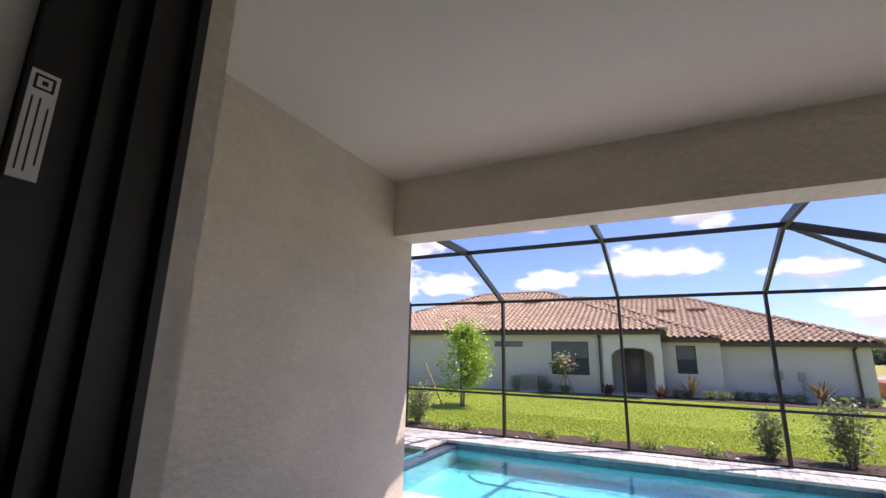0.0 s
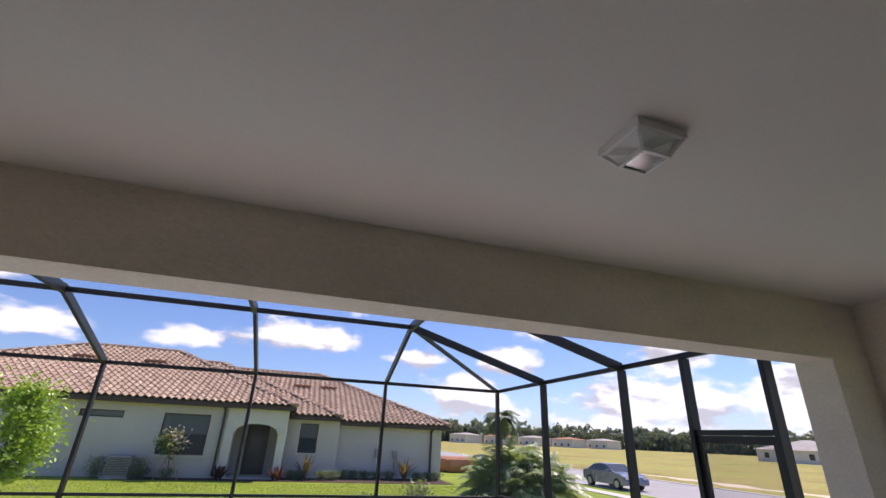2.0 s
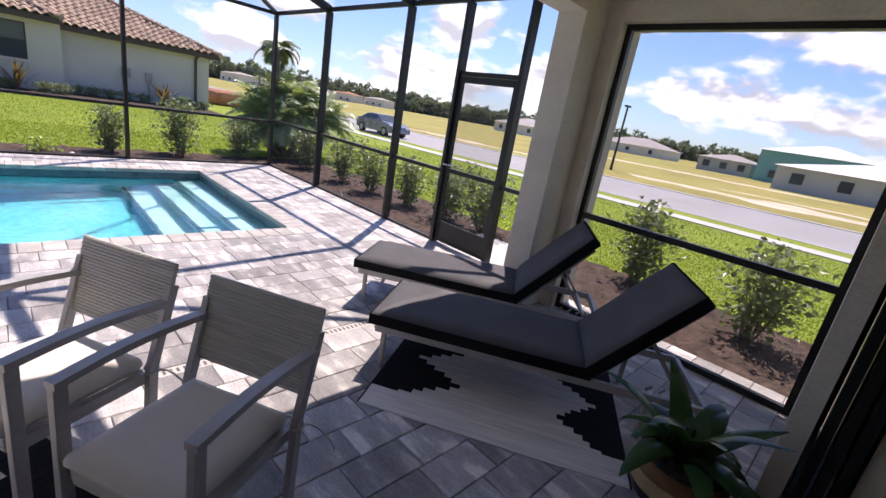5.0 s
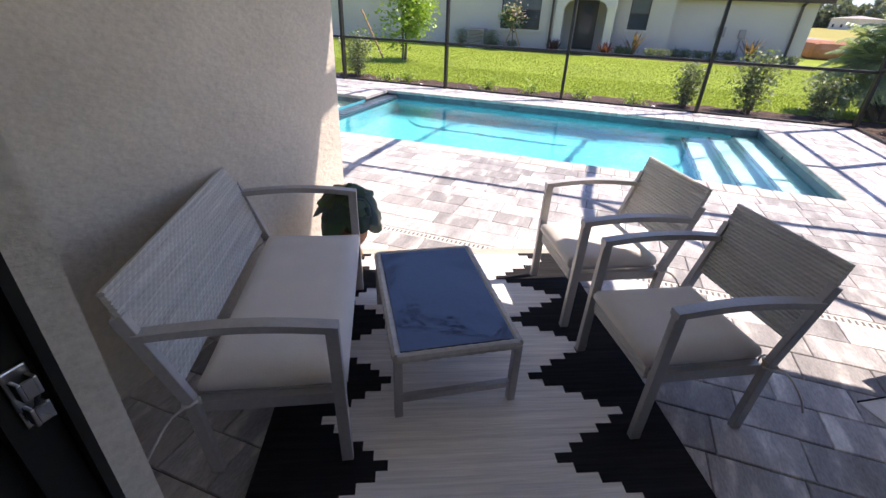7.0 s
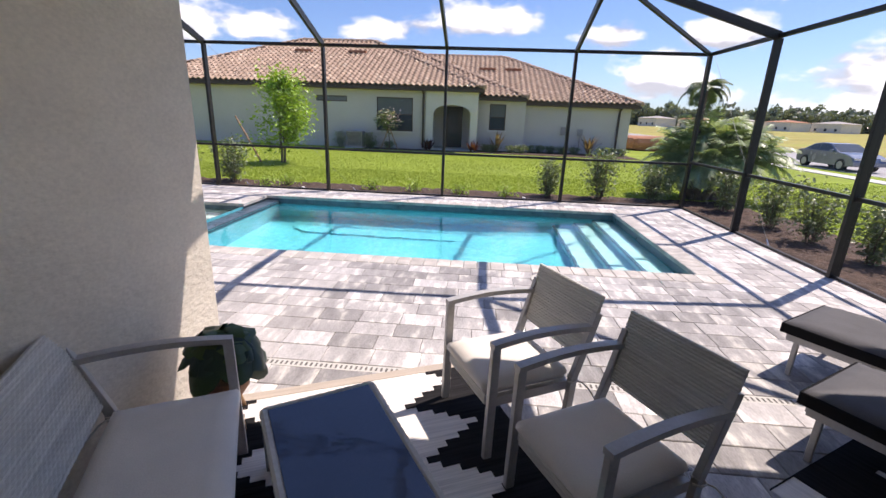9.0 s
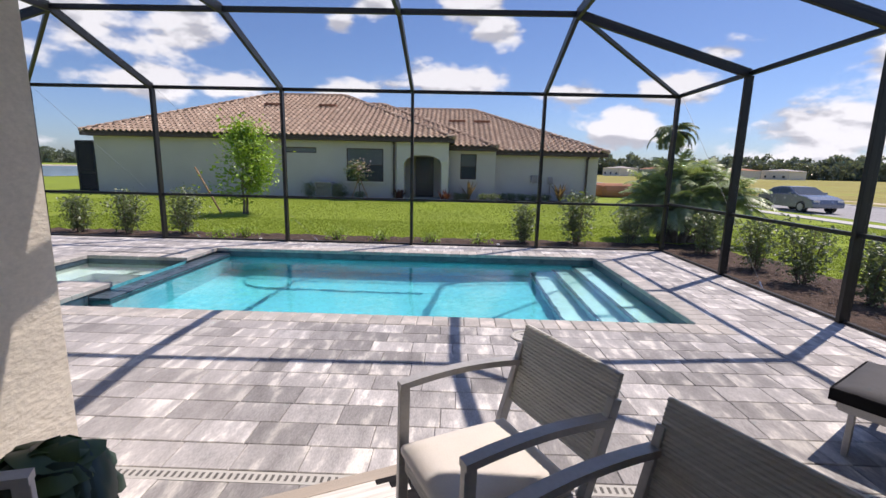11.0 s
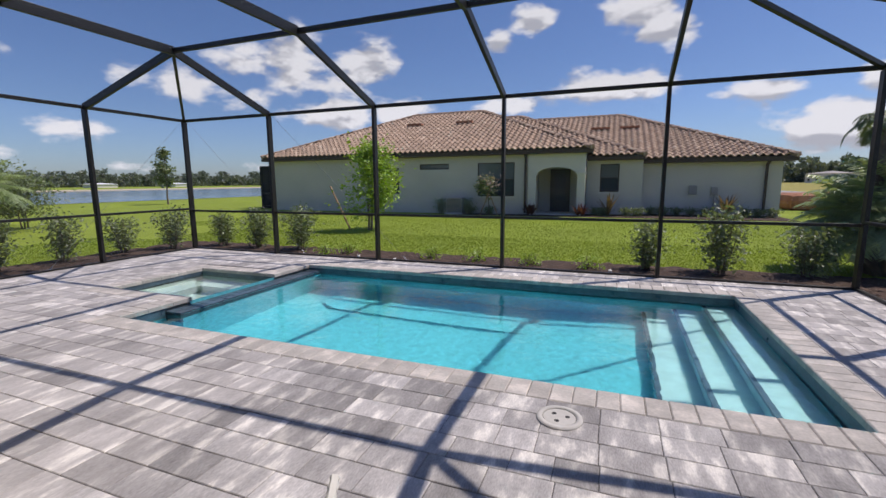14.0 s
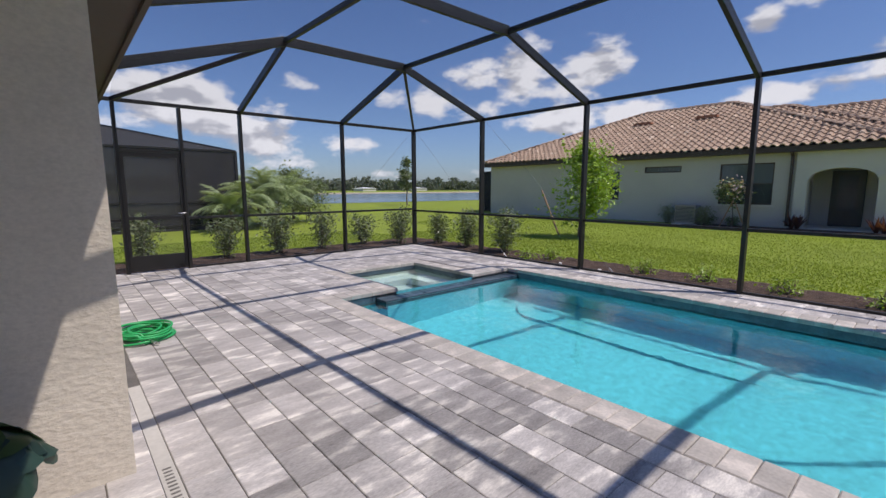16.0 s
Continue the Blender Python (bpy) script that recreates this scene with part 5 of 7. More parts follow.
def sun_lounger(m):
    s = thing("sun_lounger", "grey framed sun lounger with charcoal cushion, back raised", "sun lounger", m, "sun loungers on the lanai")
    W, HX, LEN, Z = 0.60, 1.30, 1.92, 0.265
    for y in (0.0, W):
        part("side_rail", bar(bmesh.new(), (0.0, y, Z), (LEN, y, Z), 0.03, 0.05, (0, 0, 1), 0.004), FRAME, s)
    part("foot_rail", bar(bmesh.new(), (0.0, 0.015, Z), (0.0, W - 0.015, Z), 0.03, 0.05, (0, 0, 1), 0.004), FRAME, s)
    part("head_rail", bar(bmesh.new(), (LEN, 0.015, Z), (LEN, W - 0.015, Z), 0.03, 0.05, (0, 0, 1), 0.004), FRAME, s)
    for x in (0.06, 1.62):
        for y in (0.0, W):
            part("leg", bar(bmesh.new(), (x, y, 0.0), (x, y, Z - 0.025), 0.03, 0.03, (0, 1, 0), 0.004), FRAME, s)
    part("cross_bar", bar(bmesh.new(), (1.0, 0.015, Z - 0.02), (1.0, W - 0.015, Z - 0.02), 0.03, 0.02), FRAME, s)
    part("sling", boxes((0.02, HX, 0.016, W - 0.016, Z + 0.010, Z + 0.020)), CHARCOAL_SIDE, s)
    c = part("seat_cushion", pillow(bmesh.new(), -0.03, HX, -0.01, W + 0.01, Z + 0.026, Z + 0.115, 0.006, 14), CHARCOAL, s, "charcoal canvas cushion", True)
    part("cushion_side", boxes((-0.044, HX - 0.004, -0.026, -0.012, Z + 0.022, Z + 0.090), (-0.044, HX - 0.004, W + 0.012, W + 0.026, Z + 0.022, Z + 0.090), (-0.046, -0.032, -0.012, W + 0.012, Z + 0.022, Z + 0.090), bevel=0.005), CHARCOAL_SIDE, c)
    ang = radians(50)
    hm = Matrix.Translation((HX - 0.01, 0, Z + 0.03)) @ Euler((0, -ang, 0)).to_matrix().to_4x4()
    bf = part("back_frame", boxes((0.0, 0.70, 0.02, 0.045, -0.03, -0.005), (0.0, 0.70, W - 0.045, W - 0.02, -0.03, -0.005), (0.67, 0.70, 0.045, W - 0.045, -0.03, -0.005), (0.35, 0.38, 0.045, W - 0.045, -0.03, -0.005)), FRAME, s)
    bf.matrix_basis = hm
    b = part("back_cushion", pillow(bmesh.new(), 0.02, 0.74, -0.01, W + 0.01, 0.0, 0.095, 0.006, 12), CHARCOAL, s, "charcoal canvas cushion", True)
    b.matrix_basis = hm
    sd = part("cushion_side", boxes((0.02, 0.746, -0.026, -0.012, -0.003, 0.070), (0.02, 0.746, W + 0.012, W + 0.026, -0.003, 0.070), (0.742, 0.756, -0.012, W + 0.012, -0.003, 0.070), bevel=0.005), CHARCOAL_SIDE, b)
    bm = bmesh.new()
    for y in (0.06, W - 0.06):
        bar(bm, (HX + 0.28, y, Z + 0.30), (HX + 0.50, y, Z + 0.02), 0.018, 0.018)
    bar(bm, (HX + 0.50, 0.06, Z + 0.02), (HX + 0.50, W - 0.06, Z + 0.02), 0.018, 0.018)
    for k in range(4):
        bar(bm, (HX + 0.30 + 0.07 * k, 0.03, Z + 0.03), (HX + 0.33 + 0.07 * k, 0.03, Z + 0.06), 0.012, 0.012)
    part("back_support", bm, FRAME, s, "ratchet support struts")
    bm = bmesh.new()
    tube(bm, [(0.05, -0.02, 0.09), (0.45, -0.022, 0.055), (0.9, -0.022, 0.06), (1.25, -0.02, 0.09)], 0.004, 5)
    t = part("strap", bm, CHARCOAL_SIDE, c)
    t.location = (0, 0, Z)
    return s


lg = sun_lounger(pose(1.46, 1.87, 0, 0, 0, -56.6))
copy_thing(lg, pose(1.90, 2.72, 0, 0, 0, -55.0))


# ---- potted plants ----
def strap_leaf(bm, base, yaw, length, width, rise, droop, fold=0.25, seg=7, blunt=1.0):
    """A long leaf that rises and arches over, folded along its rib."""
    d = Vector((math.cos(yaw), math.sin(yaw), 0))
    side = Vector((-d.y, d.x, 0))
    p = Vector(base)
    el = rise
    prev = None
    for k in range(seg + 1):
        t = k / seg
        w = width * max(0.0, math.sin(math.pi * min(1, 0.12 + t * 0.88) ** 0.8)) ** blunt * 0.5 + 0.003
        dirv = d * math.cos(el) + Vector((0, 0, math.sin(el)))
        up = dirv.cross(side) * -1
        a, b, c = p + side * w + up * w * fold, p, p - side * w + up * w * fold
        cur = [bm.verts.new(q) for q in (a, b, c)]
        if prev:
            bm.faces.new((prev[0], prev[1], cur[1], cur[0]))
            bm.faces.new((prev[1], prev[2], cur[2], cur[1]))
        prev = cur
        p = p + dirv * length / seg
        el -= droop / seg
    return bm


def basket_plant():
    t = thing("basket_planter", "leafy green plant in a banded woven basket", "potted plant", pose(2.04, 0.22, 0))
    prof = [(0.135, 0.0), (0.165, 0.02), (0.192, 0.07), (0.205, 0.12), (0.207, 0.16), (0.200, 0.20), (0.186, 0.245), (0.190, 0.27), (0.197, 0.285), (0.188, 0.288), (0.178, 0.27), (0.175, 0.24)]
    b = part("basket", lathe(bmesh.new(), prof[:4] + [(0.196, 0.12), (0.05, 0.10)], 28), BASKET_BLACK, t, "black woven basket base", True)
    part("tan_band", lathe(bmesh.new(), [(0.2055, 0.10), (0.208, 0.13), (0.207, 0.175), (0.199, 0.18)], 28, False), BASKET_TAN, b, "tan woven band", True)
    part("brown_band", lathe(bmesh.new(), [(0.2065, 0.175), (0.2, 0.205), (0.188, 0.243), (0.175, 0.245)], 28, False), BASKET_BROWN, b, "brown woven band", True)
    part("rim", lathe(bmesh.new(), [(0.187, 0.240), (0.192, 0.262), (0.199, 0.284), (0.19, 0.29), (0.178, 0.272), (0.172, 0.20)], 28, False), BASKET_BLACK, b, "black woven rim", True)
    part("soil", lathe(bmesh.new(), [(0.172, 0.225), (0.02, 0.24)], 20), MULCH, t)
    for a in (0.3, 3.44):
        c, q = Vector((0.20 * math.cos(a), 0.20 * math.sin(a), 0.262)), Vector((-math.sin(a), math.cos(a), 0))
        o = Vector((math.cos(a), math.sin(a), 0))
        part("handle", tube(bmesh.new(), [c + q * (0.055 * math.cos(u)) + o * (0.028 * math.sin(u)) + Vector((0, 0, 0.03 * math.sin(u))) for u in [math.pi * k / 8 for k in range(9)]], 0.008, 6), BASKET_BLACK, b, "black looped handle", True)
    r = random.Random(4)
    bm = bmesh.new()
    for k in range(7):
        strap_leaf(bm, (r.uniform(-0.04, 0.04), r.uniform(-0.04, 0.04), 0.25), k * 0.9 + r.uniform(-0.3, 0.3), r.uniform(0.40, 0.54), r.uniform(0.10, 0.125), radians(r.uniform(62, 82)), radians(r.uniform(45, 100)), 0.3, 12, 0.8)
    for k in range(11):
        strap_leaf(bm, (r.uniform(-0.05, 0.05), r.uniform(-0.05, 0.05), 0.25), k * math.tau / 11 + r.uniform(-0.2, 0.2), r.uniform(0.36, 0.50), r.uniform(0.10, 0.135), radians(r.uniform(45, 70)), radians(r.uniform(80, 140)), 0.3, 12, 0.7)
    part("leaves", bm, LEAF_POT, t, "long glossy arching leaves", True)
    bm = bmesh.new()
    for k in range(9):
        a = r.uniform(0, math.tau)
        tube(bm, [(0.03 * math.cos(a), 0.03 * math.sin(a), 0.22), (0.05 * math.cos(a), 0.05 * math.sin(a), 0.38)], [0.010, 0.006], 6)
    part("stems", bm, LEAF_POT, t)


basket_plant()


def round_leaf(bm, at, out, size, turn, cup=0.35):
    """Broad rounded leaf, cupped, with its back to the plant's middle."""
    out = Vector(out).normalized()
    down = Vector((0, 0, -1)) - out * out.dot(Vector((0, 0, -1)))
    down = down.normalized() if down.length > 0.05 else Vector((1, 0, 0))
    down.rotate(Matrix.Rotation(turn, 3, out))
    side = out.cross(down)
    rings = []
    for f in (0.5, 1.0):
        ring = []
        for k in range(12):
            a = math.tau * k / 12
            x, y = math.cos(a) * f, math.sin(a) * f * (0.82 - 0.12 * math.cos(a))
            sag = cup * f * f * (0.5 + 0.5 * abs(math.sin(a))) - 0.07 * (1 - abs(math.sin(a)))
            ring.append(bm.verts.new(Vector(at) + (down * (x - 0.15) + side * y - out * sag) * size))
        rings.append(ring)
    mid = bm.verts.new(Vector(at) + (down * -0.15 - out * 0.06) * size)
    for k in range(12):
        j = (k + 1) % 12
        bm.faces.new((mid, rings[0][k], rings[0][j]))
        bm.faces.new((rings[0][k], rings[1][k], rings[1][j], rings[0][j]))


def stand_plant():
    t = thing("stand_planter", "dark broad-leaved plant in a terracotta bowl on wooden legs", "potted plant", pose(-1.51, 1.74, 0))
    part("bowl", lathe(bmesh.new(), [(0.03, 0.145), (0.075, 0.175), (0.105, 0.22), (0.115, 0.28), (0.108, 0.285), (0.09, 0.26), (0.02, 0.255)], 24), TERRA, t, "terracotta bowl", True)
    for k in range(3):
        a = k * math.tau / 3 - 0.55
        part("leg", tube(bmesh.new(), [(0.055 * math.cos(a), 0.055 * math.sin(a), 0.20), (0.125 * math.cos(a), 0.125 * math.sin(a), 0.0)], [0.014, 0.010], 8), WOODLEG, t, "", True)
    r = random.Random(9)
    low, top = bmesh.new(), bmesh.new()
    for k in range(30):
        yaw = k * 2.4 + r.uniform(-0.3, 0.3)
        el = radians(5 + 70 * (k / 30) ** 0.8 + r.uniform(-8, 8))
        d = Vector((math.cos(yaw) * math.cos(el), math.sin(yaw) * math.cos(el), math.sin(el)))
        at = Vector((0, 0, 0.345)) + Vector((d.x * 0.19, d.y * 0.19, d.z * 0.19))
        round_leaf(top if el > radians(48) else low, at, d + Vector((0, 0, 0.25)), r.uniform(0.085, 0.135), r.uniform(-0.7, 0.7), r.uniform(0.2, 0.5))
    part("leaves", low, LEAF_FIG, t, "broad dark blue-green leaves", True)
    part("young_leaves", top, LEAF_FIG_TOP, t, "paler rounded top leaves", True)
    part("stems", tube(bmesh.new(), [(0, 0, 0.25), (0.01, 0, 0.45)], [0.03, 0.012], 6), BARK, t)


stand_plant()


# ---- ceiling lantern ----
def ceiling_light():
    t = thing("ceiling_light", "white square ceiling lantern with hazy glass, unlit", "ceiling light", pose(0.842, 0.932, CEILZ, 0, 0, 2))
    a, b, h = 0.092, 0.056, 0.088
    part("canopy", boxes((-a - 0.010, a + 0.010, -a - 0.010, -a + 0.004, -0.032, 0.0), (-a - 0.010, a + 0.010, a - 0.004, a + 0.010, -0.032, 0.0), (-a - 0.010, -a + 0.004, -a + 0.004, a - 0.004, -0.032, 0.0), (a - 0.004, a + 0.010, -a + 0.004, a - 0.004, -0.032, 0.0), (-a + 0.004, a - 0.004, -a + 0.004, a - 0.004, -0.004, 0.0)), WHITE, t)
    top = [(-a, -a, -0.03), (a, -a, -0.03), (a, a, -0.03), (-a, a, -0.03)]
    low = [(-b, -b, -h), (b, -b, -h), (b, b, -h), (-b, b, -h)]
    for k in range(4):
        j = (k + 1) % 4
        part("corner_bar", bar(bmesh.new(), top[k], low[k], 0.011, 0.011), WHITE, t)
        part("bottom_bar", bar(bmesh.new(), low[k], low[j], 0.012, 0.012), WHITE, t)
        bm = bmesh.new()
        quad(bm, *[tuple(Vector(p) * 0.985 + Vector((0, 0, -0.001))) for p in (top[k], top[j], low[j], low[k])])
        part("glass", bm, FROST, t, "hazy glass side")
    bm = bmesh.new()
    quad(bm, *[(p[0], p[1], -h + 0.002) for p in low])
    part("glass", bm, FROST, t, "hazy glass bottom")
    part("lamp_holder", tube(bmesh.new(), [(0.03, -0.005, -0.004), (0.03, -0.005, -0.050)], 0.016, 10), BLACK, t)


ceiling_light()


def spot_fixture():
    t = thing("eave_floodlight", "small dark round floodlight under the eave", "floodlight", pose(3.05, 2.42, 2.74))
    bm = bmesh.new()
    lathe(bm, [(0.02, 0.0), (0.06, -0.005), (0.07, -0.04), (0.06, -0.085), (0.03, -0.11), (0.005, -0.115)], 16)
    part("housing", bm, BLACK, t, "", True)


spot_fixture()


# ---- on the deck ----
def hose():
    t = thing("garden_hose", "bright green garden hose lying coiled on the pavers", "hose", pose(-4.26, 2.57, 0))
    r = random.Random(2)
    bm = bmesh.new()
    pts = []
    n = 13 * 22
    for k in range(n):
        turn = k / 22
        a = k * math.tau / 22
        rad = 0.22 + 0.05 * math.sin(turn * 2.3) + 0.035 * noise.noise((turn * 0.9, 1.3, 0))
        off = Vector((0.03 * math.sin(turn * 1.7), 0.03 * math.cos(turn * 2.9), 0))
        z = 0.012 + 0.016 * (turn % 6) + 0.008 * math.sin(a * 2 + turn)
        pts.append(Vector((rad * math.cos(a), rad * 0.85 * math.sin(a), max(0.011, z))) + off)
    tube(bm, pts, 0.011, 7)
    part("coil", bm, HOSE, t, "", True)
    part("nozzle", tube(bmesh.new(), [(0.28, 0.02, 0.03), (0.36, 0.06, 0.022)], [0.014, 0.011], 8), CHROME, t, "metal end fitting")


hose()


def skimmer_lid():
    t = thing("skimmer_lid", "round pale skimmer cover set flush in the pavers", "skimmer cover", pose(0.485, 4.245, 0.002))
    part("ring", lathe(bmesh.new(), [(0.105, 0.0), (0.105, 0.010), (0.140, 0.010), (0.143, 0.0)], 36, False), CONCRETE, t, "", True)
    part("lid", lathe(bmesh.new(), [(0.102, -0.004), (0.100, 0.006), (0.0005, 0.007)], 36), CONCRETE, t)
    for k in range(3):
        a = k * math.tau / 3 + 0.3
        # lid is solid: black discs paint the shade inside the finger holes
        part("finger_hole_shade", tube(bmesh.new(), [(0.05 * math.cos(a), 0.05 * math.sin(a), 0.0062), (0.05 * math.cos(a), 0.05 * math.sin(a), 0.0078)], 0.015, 12), INK, t)


skimmer_lid()


def brace_cable(a, b):
    part_ob = thing("brace_cable", "thin steel cable bracing the screen cage", "cable", None, "brace cables of the cage")
    part("wire", tube(bmesh.new(), [a, b], 0.0026, 5), TRACK, part_ob)
    a, b = Vector(a), Vector(b)
    part("anchor", tube(bmesh.new(), [b + (a - b).normalized() * 0.10, b], 0.009, 6), CHROME, part_ob)


brace_cable((PX[0], FY + 0.07, EZ), (-5.2, FY + 0.07, 0.01))
brace_cable((PX[1], FY + 0.07, EZ), (-2.85, FY + 0.07, 0.01))
brace_cable((PX[5] + 0.07, FY, EZ), (PX[5] + 0.07, 6.2, 0.01))
brace_cable((PX[0] - 0.07, FY, EZ), (PX[0] - 0.07, 6.1, 0.01))


# ---- parked car, street lamp ----
def parked_car():
    t = thing("parked_car", "blue-grey saloon car parked at the kerb", "car", pose(16.5, 22.3, GROUND + 0.01, 0, 0, -90) @ Matrix.Scale(0.8, 4))
    L = [(-2.25, 0.50), (-2.28, 0.75), (-2.15, 0.98), (-1.75, 1.03), (-1.10, 1.38), (-0.55, 1.46), (0.20, 1.44), (1.05, 1.02), (1.75, 0.92), (2.15, 0.78), (2.28, 0.55), (2.25, 0.35), (1.85, 0.28), (-1.9, 0.28), (-2.2, 0.32)]
    bm = bmesh.new()
    n = len(L)
    rows = []
    for y, sx, sz in ((-0.90, 0.97, 0), (-0.86, 1.0, 1), (0.86, 1.0, 1), (0.90, 0.97, 0)):
        row = []
        for x, z in L:
            tuck = 0.20 * max(0.0, (z - 0.98) / 0.48)
            yy = y * (1 - tuck)
            row.append(bm.verts.new((x * sx, yy, z - (0.03 if not sz and z > 0.9 else 0))))
        rows.append(row)
    for a, b in zip(rows, rows[1:]):
        for k in range(n):
            bm.faces.new((a[k], a[(k + 1) % n], b[(k + 1) % n], b[k]))
    bm.faces.new(rows[0])
    bm.faces.new(rows[-1][::-1])
    part("body", bm, CARPAINT, t)
    for s in (-1, 1):
        bm = bmesh.new()
        y = s * 0.905
        for poly in ([(-1.55, 1.04), (-1.05, 1.33), (-0.52, 1.40), (-0.50, 1.03)], [(-0.42, 1.03), (-0.44, 1.40), (0.15, 1.385), (0.80, 1.05)]):
            vs = []
            for x, z in poly:
                tuck = 0.20 * max(0.0, (z - 0.98) / 0.48)
                vs.append(bm.verts.new((x, s * (0.90 * (1 - tuck) + 0.012), z)))
            bm.faces.new(vs)
        part("side_window", bm, WIN, t)
        part("mirror", boxes((0.62, 0.78, s * 0.98 - 0.09, s * 0.98 + 0.09, 1.02, 1.14), bevel=0.02), CARPAINT, t)
        part("headlight", boxes((2.05, 2.24, s * 0.66 - 0.17, s * 0.66 + 0.17, 0.64, 0.76), bevel=0.02), CHROME, t)
        part("tail_light", boxes((-2.29, -2.18, s * 0.70 - 0.14, s * 0.70 + 0.14, 0.78, 0.92), bevel=0.02), mat("red_lamp", (0.35, 0.02, 0.02), 0.2, bump=0), t)
    bm = bmesh.new()
    quad(bm, (0.26, -0.70, 1.435), (0.26, 0.70, 1.435), (1.03, 0.80, 1.045), (1.03, -0.80, 1.045))
    quad(bm, (-1.14, -0.70, 1.38), (-1.14, 0.70, 1.38), (-1.70, 0.78, 1.06), (-1.70, -0.78, 1.06))
    part("windscreen", bm, WIN, t)
    for x in (-1.42, 1.42):
        for s in (-1, 1):
            w = part("wheel", tube(bmesh.new(), [(x, s * 0.70, 0.33), (x, s * 0.925, 0.33)], 0.33, 22), RUBBER, t)
            part("rim", tube(bmesh.new(), [(x, s * 0.92, 0.33), (x, s * 0.932, 0.33)], 0.21, 16), FRAME, w)


parked_car()


def street_lamp():
    t = thing("street_lamp", "tall dark street lamp with a flat twin head", "street lamp", pose(30.6, 14.1, GROUND))
    part("pole", tube(bmesh.new(), [(0, 0, 0), (0, 0, 0.8), (0, 0, 4.3)], [0.11, 0.08, 0.06], 10), BLACK, t)
    part("lamp_head", boxes((-0.35, 0.35, -0.10, 0.10, 4.3, 4.42), bevel=0.02), BLACK, t)


street_lamp()


# ---- planting ----
def leaf_cloud(points, size, jitter, material, name, rng, flat=False):
    """Many small pointed leaves, one per point."""
    vs, fs = [], []
    for p in points:
        s = size * rng.uniform(1 - jitter, 1 + jitter)
        q = Euler((rng.uniform(-1.0, 1.0), rng.uniform(-1.0, 1.0), rng.uniform(0, math.tau))).to_matrix()
        k = len(vs)
        for a, b, c in ((0, 0, 0), (s * 0.28, s * 0.5, s * 0.07), (0, s, 0), (-s * 0.28, s * 0.5, s * 0.07)):
            vs.append(tuple(Vector(p) + q @ Vector((a, b, c))))
        fs.append((k, k + 1, k + 2, k + 3))
    return from_lists(name, vs, fs, material)


def shrub(name, label, h, w, seed, material, leaf=0.055, count=900):
    """Upright shrub: several stems from the ground, leaves along them, gaps between."""
    r = random.Random(seed)
    t = thing(name, label, "shrub")
    bm = bmesh.new()
    pts = []
    for k in range(11):
        a = r.uniform(0, math.tau)
        d = r.uniform(0.15, 1.0) * w / 2
        top = Vector((d * math.cos(a), d * math.sin(a), h * r.uniform(0.72, 1.0)))
        low = Vector((0.05 * math.cos(a), 0.05 * math.sin(a), 0.0))
        mid = low.lerp(top, 0.5) + Vector((r.uniform(-0.05, 0.05), r.uniform(-0.05, 0.05), 0))
        tube(bm, [low, mid, top], [0.009, 0.006, 0.003], 5)
        for j in range(count // 11):
            u = r.uniform(0.10, 1.02) ** 0.85
            p = low.lerp(mid, u * 2) if u < 0.5 else mid.lerp(top, u * 2 - 1)
            sp = 0.05 + 0.085 * math.sin(min(1, u) * math.pi * 0.8)
            pts.append(p + Vector((r.gauss(0, sp), r.gauss(0, sp), r.gauss(0, 0.05))))
    part("stems", bm, BARK, t)
    ob = new("foliage", leaf_cloud(pts, leaf, 0.4, material, "foliage", r))
    ob.parent = t
    return t


HEDGE = "young hedge shrubs along the screen"
kinds = [tagged(shrub("shrub", "young upright green shrub planted in the mulch bed", 1.0, 0.60, 31 + k, LEAF_SHRUB, 0.072, 1250), group=HEDGE) for k in range(3)]
spots = [(-9.3, 9.2), (-8.5, 10.0), (-7.4, 10.0), (-6.2, 10.1), (1.35, 10.1), (2.5, 10.05), (3.7, 10.2), (4.9, 9.3), (4.95, 7.9), (4.95, 6.9), (5.05, 5.9), (5.15, 4.95), (5.2, 4.2),
         (5.65, 1.9), (5.15, 0.5), (-9.75, 4.8), (-9.7, 5.95), (-9.75, 7.1), (-9.75, 8.3), (-10.2, 3.3)]
rs = random.Random(12)
for k, (x, y) in enumerate(spots):
    sc = rs.uniform(0.88, 1.12)
    m = pose(x, y, GROUND + 0.04, 0, 0, rs.uniform(0, 360)) @ Matrix.Diagonal((sc, sc, sc * rs.uniform(0.95, 1.08), 1))
    if k < 3:
        kinds[k].matrix_basis = m
    else:
        c = copy_thing(kinds[k % 3], m)
        c.matrix_basis = m
small = tagged(shrub("seedling_plant", "small low green plant in the mulch bed", 0.22, 0.34, 77, LEAF_TREE, 0.06, 190), group="small plants in the mulch bed")
for k, (x, y) in enumerate(((-4.75, 10.0), (-2.75, 9.9), (-1.75, 9.9), (-0.65, 9.85), (0.4, 9.85), (-5.1, 9.6))):
    m = pose(x, y, GROUND + 0.05, 0, 0, 70 * k)
    if k == 0:
        small.matrix_basis = m
    else:
        copy_thing(small, m)


def pebble(x, y):
    t = thing("sprinkler_head", "small white sprinkler head in the mulch", "sprinkler", pose(x, y, GROUND + 0.06), "sprinkler heads in the mulch bed")
    part("cap", lathe(bmesh.new(), [(0.035, 0.0), (0.035, 0.05), (0.02, 0.06)], 12), WHITE, t)


for x, y in ((-4.2, 9.45), (-3.3, 9.35), (0.75, 9.5)):
    pebble(x, y)


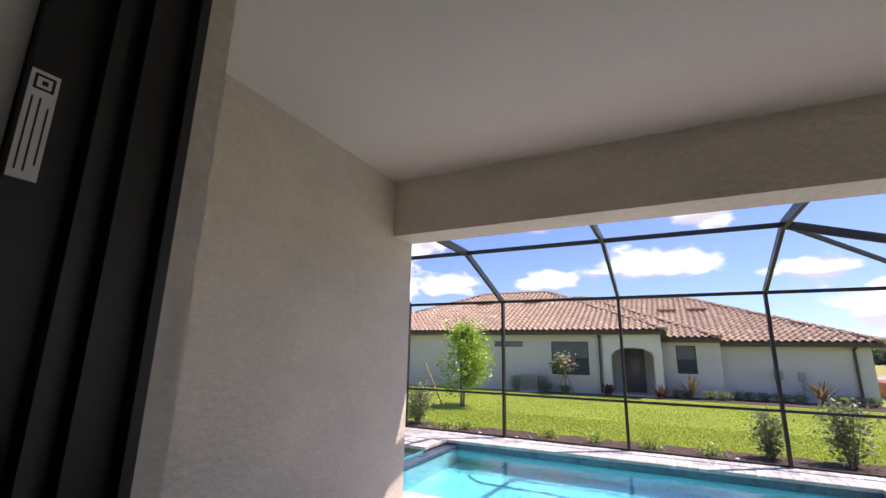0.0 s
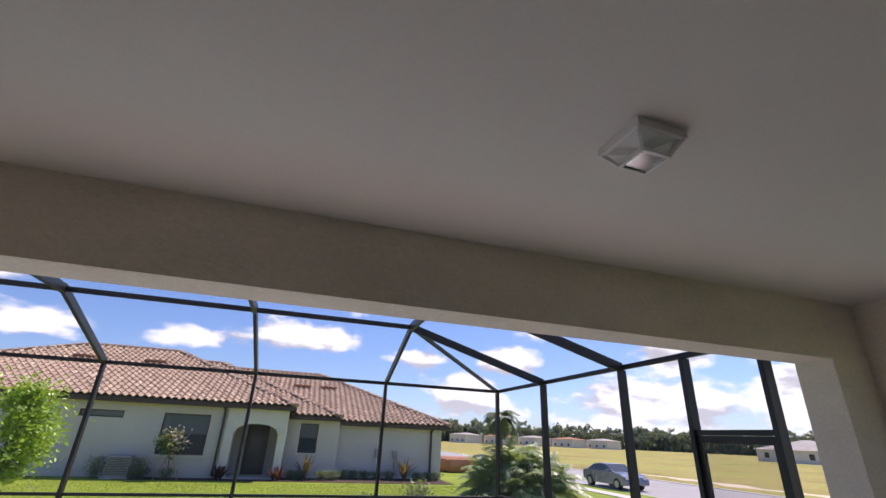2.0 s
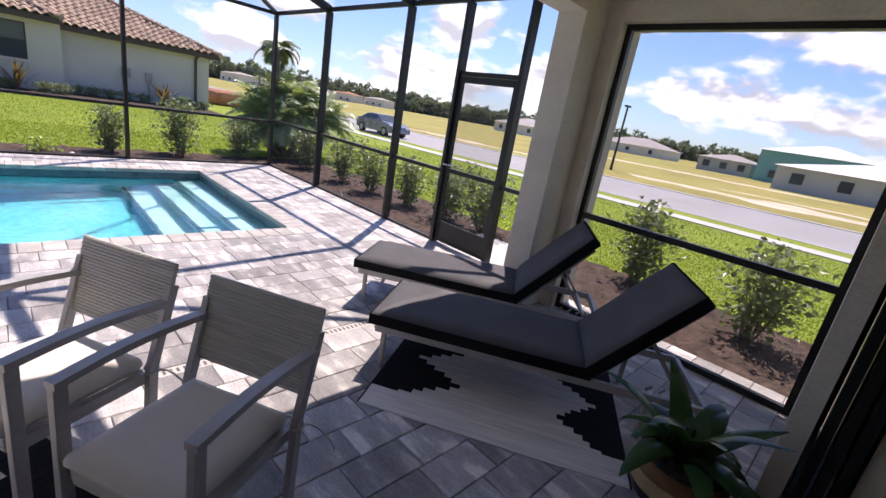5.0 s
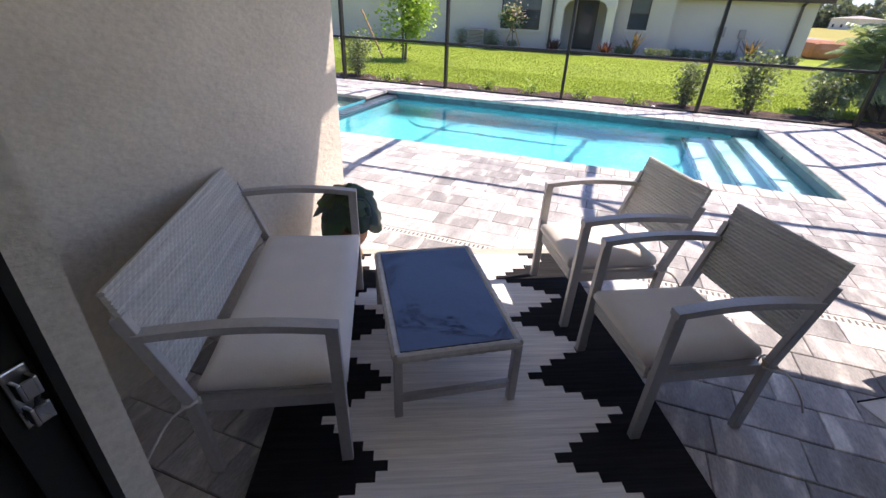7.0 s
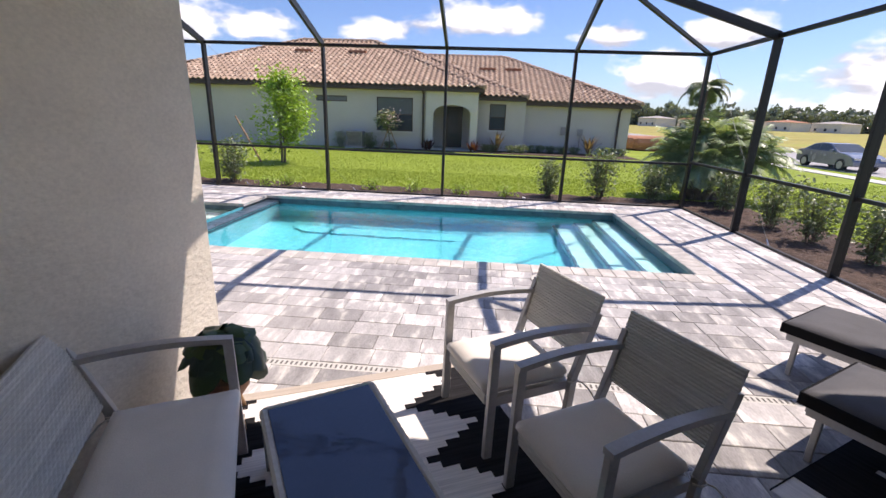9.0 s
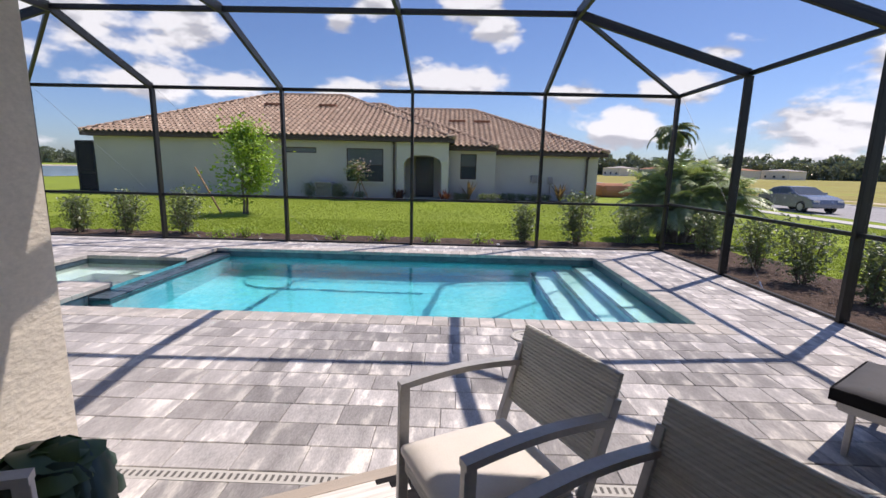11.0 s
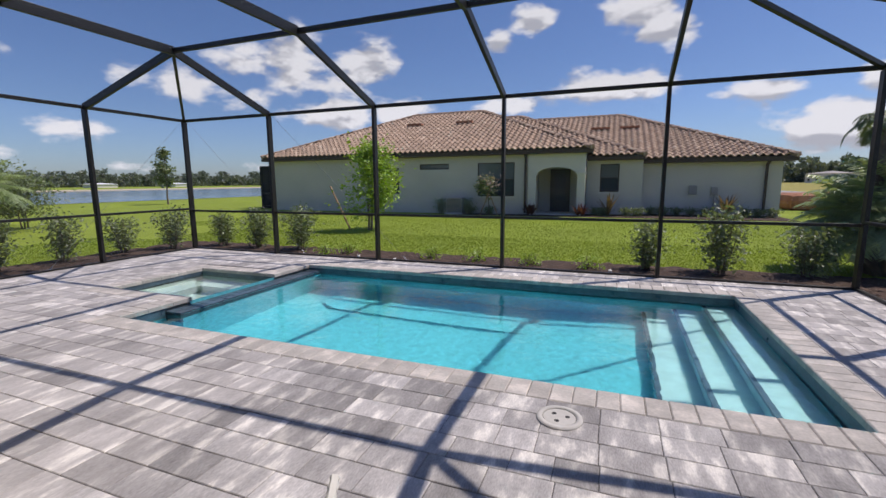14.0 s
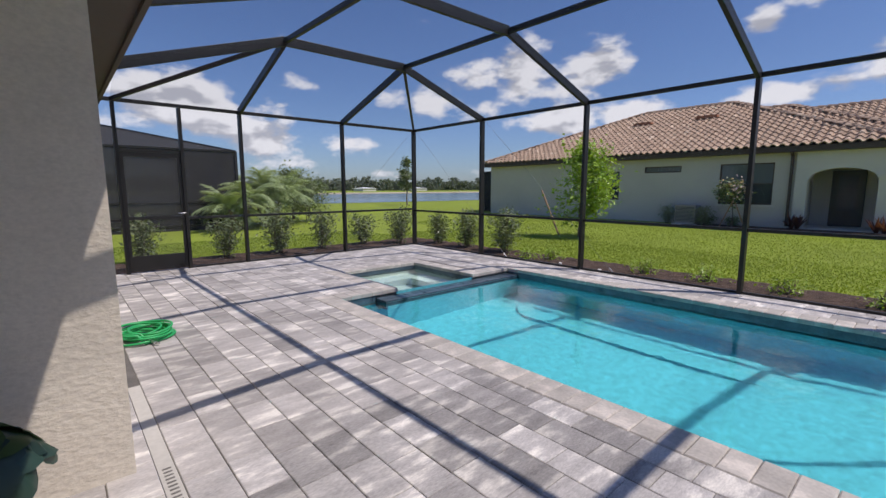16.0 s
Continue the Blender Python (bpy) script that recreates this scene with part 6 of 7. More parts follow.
def tree(name, label, x, y, h, spread, seed, material, count, leaf=0.11, trunks=1, crown_low=0.3, lean=0.0):
    """Tapered trunk, limbs, and a loose crown of many leaves in uneven clumps."""
    r = random.Random(seed)
    t = thing(name, label, "tree", pose(x, y, GROUND))
    bm = bmesh.new()
    tips = []
    for s in range(trunks):
        off = Vector((0.08 * s, 0.05 * s, 0))
        top = off + Vector((lean + r.uniform(-0.1, 0.1), r.uniform(-0.1, 0.1), h * 0.93))
        pts = [off.lerp(top, k / 6) + Vector((r.uniform(-0.03, 0.03), r.uniform(-0.03, 0.03), 0)) * (0 < k) for k in range(7)]
        tube(bm, pts, [h * 0.016 * (1 - 0.12 * k) for k in range(7)], 7)
        for k in range(14):
            u = r.uniform(crown_low, 0.98)
            base = off.lerp(top, u)
            a = r.uniform(0, math.tau)
            ln = spread * (1.1 - 0.75 * u) * r.uniform(0.55, 1.0)
            tip = base + Vector((ln * math.cos(a), ln * math.sin(a), ln * r.uniform(0.35, 0.9)))
            tube(bm, [base, base.lerp(tip, 0.5) + Vector((0, 0, -0.03)), tip], [h * 0.006, h * 0.004, h * 0.002], 5)
            tips += [(base.lerp(tip, f), 0.10 + 0.12 * spread * f) for f in (0.45, 0.7, 1.0)]
        tips.append((top, 0.16))
    part("trunk", bm, BARK, t)
    pts = []
    for k in range(count):
        c, sp = r.choice(tips)
        pts.append(c + Vector((r.gauss(0, sp), r.gauss(0, sp), r.gauss(0, sp * 0.8))))
    ob = new("crown", leaf_cloud(pts, leaf, 0.4, material, "crown", r))
    ob.parent = t
    return t


tree("young_tree", "slender young tree with bright lime-green leaves, staked on the lawn", -7.1, 14.8, 2.8, 1.25, 5, LEAF_TREE, 4600, 0.13, 2, 0.18)
st = thing("tree_stake", "thin leaning wooden stake beside the young tree", "stake")
part("stick", tube(bmesh.new(), [(-7.85, 14.8, GROUND), (-8.75, 15.0, 1.35)], [0.03, 0.03], 6), WOODLEG, st)
tree("lakeside_tree", "slim dark-green young tree near the lake", -32.5, 26.7, 4.5, 0.85, 8, LEAF_SHRUB, 1500, 0.25, 1, 0.35)


def palm_fronds(bm, base, count, length, rng, rise=(20, 80), droop=(60, 120), leaflet=0.35, stem=0.012):
    for k in range(count):
        yaw = rng.uniform(0, math.tau)
        el = radians(rng.uniform(*rise))
        dr = radians(rng.uniform(*droop))
        ln = length * rng.uniform(0.75, 1.1)
        p = Vector(base)
        d = Vector((math.cos(yaw), math.sin(yaw), 0))
        side = Vector((-d.y, d.x, 0))
        n = 15
        for j in range(n):
            dv = d * math.cos(el) + Vector((0, 0, math.sin(el)))
            q = p + dv * ln / n
            w = stem * (1 - j / n) + 0.003
            bm.faces.new([bm.verts.new(v) for v in (p + side * w, p - side * w, q - side * w * 0.8, q + side * w * 0.8)])
            if j > 2:
                for s in (-1, 1):
                    for half in (0.0, 0.33, 0.67):
                        o = p.lerp(q, half)
                        ll = leaflet * math.sin(math.pi * (0.15 + 0.8 * j / n)) * rng.uniform(0.8, 1.1)
                        tip = o + side * s * ll * 0.75 + dv * ll * 0.6 + Vector((0, 0, -ll * rng.uniform(0.1, 0.5)))
                        bm.faces.new([bm.verts.new(v) for v in (o, o + dv * 0.034, tip)])
            p = q
            el -= dr / n
    return bm


def clump_palm(name, label, x, y, seed, trunks, frond, count, rise=(20, 80), droop=(60, 120), material=None):
    r = random.Random(seed)
    t = thing(name, label, "palm", pose(x, y, GROUND))
    tb, fb = bmesh.new(), bmesh.new()
    for dx, dy, h in trunks:
        tube(tb, [(dx * 0.3, dy * 0.3, 0), (dx * 0.7, dy * 0.7, h * 0.5), (dx, dy, h)], [0.11, 0.085, 0.06], 9)
        palm_fronds(fb, (dx, dy, h), count, frond, r, rise, droop, leaflet=frond * 0.32)
    part("trunk", tb, BARK, t)
    part("fronds", fb, material or LEAF_PALM, t, "feathery green fronds")
    return t


clump_palm("palm", "low bushy palm with several trunks in the mulch bed", 5.15, 11.05, 3, [(-0.35, 0.2, 0.9), (0.0, 0.3, 1.3), (0.4, 0.0, 1.0), (0.2, -0.2, 0.6), (-0.2, -0.2, 0.7), (0.6, 0.3, 1.15), (-0.5, -0.1, 0.5), (1.0, 0.1, 0.8)], 1.2, 46, (25, 88), (55, 130))
clump_palm("palm", "slim palm with a small windblown crown", 4.85, 11.2, 6, [(0.1, 0.1, 2.55)], 0.72, 20, (0, 75), (90, 160), LEAF_SHRUB)
clump_palm("palm", "dense bushy palm by the lake side lawn", -19.0, 9.0, 14, [(-0.6, 0.2, 0.9), (0.3, 0.6, 1.3), (0.7, -0.6, 0.8), (0.0, 0.0, 1.5)], 1.9, 24)
clump_palm("palm", "dense bushy palm by the lake side lawn", -17.4, 7.4, 15, [(-0.4, 0.2, 0.7), (0.3, 0.3, 1.2), (0.5, -0.5, 0.8)], 1.5, 22)
tree("bushy_tree", "low rounded green bush among the lakeside palms", -19.8, 11.2, 1.7, 1.6, 28, LEAF_SHRUB, 3600, 0.11, 3, 0.1)
tree("far_tree", "rounded green tree beyond the screen", -22.0, 11.4, 2.5, 1.4, 18, LEAF_SHRUB, 3000, 0.15, 2, 0.2)


# planting in front of the neighbouring house
def rosette(name, label, x, y, h, n, material, seed, width=0.07):
    r = random.Random(seed)
    t = thing(name, label, "plant", pose(x, y, GROUND), "")
    bm = bmesh.new()
    for k in range(n):
        strap_leaf(bm, (0, 0, 0.03), r.uniform(0, math.tau), h * r.uniform(0.75, 1.1), width, radians(r.uniform(48, 85)), radians(r.uniform(10, 40)), 0.2, 5)
    part("leaves", bm, material, t)
    return t


rosette("croton", "tall orange and yellow leaved croton by the house wall", 0.55, 23.4, 1.05, 26, LEAF_GOLD, 1, 0.11)
rosette("croton", "tall orange and yellow leaved croton by the house wall", 5.4, 24.0, 1.15, 26, LEAF_GOLD, 2, 0.11)
for k, (x, y) in enumerate(((-3.05, 22.9), (-2.9, 23.0), (-0.55, 22.9), (-0.75, 22.95))):
    rosette("red_cordyline", "dark red leaved plant by the porch", x, y, 0.62, 18, LEAF_RED, 20 + k, 0.09)
hs = shrub("low_shrub", "low clipped green shrub along the house wall", 0.42, 0.5, 51, LEAF_SHRUB, 0.08, 420)
tagged(hs, group="low shrubs along the house wall")
for k, x in enumerate((0.0, 0.35, 1.3, 1.8, 2.4, 2.9, 3.5, 4.1, 4.7, 6.1, 6.6, 7.1, -6.0, -5.0)):
    m = pose(x, (22.9 if x < 0 else 23.5 if x < 2 else 24.2), GROUND, 0, 0, 40 * k)
    if k == 0:
        hs.matrix_basis = m
    else:
        copy_thing(hs, m)
big = shrub("grey_shrub", "grey-green rounded shrub beside the house", 0.85, 0.8, 54, leaf_mat("silvery_leaves", (0.24, 0.27, 0.18)), 0.08, 700)
big.matrix_basis = pose(-7.55, 22.8, GROUND)
copy_thing(big, pose(-6.0, 22.6, GROUND, 0, 0, 60))
fl = tree("flowering_shrub", "small standard shrub with pale pink blossom on crossed stakes", -4.9, 22.5, 1.75, 0.7, 57, LEAF_SHRUB, 1500, 0.14, 1, 0.62)
rr = random.Random(5)
ob = new("blossom", leaf_cloud([Vector((rr.gauss(0, 0.24), rr.gauss(0, 0.24), 1.55 + rr.gauss(0, 0.2))) for k in range(260)], 0.14, 0.3, FLOWER, "blossom", rr))
ob.parent = fl
for s in (-1, 1):
    part("stake", tube(bmesh.new(), [(s * 0.45, 0, 0), (s * 0.05, 0, 1.0)], 0.025, 6), WOODLEG, fl)
ac = thing("air_conditioner", "grey outdoor air-conditioning unit beside the house wall", "air conditioner", pose(-6.75, 22.95, GROUND))
part("case", boxes((-0.42, 0.42, -0.32, 0.32, 0.05, 0.85), bevel=0.03), ROOF_GREY, ac)
part("grille", boxes(*[(-0.38, 0.38, -0.326, -0.321, 0.14 + 0.06 * k, 0.165 + 0.06 * k) for k in range(11)]), BLACK, ac)
part("base", boxes((-0.5, 0.5, -0.4, 0.4, 0.0, 0.05)), CONCRETE, ac)
structure("house_bed", boxes((-6.8, 7.6, 22.5, 25.0, GROUND - 0.05, GROUND + 0.02)), MULCH, "mulch bed along the house wall", "mulch bed")


# ---- distance ----
def far_trees(name, label, rows, seed, h0, h1):
    """A belt of pines, each a trunk with ragged clumps of foliage."""
    r = random.Random(seed)
    vs, fs = [], []

    def clump(c, s):
        for k in range(15):
            d = Vector((r.gauss(0, 1), r.gauss(0, 1), r.gauss(0, 0.7))) * s * 0.5
            q = Euler((r.uniform(0, 6), r.uniform(0, 6), r.uniform(0, 6))).to_matrix()
            n = len(vs)
            for a in (Vector((-1, -0.8, 0)), Vector((1, -0.6, 0.2)), Vector((0.2, 1, 0))):
                vs.append(tuple(c + d + q @ a * s * 0.5))
            fs.append((n, n + 1, n + 2))

    for (ax, ay), (bx, by), n, depth in rows:
        for k in range(n):
            u = r.random()
            x, y = ax + (bx - ax) * u + r.uniform(-depth, depth), ay + (by - ay) * u + r.uniform(-depth, depth)
            tall = r.random() < 0.15
            h = r.uniform(h0, h1) * (1.35 if tall else 1)
            for j in range(5 if tall else 7):
                zf = r.uniform(0.62, 1.0) if tall else r.uniform(0.05, 1.0)
                clump(Vector((x + r.gauss(0, h * 0.16), y + r.gauss(0, h * 0.16), GROUND + h * zf)), h * (0.14 if tall else 0.2))
            n0 = len(vs)
            vs.extend([(x - 0.2, y, GROUND), (x + 0.2, y, GROUND), (x, y, GROUND + h)])
            fs.append((n0, n0 + 1, n0 + 2))
    ob = new(name, from_lists(name, vs, fs, LEAF_HAZED))
    return tagged(ob, label, "woods", "", "stuff")


far_trees("far_woods", "dark belt of pines beyond the field", [((40, 330), (200, 300), 300, 14), ((200, 300), (360, 140), 620, 14), ((360, 140), (410, -80), 420, 14)], 3, 7, 11)
far_trees("far_woods", "dark belt of trees beyond the lake", [((-360, 0), (-260, 330), 640, 14), ((-260, 330), (40, 345), 300, 14)], 4, 5, 8)
structure("lake_bank", boxes((-132, -118, -80, 420, GROUND - 0.2, GROUND + 0.25)), SANDY, "pale far bank of the lake", "bank")
lake_b = bmesh.new()
quad(lake_b, (-118, -80, GROUND + 0.03), (-50, -80, GROUND + 0.03), (-40, 60, GROUND + 0.03), (-48, 260, GROUND + 0.03))
quad(lake_b, (-118, -80, GROUND + 0.03), (-48, 260, GROUND + 0.03), (-80, 300, GROUND + 0.03), (-118, 300, GROUND + 0.03))
structure("lake", lake_b, LAKE, "calm blue-grey lake", "water")


def far_house(x, y, w, d, h, roof_h, deg, wall, roof, label, windows=2, upper=None):
    t = thing("far_house", label, "house", pose(x, y, GROUND, 0, 0, deg))
    part("wall", boxes((-w / 2, w / 2, -d / 2, d / 2, 0, h)), wall, t)
    e, r = 0.5, min(w, d) / 2
    bm = bmesh.new()
    b = [(-w / 2 - e, -d / 2 - e, h), (w / 2 + e, -d / 2 - e, h), (w / 2 + e, d / 2 + e, h), (-w / 2 - e, d / 2 + e, h)]
    tp = [(-w / 2 + r, 0, h + roof_h), (w / 2 - r, 0, h + roof_h)] if w >= d else [(0, -d / 2 + r, h + roof_h), (0, d / 2 - r, h + roof_h)]
    v = [bm.verts.new(p) for p in b + tp]
    order = ((0, 1, 5, 4), (1, 2, 5), (2, 3, 4, 5), (3, 0, 4)) if w >= d else ((0, 1, 4), (1, 2, 5, 4), (2, 3, 5), (3, 0, 4, 5))
    for q in order:
        bm.faces.new([v[i] for i in q])
    bm.faces.new([v[3], v[2], v[1], v[0]])
    part("roof", bm, roof, t)
    for k in range(windows):
        yy = -d / 2 + d * (k + 0.5) / windows
        part("window", boxes((-w / 2 - 0.05, -w / 2 - 0.01, yy - 0.6, yy + 0.6, 0.9, 2.1)), WIN, t)
    if upper:
        part("upper_wall", boxes((-w * 0.05, w * 0.45, -d * 0.42, d * 0.3, h, h + upper)), TEAL, t, "teal sheathed upper storey")
    return t


far_house(71, 1.3, 16, 17, 2.7, 1.8, 0, BLOCK, ROOF_WHITE, "grey block house under construction with a white underlay roof", 4)
far_house(100, 9.5, 14, 16, 5.3, 2.1, 0, TEAL, ROOF_WHITE, "two-storey teal house under construction with a white underlay roof", 3)
far_house(104, 23.4, 14, 9, 2.6, 1.2, 0, BLOCK, ROOF_GREY, "unfinished single-storey block house", 3)
far_house(150, 62, 16, 22, 2.8, 2.6, 0, HOUSE_TRIM, ROOF_GREY, "distant single-storey house with a grey roof", 3)
far_house(118, 84, 14, 16, 2.8, 2.4, 0, HOUSE_TRIM, ROOF_GREY, "distant single-storey house with a grey roof", 3)
for k in range(5):
    far_house(96 + 19 * k, 262 - 6 * k, 13, 14, 4.4, 1.2, 20, HOUSE_TRIM, BRICK_RED if k % 2 else ROOF_GREY, "distant pale two-storey house", 3)
for k in range(4):
    far_house(-235 - 4 * k, 60 + 45 * k, 9, 11, 1.7, 0.7, 10, HOUSE_TRIM, ROOF_WHITE, "distant low white house across the lake", 2)
structure("clay_heap", boxes((9.5, 13.5, 30.0, 33.0, GROUND - 0.05, GROUND + 0.9), bevel=0.4), BRICK_RED, "low heap of red clay", "soil heap")


def neighbour_cage():
    c = thing("neighbour_cage", "dark screened pool enclosure of the next house", "screen enclosure")
    x0, x1, y0, y1, z1, zt = -31.0, -18.2, 0.2, 7.6, 2.9, 4.0
    for x in (x0, -26.7, -22.4, x1):
        part("post", boxes((x - 0.05, x + 0.05, y1 - 0.05, y1 + 0.05, GROUND, z1)), BRONZE, c)
    for y in (y0, 2.0, 3.8):
        part("post", boxes((x1 - 0.05, x1 + 0.05, y - 0.05, y + 0.05, GROUND, z1)), BRONZE, c)
    for z in (0.05, 0.9, z1):
        part("rail", boxes((x1 - 0.03, x1 + 0.03, y0, y1, z - 0.03, z + 0.03)), BRONZE, c)
        part("rail", boxes((x0, x1, y1 - 0.03, y1 + 0.03, z - 0.03, z + 0.03)), BRONZE, c)
    part("mesh", boxes((x1 - 0.002, x1 + 0.002, y0, y1, GROUND, z1)), SCREEN_FAR, c)
    part("mesh", boxes((x0, x1, y1 - 0.002, y1 + 0.002, GROUND, z1)), SCREEN_FAR, c)
    bm = bmesh.new()
    quad(bm, (x1, y0 - 6, z1 + 0.02), (x1, y1, z1), (x1 - 4, y1 - 4, zt), (x1 - 4, y0 - 6, zt))
    quad(bm, (x1, y1, z1), (x0, y1, z1), (x0, y1 - 4, zt), (x1 - 4, y1 - 4, zt))
    part("roof_mesh", bm, SCREEN_FAR, c)
    for a, b in (((x1, y1, z1), (x1 - 4, y1 - 4, zt)), ((x1, 2.0, z1), (x1 - 4, 1.0, zt))):
        part("rafter", bar(bmesh.new(), a, b, 0.06, 0.1), BRONZE, c)


neighbour_cage()
far_house(-26, -6, 14, 11, 2.9, 2.2, 0, HOUSE, ROOF_GREY, "next-door grey stucco house behind its screen enclosure", 3)


# grass blades on the lawn that is nearest the screen
def grass(name, regions, seed):
    r = random.Random(seed)
    vs, fs = [], []
    for x0, x1, y0, y1, n in regions:
        for k in range(n):
            x, y = r.uniform(x0, x1), r.uniform(y0, y1)
            h, a, w = r.uniform(0.015, 0.038), r.uniform(0, math.tau), r.uniform(0.006, 0.014)
            ln = r.uniform(0.0, 0.04)
            i = len(vs)
            vs += [(x - w * math.cos(a), y - w * math.sin(a), GROUND), (x + w * math.cos(a), y + w * math.sin(a), GROUND), (x + ln * math.sin(a), y + ln * math.cos(a), GROUND + h)]
            fs.append((i, i + 1, i + 2))
    ob = new(name, from_lists(name, vs, fs, BLADE))
    return tagged(ob, "mown bright green lawn grass blades", "grass", "", "stuff")


grass("lawn_grass", [(-12, 9, 10.5, 14, 60000), (-16, 9, 14, 22, 60000), (5.9, 9.5, -2, 10.5, 36000), (9.5, 14.4, -2, 16, 26000), (-14, -10.3, 0, 10.5, 36000)], 9)


# ---- paver deck ----
def paver_mesh(cache, lx, ly, material, name, gap=(0.004, 0.005), h=0.05, ch=0.004):
    key = (name, round(lx, 2), round(ly, 2))
    if key not in cache:
        a, b = lx / 2 - gap[0] / 2, ly / 2 - gap[1] / 2
        lo = [(-a, -b, -h), (a, -b, -h), (a, b, -h), (-a, b, -h)]
        mid = [(-a, -b, -ch), (a, -b, -ch), (a, b, -ch), (-a, b, -ch)]
        a, b = a - ch, b - ch
        top = [(-a, -b, 0), (a, -b, 0), (a, b, 0), (-a, b, 0)]
        fs = [(8, 9, 10, 11)]
        for k in range(4):
            j = (k + 1) % 4
            fs += [(k, j, 4 + j, 4 + k), (4 + k, 4 + j, 8 + j, 8 + k)]
        cache[key] = (lo + mid + top, fs, from_lists(name, lo + mid + top, fs, material))
    return cache[key]


DECK = thing("floor", "grey concrete paver deck and lanai floor in running bond", "floor", kind="structure")
DX0, DX1, DY0, DY1 = -8.34, 3.93, -0.20, 9.03
# sand bed under the pavers, with holes for pool and spa
bed = bmesh.new()
for r in ((DX0, DX1, DY0, PY0), (DX0, DX1, PY1, DY1), (PX1, DX1, PY0, PY1), (DX0, SX0, PY0, PY1), (SX0, SX1, PY0, SY0), (SX0, SX1, SY1, PY1)):
    box(bed, *r, -0.3, -0.009)
part("sand_bed", bed, SAND, DECK, "sandy joints")
CW = 0.24
holes = [(PX0 - 0.001, PX1 + CW, PY0 - CW, PY1 + CW), (SX0 - CW, PX0 - 0.0005, SY0 - CW, SY1 + CW)]
pool_l = (PX0 - CW, PX0, PY0 - CW, SY0 - CW)
pool_l2 = (PX0 - CW, PX0, SY1 + CW, PY1 + CW)
holes += [pool_l, pool_l2]
CHAN = (2.30, 2.38)     # drain channel


def clear_spans(x0, x1, y0, y1):
    """Parts of a row that are outside the holes."""
    spans = [(x0, x1)]
    for hx0, hx1, hy0, hy1 in holes:
        if hy0 < (y0 + y1) / 2 < hy1:
            nxt = []
            for a, b in spans:
                if hx1 <= a or hx0 >= b:
                    nxt.append((a, b))
                else:
                    if hx0 > a:
                        nxt.append((a, hx0))
                    if hx1 < b:
                        nxt.append((hx1, b))
            spans = nxt
    return spans


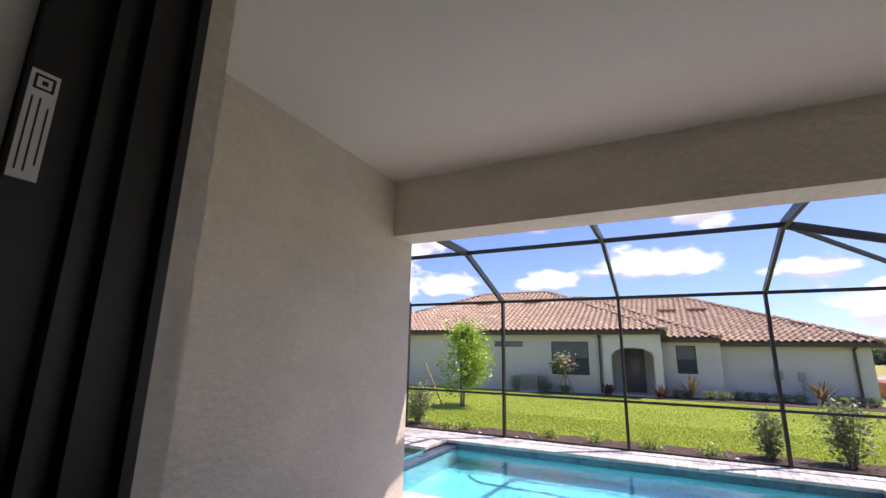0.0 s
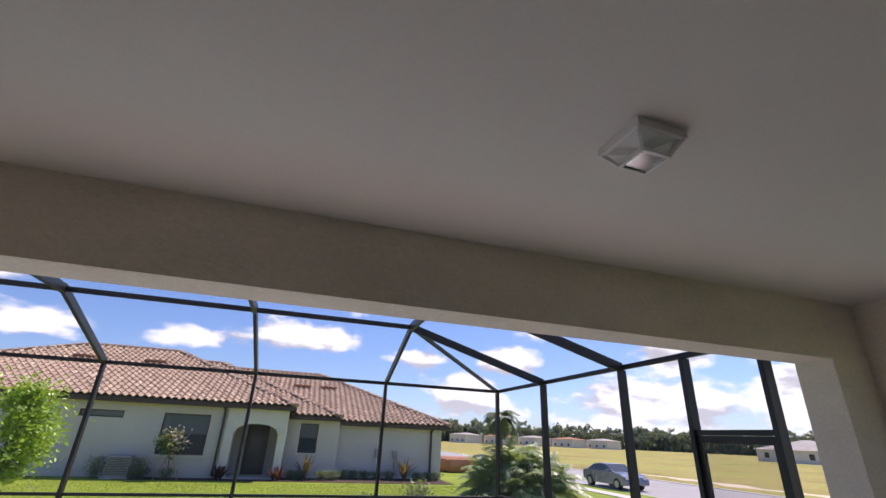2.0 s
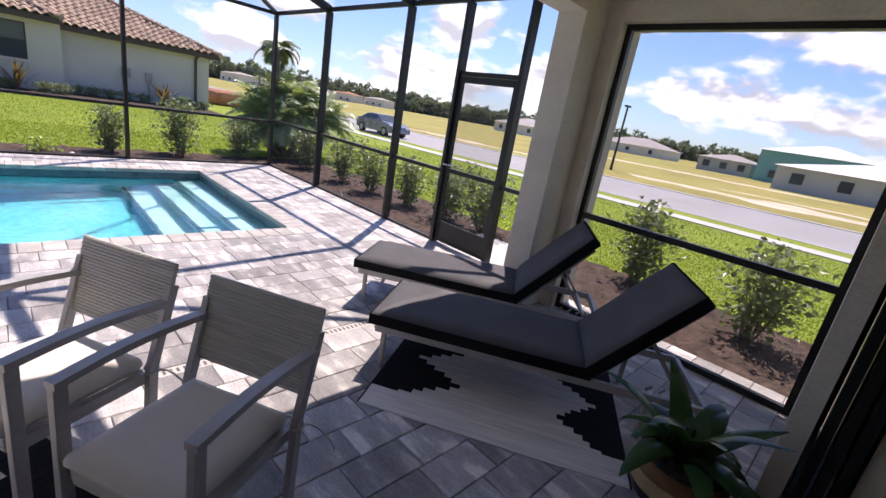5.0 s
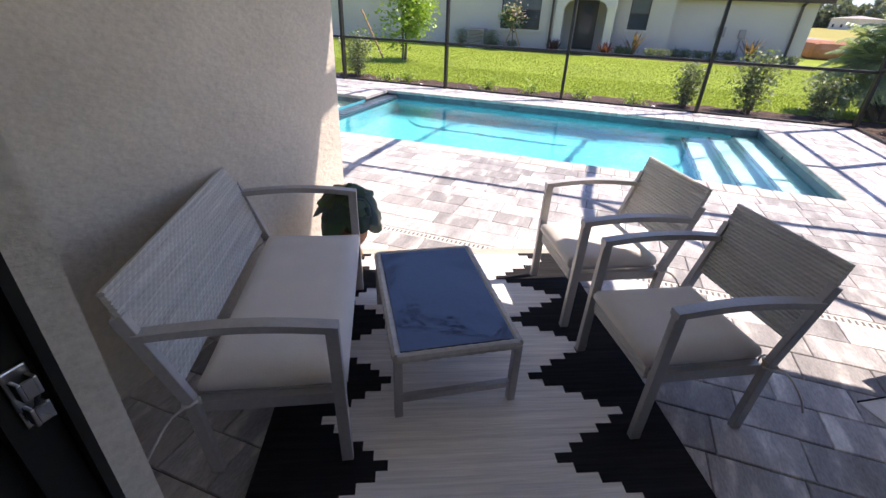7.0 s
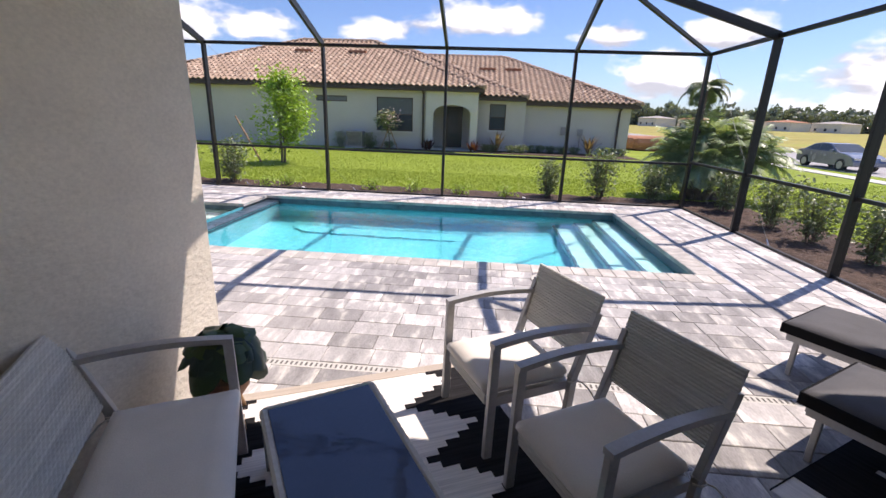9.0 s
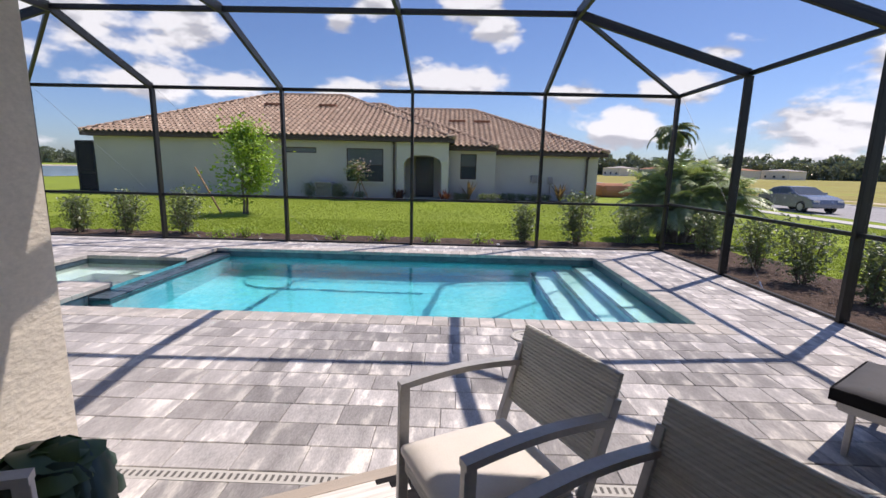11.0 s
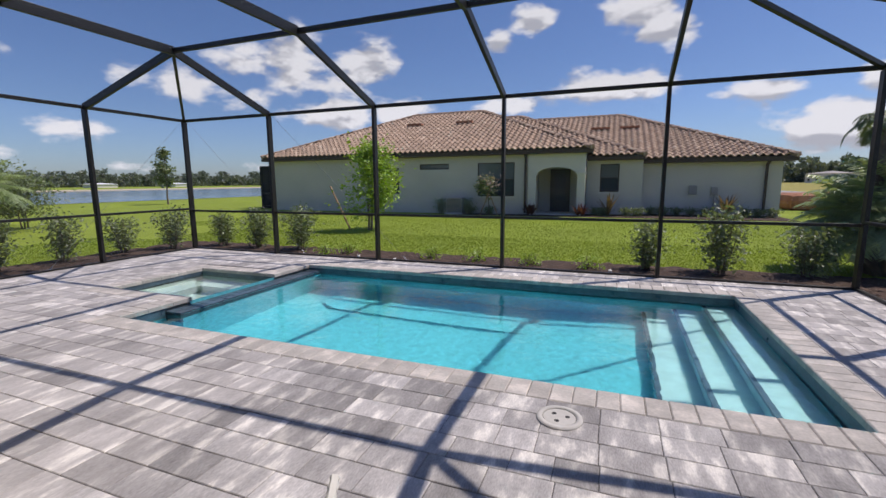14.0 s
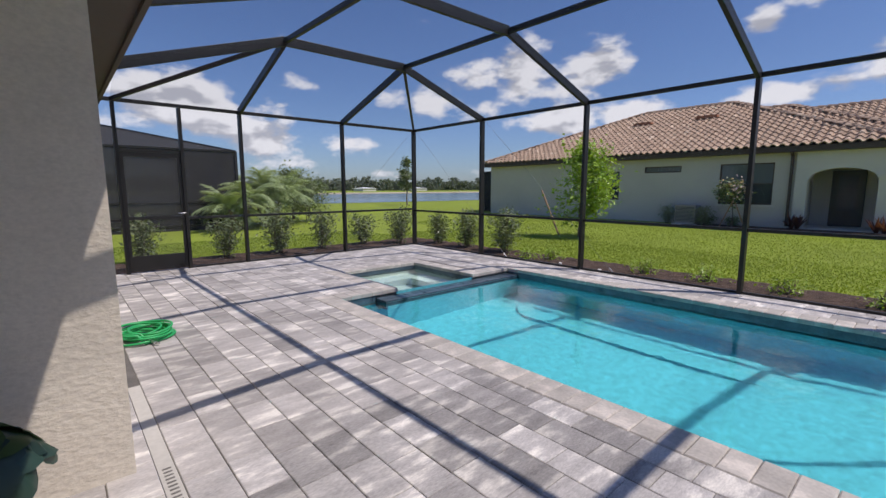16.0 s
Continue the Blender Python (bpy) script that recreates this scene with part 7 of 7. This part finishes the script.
cache = {}
near, vs, fs = 0, [], []
rnd = random.Random(7)
rows_y = []
edges = [DY0, CHAN[0], CHAN[1], PY0 - CW, PY1 + CW, DY1]
for e0, e1 in zip(edges, edges[1:]):
    if (e0, e1) == CHAN:
        continue
    n = max(1, round((e1 - e0) / 0.206))
    rows_y += [(e0 + (e1 - e0) * k / n, e0 + (e1 - e0) * (k + 1) / n) for k in range(n)]
for r, (y0, y1) in enumerate(rows_y):
    x = DX0 - rnd.uniform(0.0, 0.34)
    cuts = []
    while x < DX1:
        cuts.append(x)
        x += rnd.choice((0.338, 0.338, 0.30, 0.338, 0.226))
    cuts.append(x)
    for s0, s1 in clear_spans(DX0, DX1, y0, y1):
        inner = [s0] + [c for c in cuts if s0 + 0.07 < c < s1 - 0.07] + [s1]
        for a, b in zip(inner, inner[1:]):
            lv, lf, me = paver_mesh(cache, b - a, y1 - y0, PAVER, "paver")
            cx, cy, cz = (a + b) / 2, (y0 + y1) / 2, rnd.uniform(-0.0015, 0.0015)
            if near < 300 and -1.6 < cx < 2.6 and 0.3 < cy < 4.4:
                ob = new("paver", me)
                ob.parent = DECK
                ob.location = (cx, cy, cz)
                near += 1
            else:
                k = len(vs)
                vs += [(p[0] + cx, p[1] + cy, p[2] + cz) for p in lv]
                fs += [tuple(k + i for i in f) for f in lf]
rest = new("pavers_beyond", from_lists("pavers_beyond", vs, fs, PAVER_J))
rest.parent = DECK
rest["kind"] = "stuff"

# coping stones round pool and spa
COPE = thing("coping", "pale weathered paver coping round pool and spa", "coping", kind="structure")


def cope_run(ax, a0, a1, b0, b1):
    """Stones side by side from a0 to a1 along ax, across b0 to b1."""
    n = max(1, round((a1 - a0) / 0.152))
    w = (a1 - a0) / n
    for k in range(n):
        c = a0 + w * (k + 0.5)
        lx, ly = (w, b1 - b0) if ax == "x" else (b1 - b0, w)
        me = paver_mesh(cache, lx, ly, COPING, "coping_stone", (0.003, 0.003), h=0.055, ch=0.008)[2]
        ob = new("coping_stone", me)
        ob.parent = COPE
        o = (b0 + b1) / 2
        ob.location = (c, o, 0.004) if ax == "x" else (o, c, 0.004)


over = 0.025
cope_run("x", PX0 - CW, PX1 + CW, PY0 - CW, PY0 + over)
cope_run("x", PX0 - CW, PX1 + CW, PY1 - over, PY1 + CW)
cope_run("y", PY0 + over, PY1 - over, PX1 - over, PX1 + CW)
cope_run("y", PY0 + over, SY0 - CW, PX0 - CW, PX0 + over)
cope_run("x", SX0 - CW, PX0 + over, SY0 - CW, SY0 + over)
cope_run("x", SX0 - CW, PX0 + over, SY1 - over, SY1 + CW)
cope_run("y", SY1 + CW, PY1 - over, PX0 - CW, PX0 + over)
cope_run("y", SY0 + over, SY1 - over, SX0 - CW, SX0 + over)

# drain channel with slots along the edge of the lanai
DRAIN = thing("drain_channel", "pale slotted drain channel set in the pavers", "drain", kind="structure")
part("channel", boxes((DX0 + 5.3, 3.6, CHAN[0] + 0.002, CHAN[1] - 0.002, -0.10, -0.004)), CONCRETE, DRAIN)
# channel is uncut: thin dark strips on top stand for the shaded openings
part("slots", boxes(*[(LX + 0.05 + 0.034 * k, LX + 0.064 + 0.034 * k, CHAN[0] + 0.02, CHAN[1] - 0.02, -0.005, -0.003) for k in range(160)]), SAND, DRAIN, "row of narrow slots")
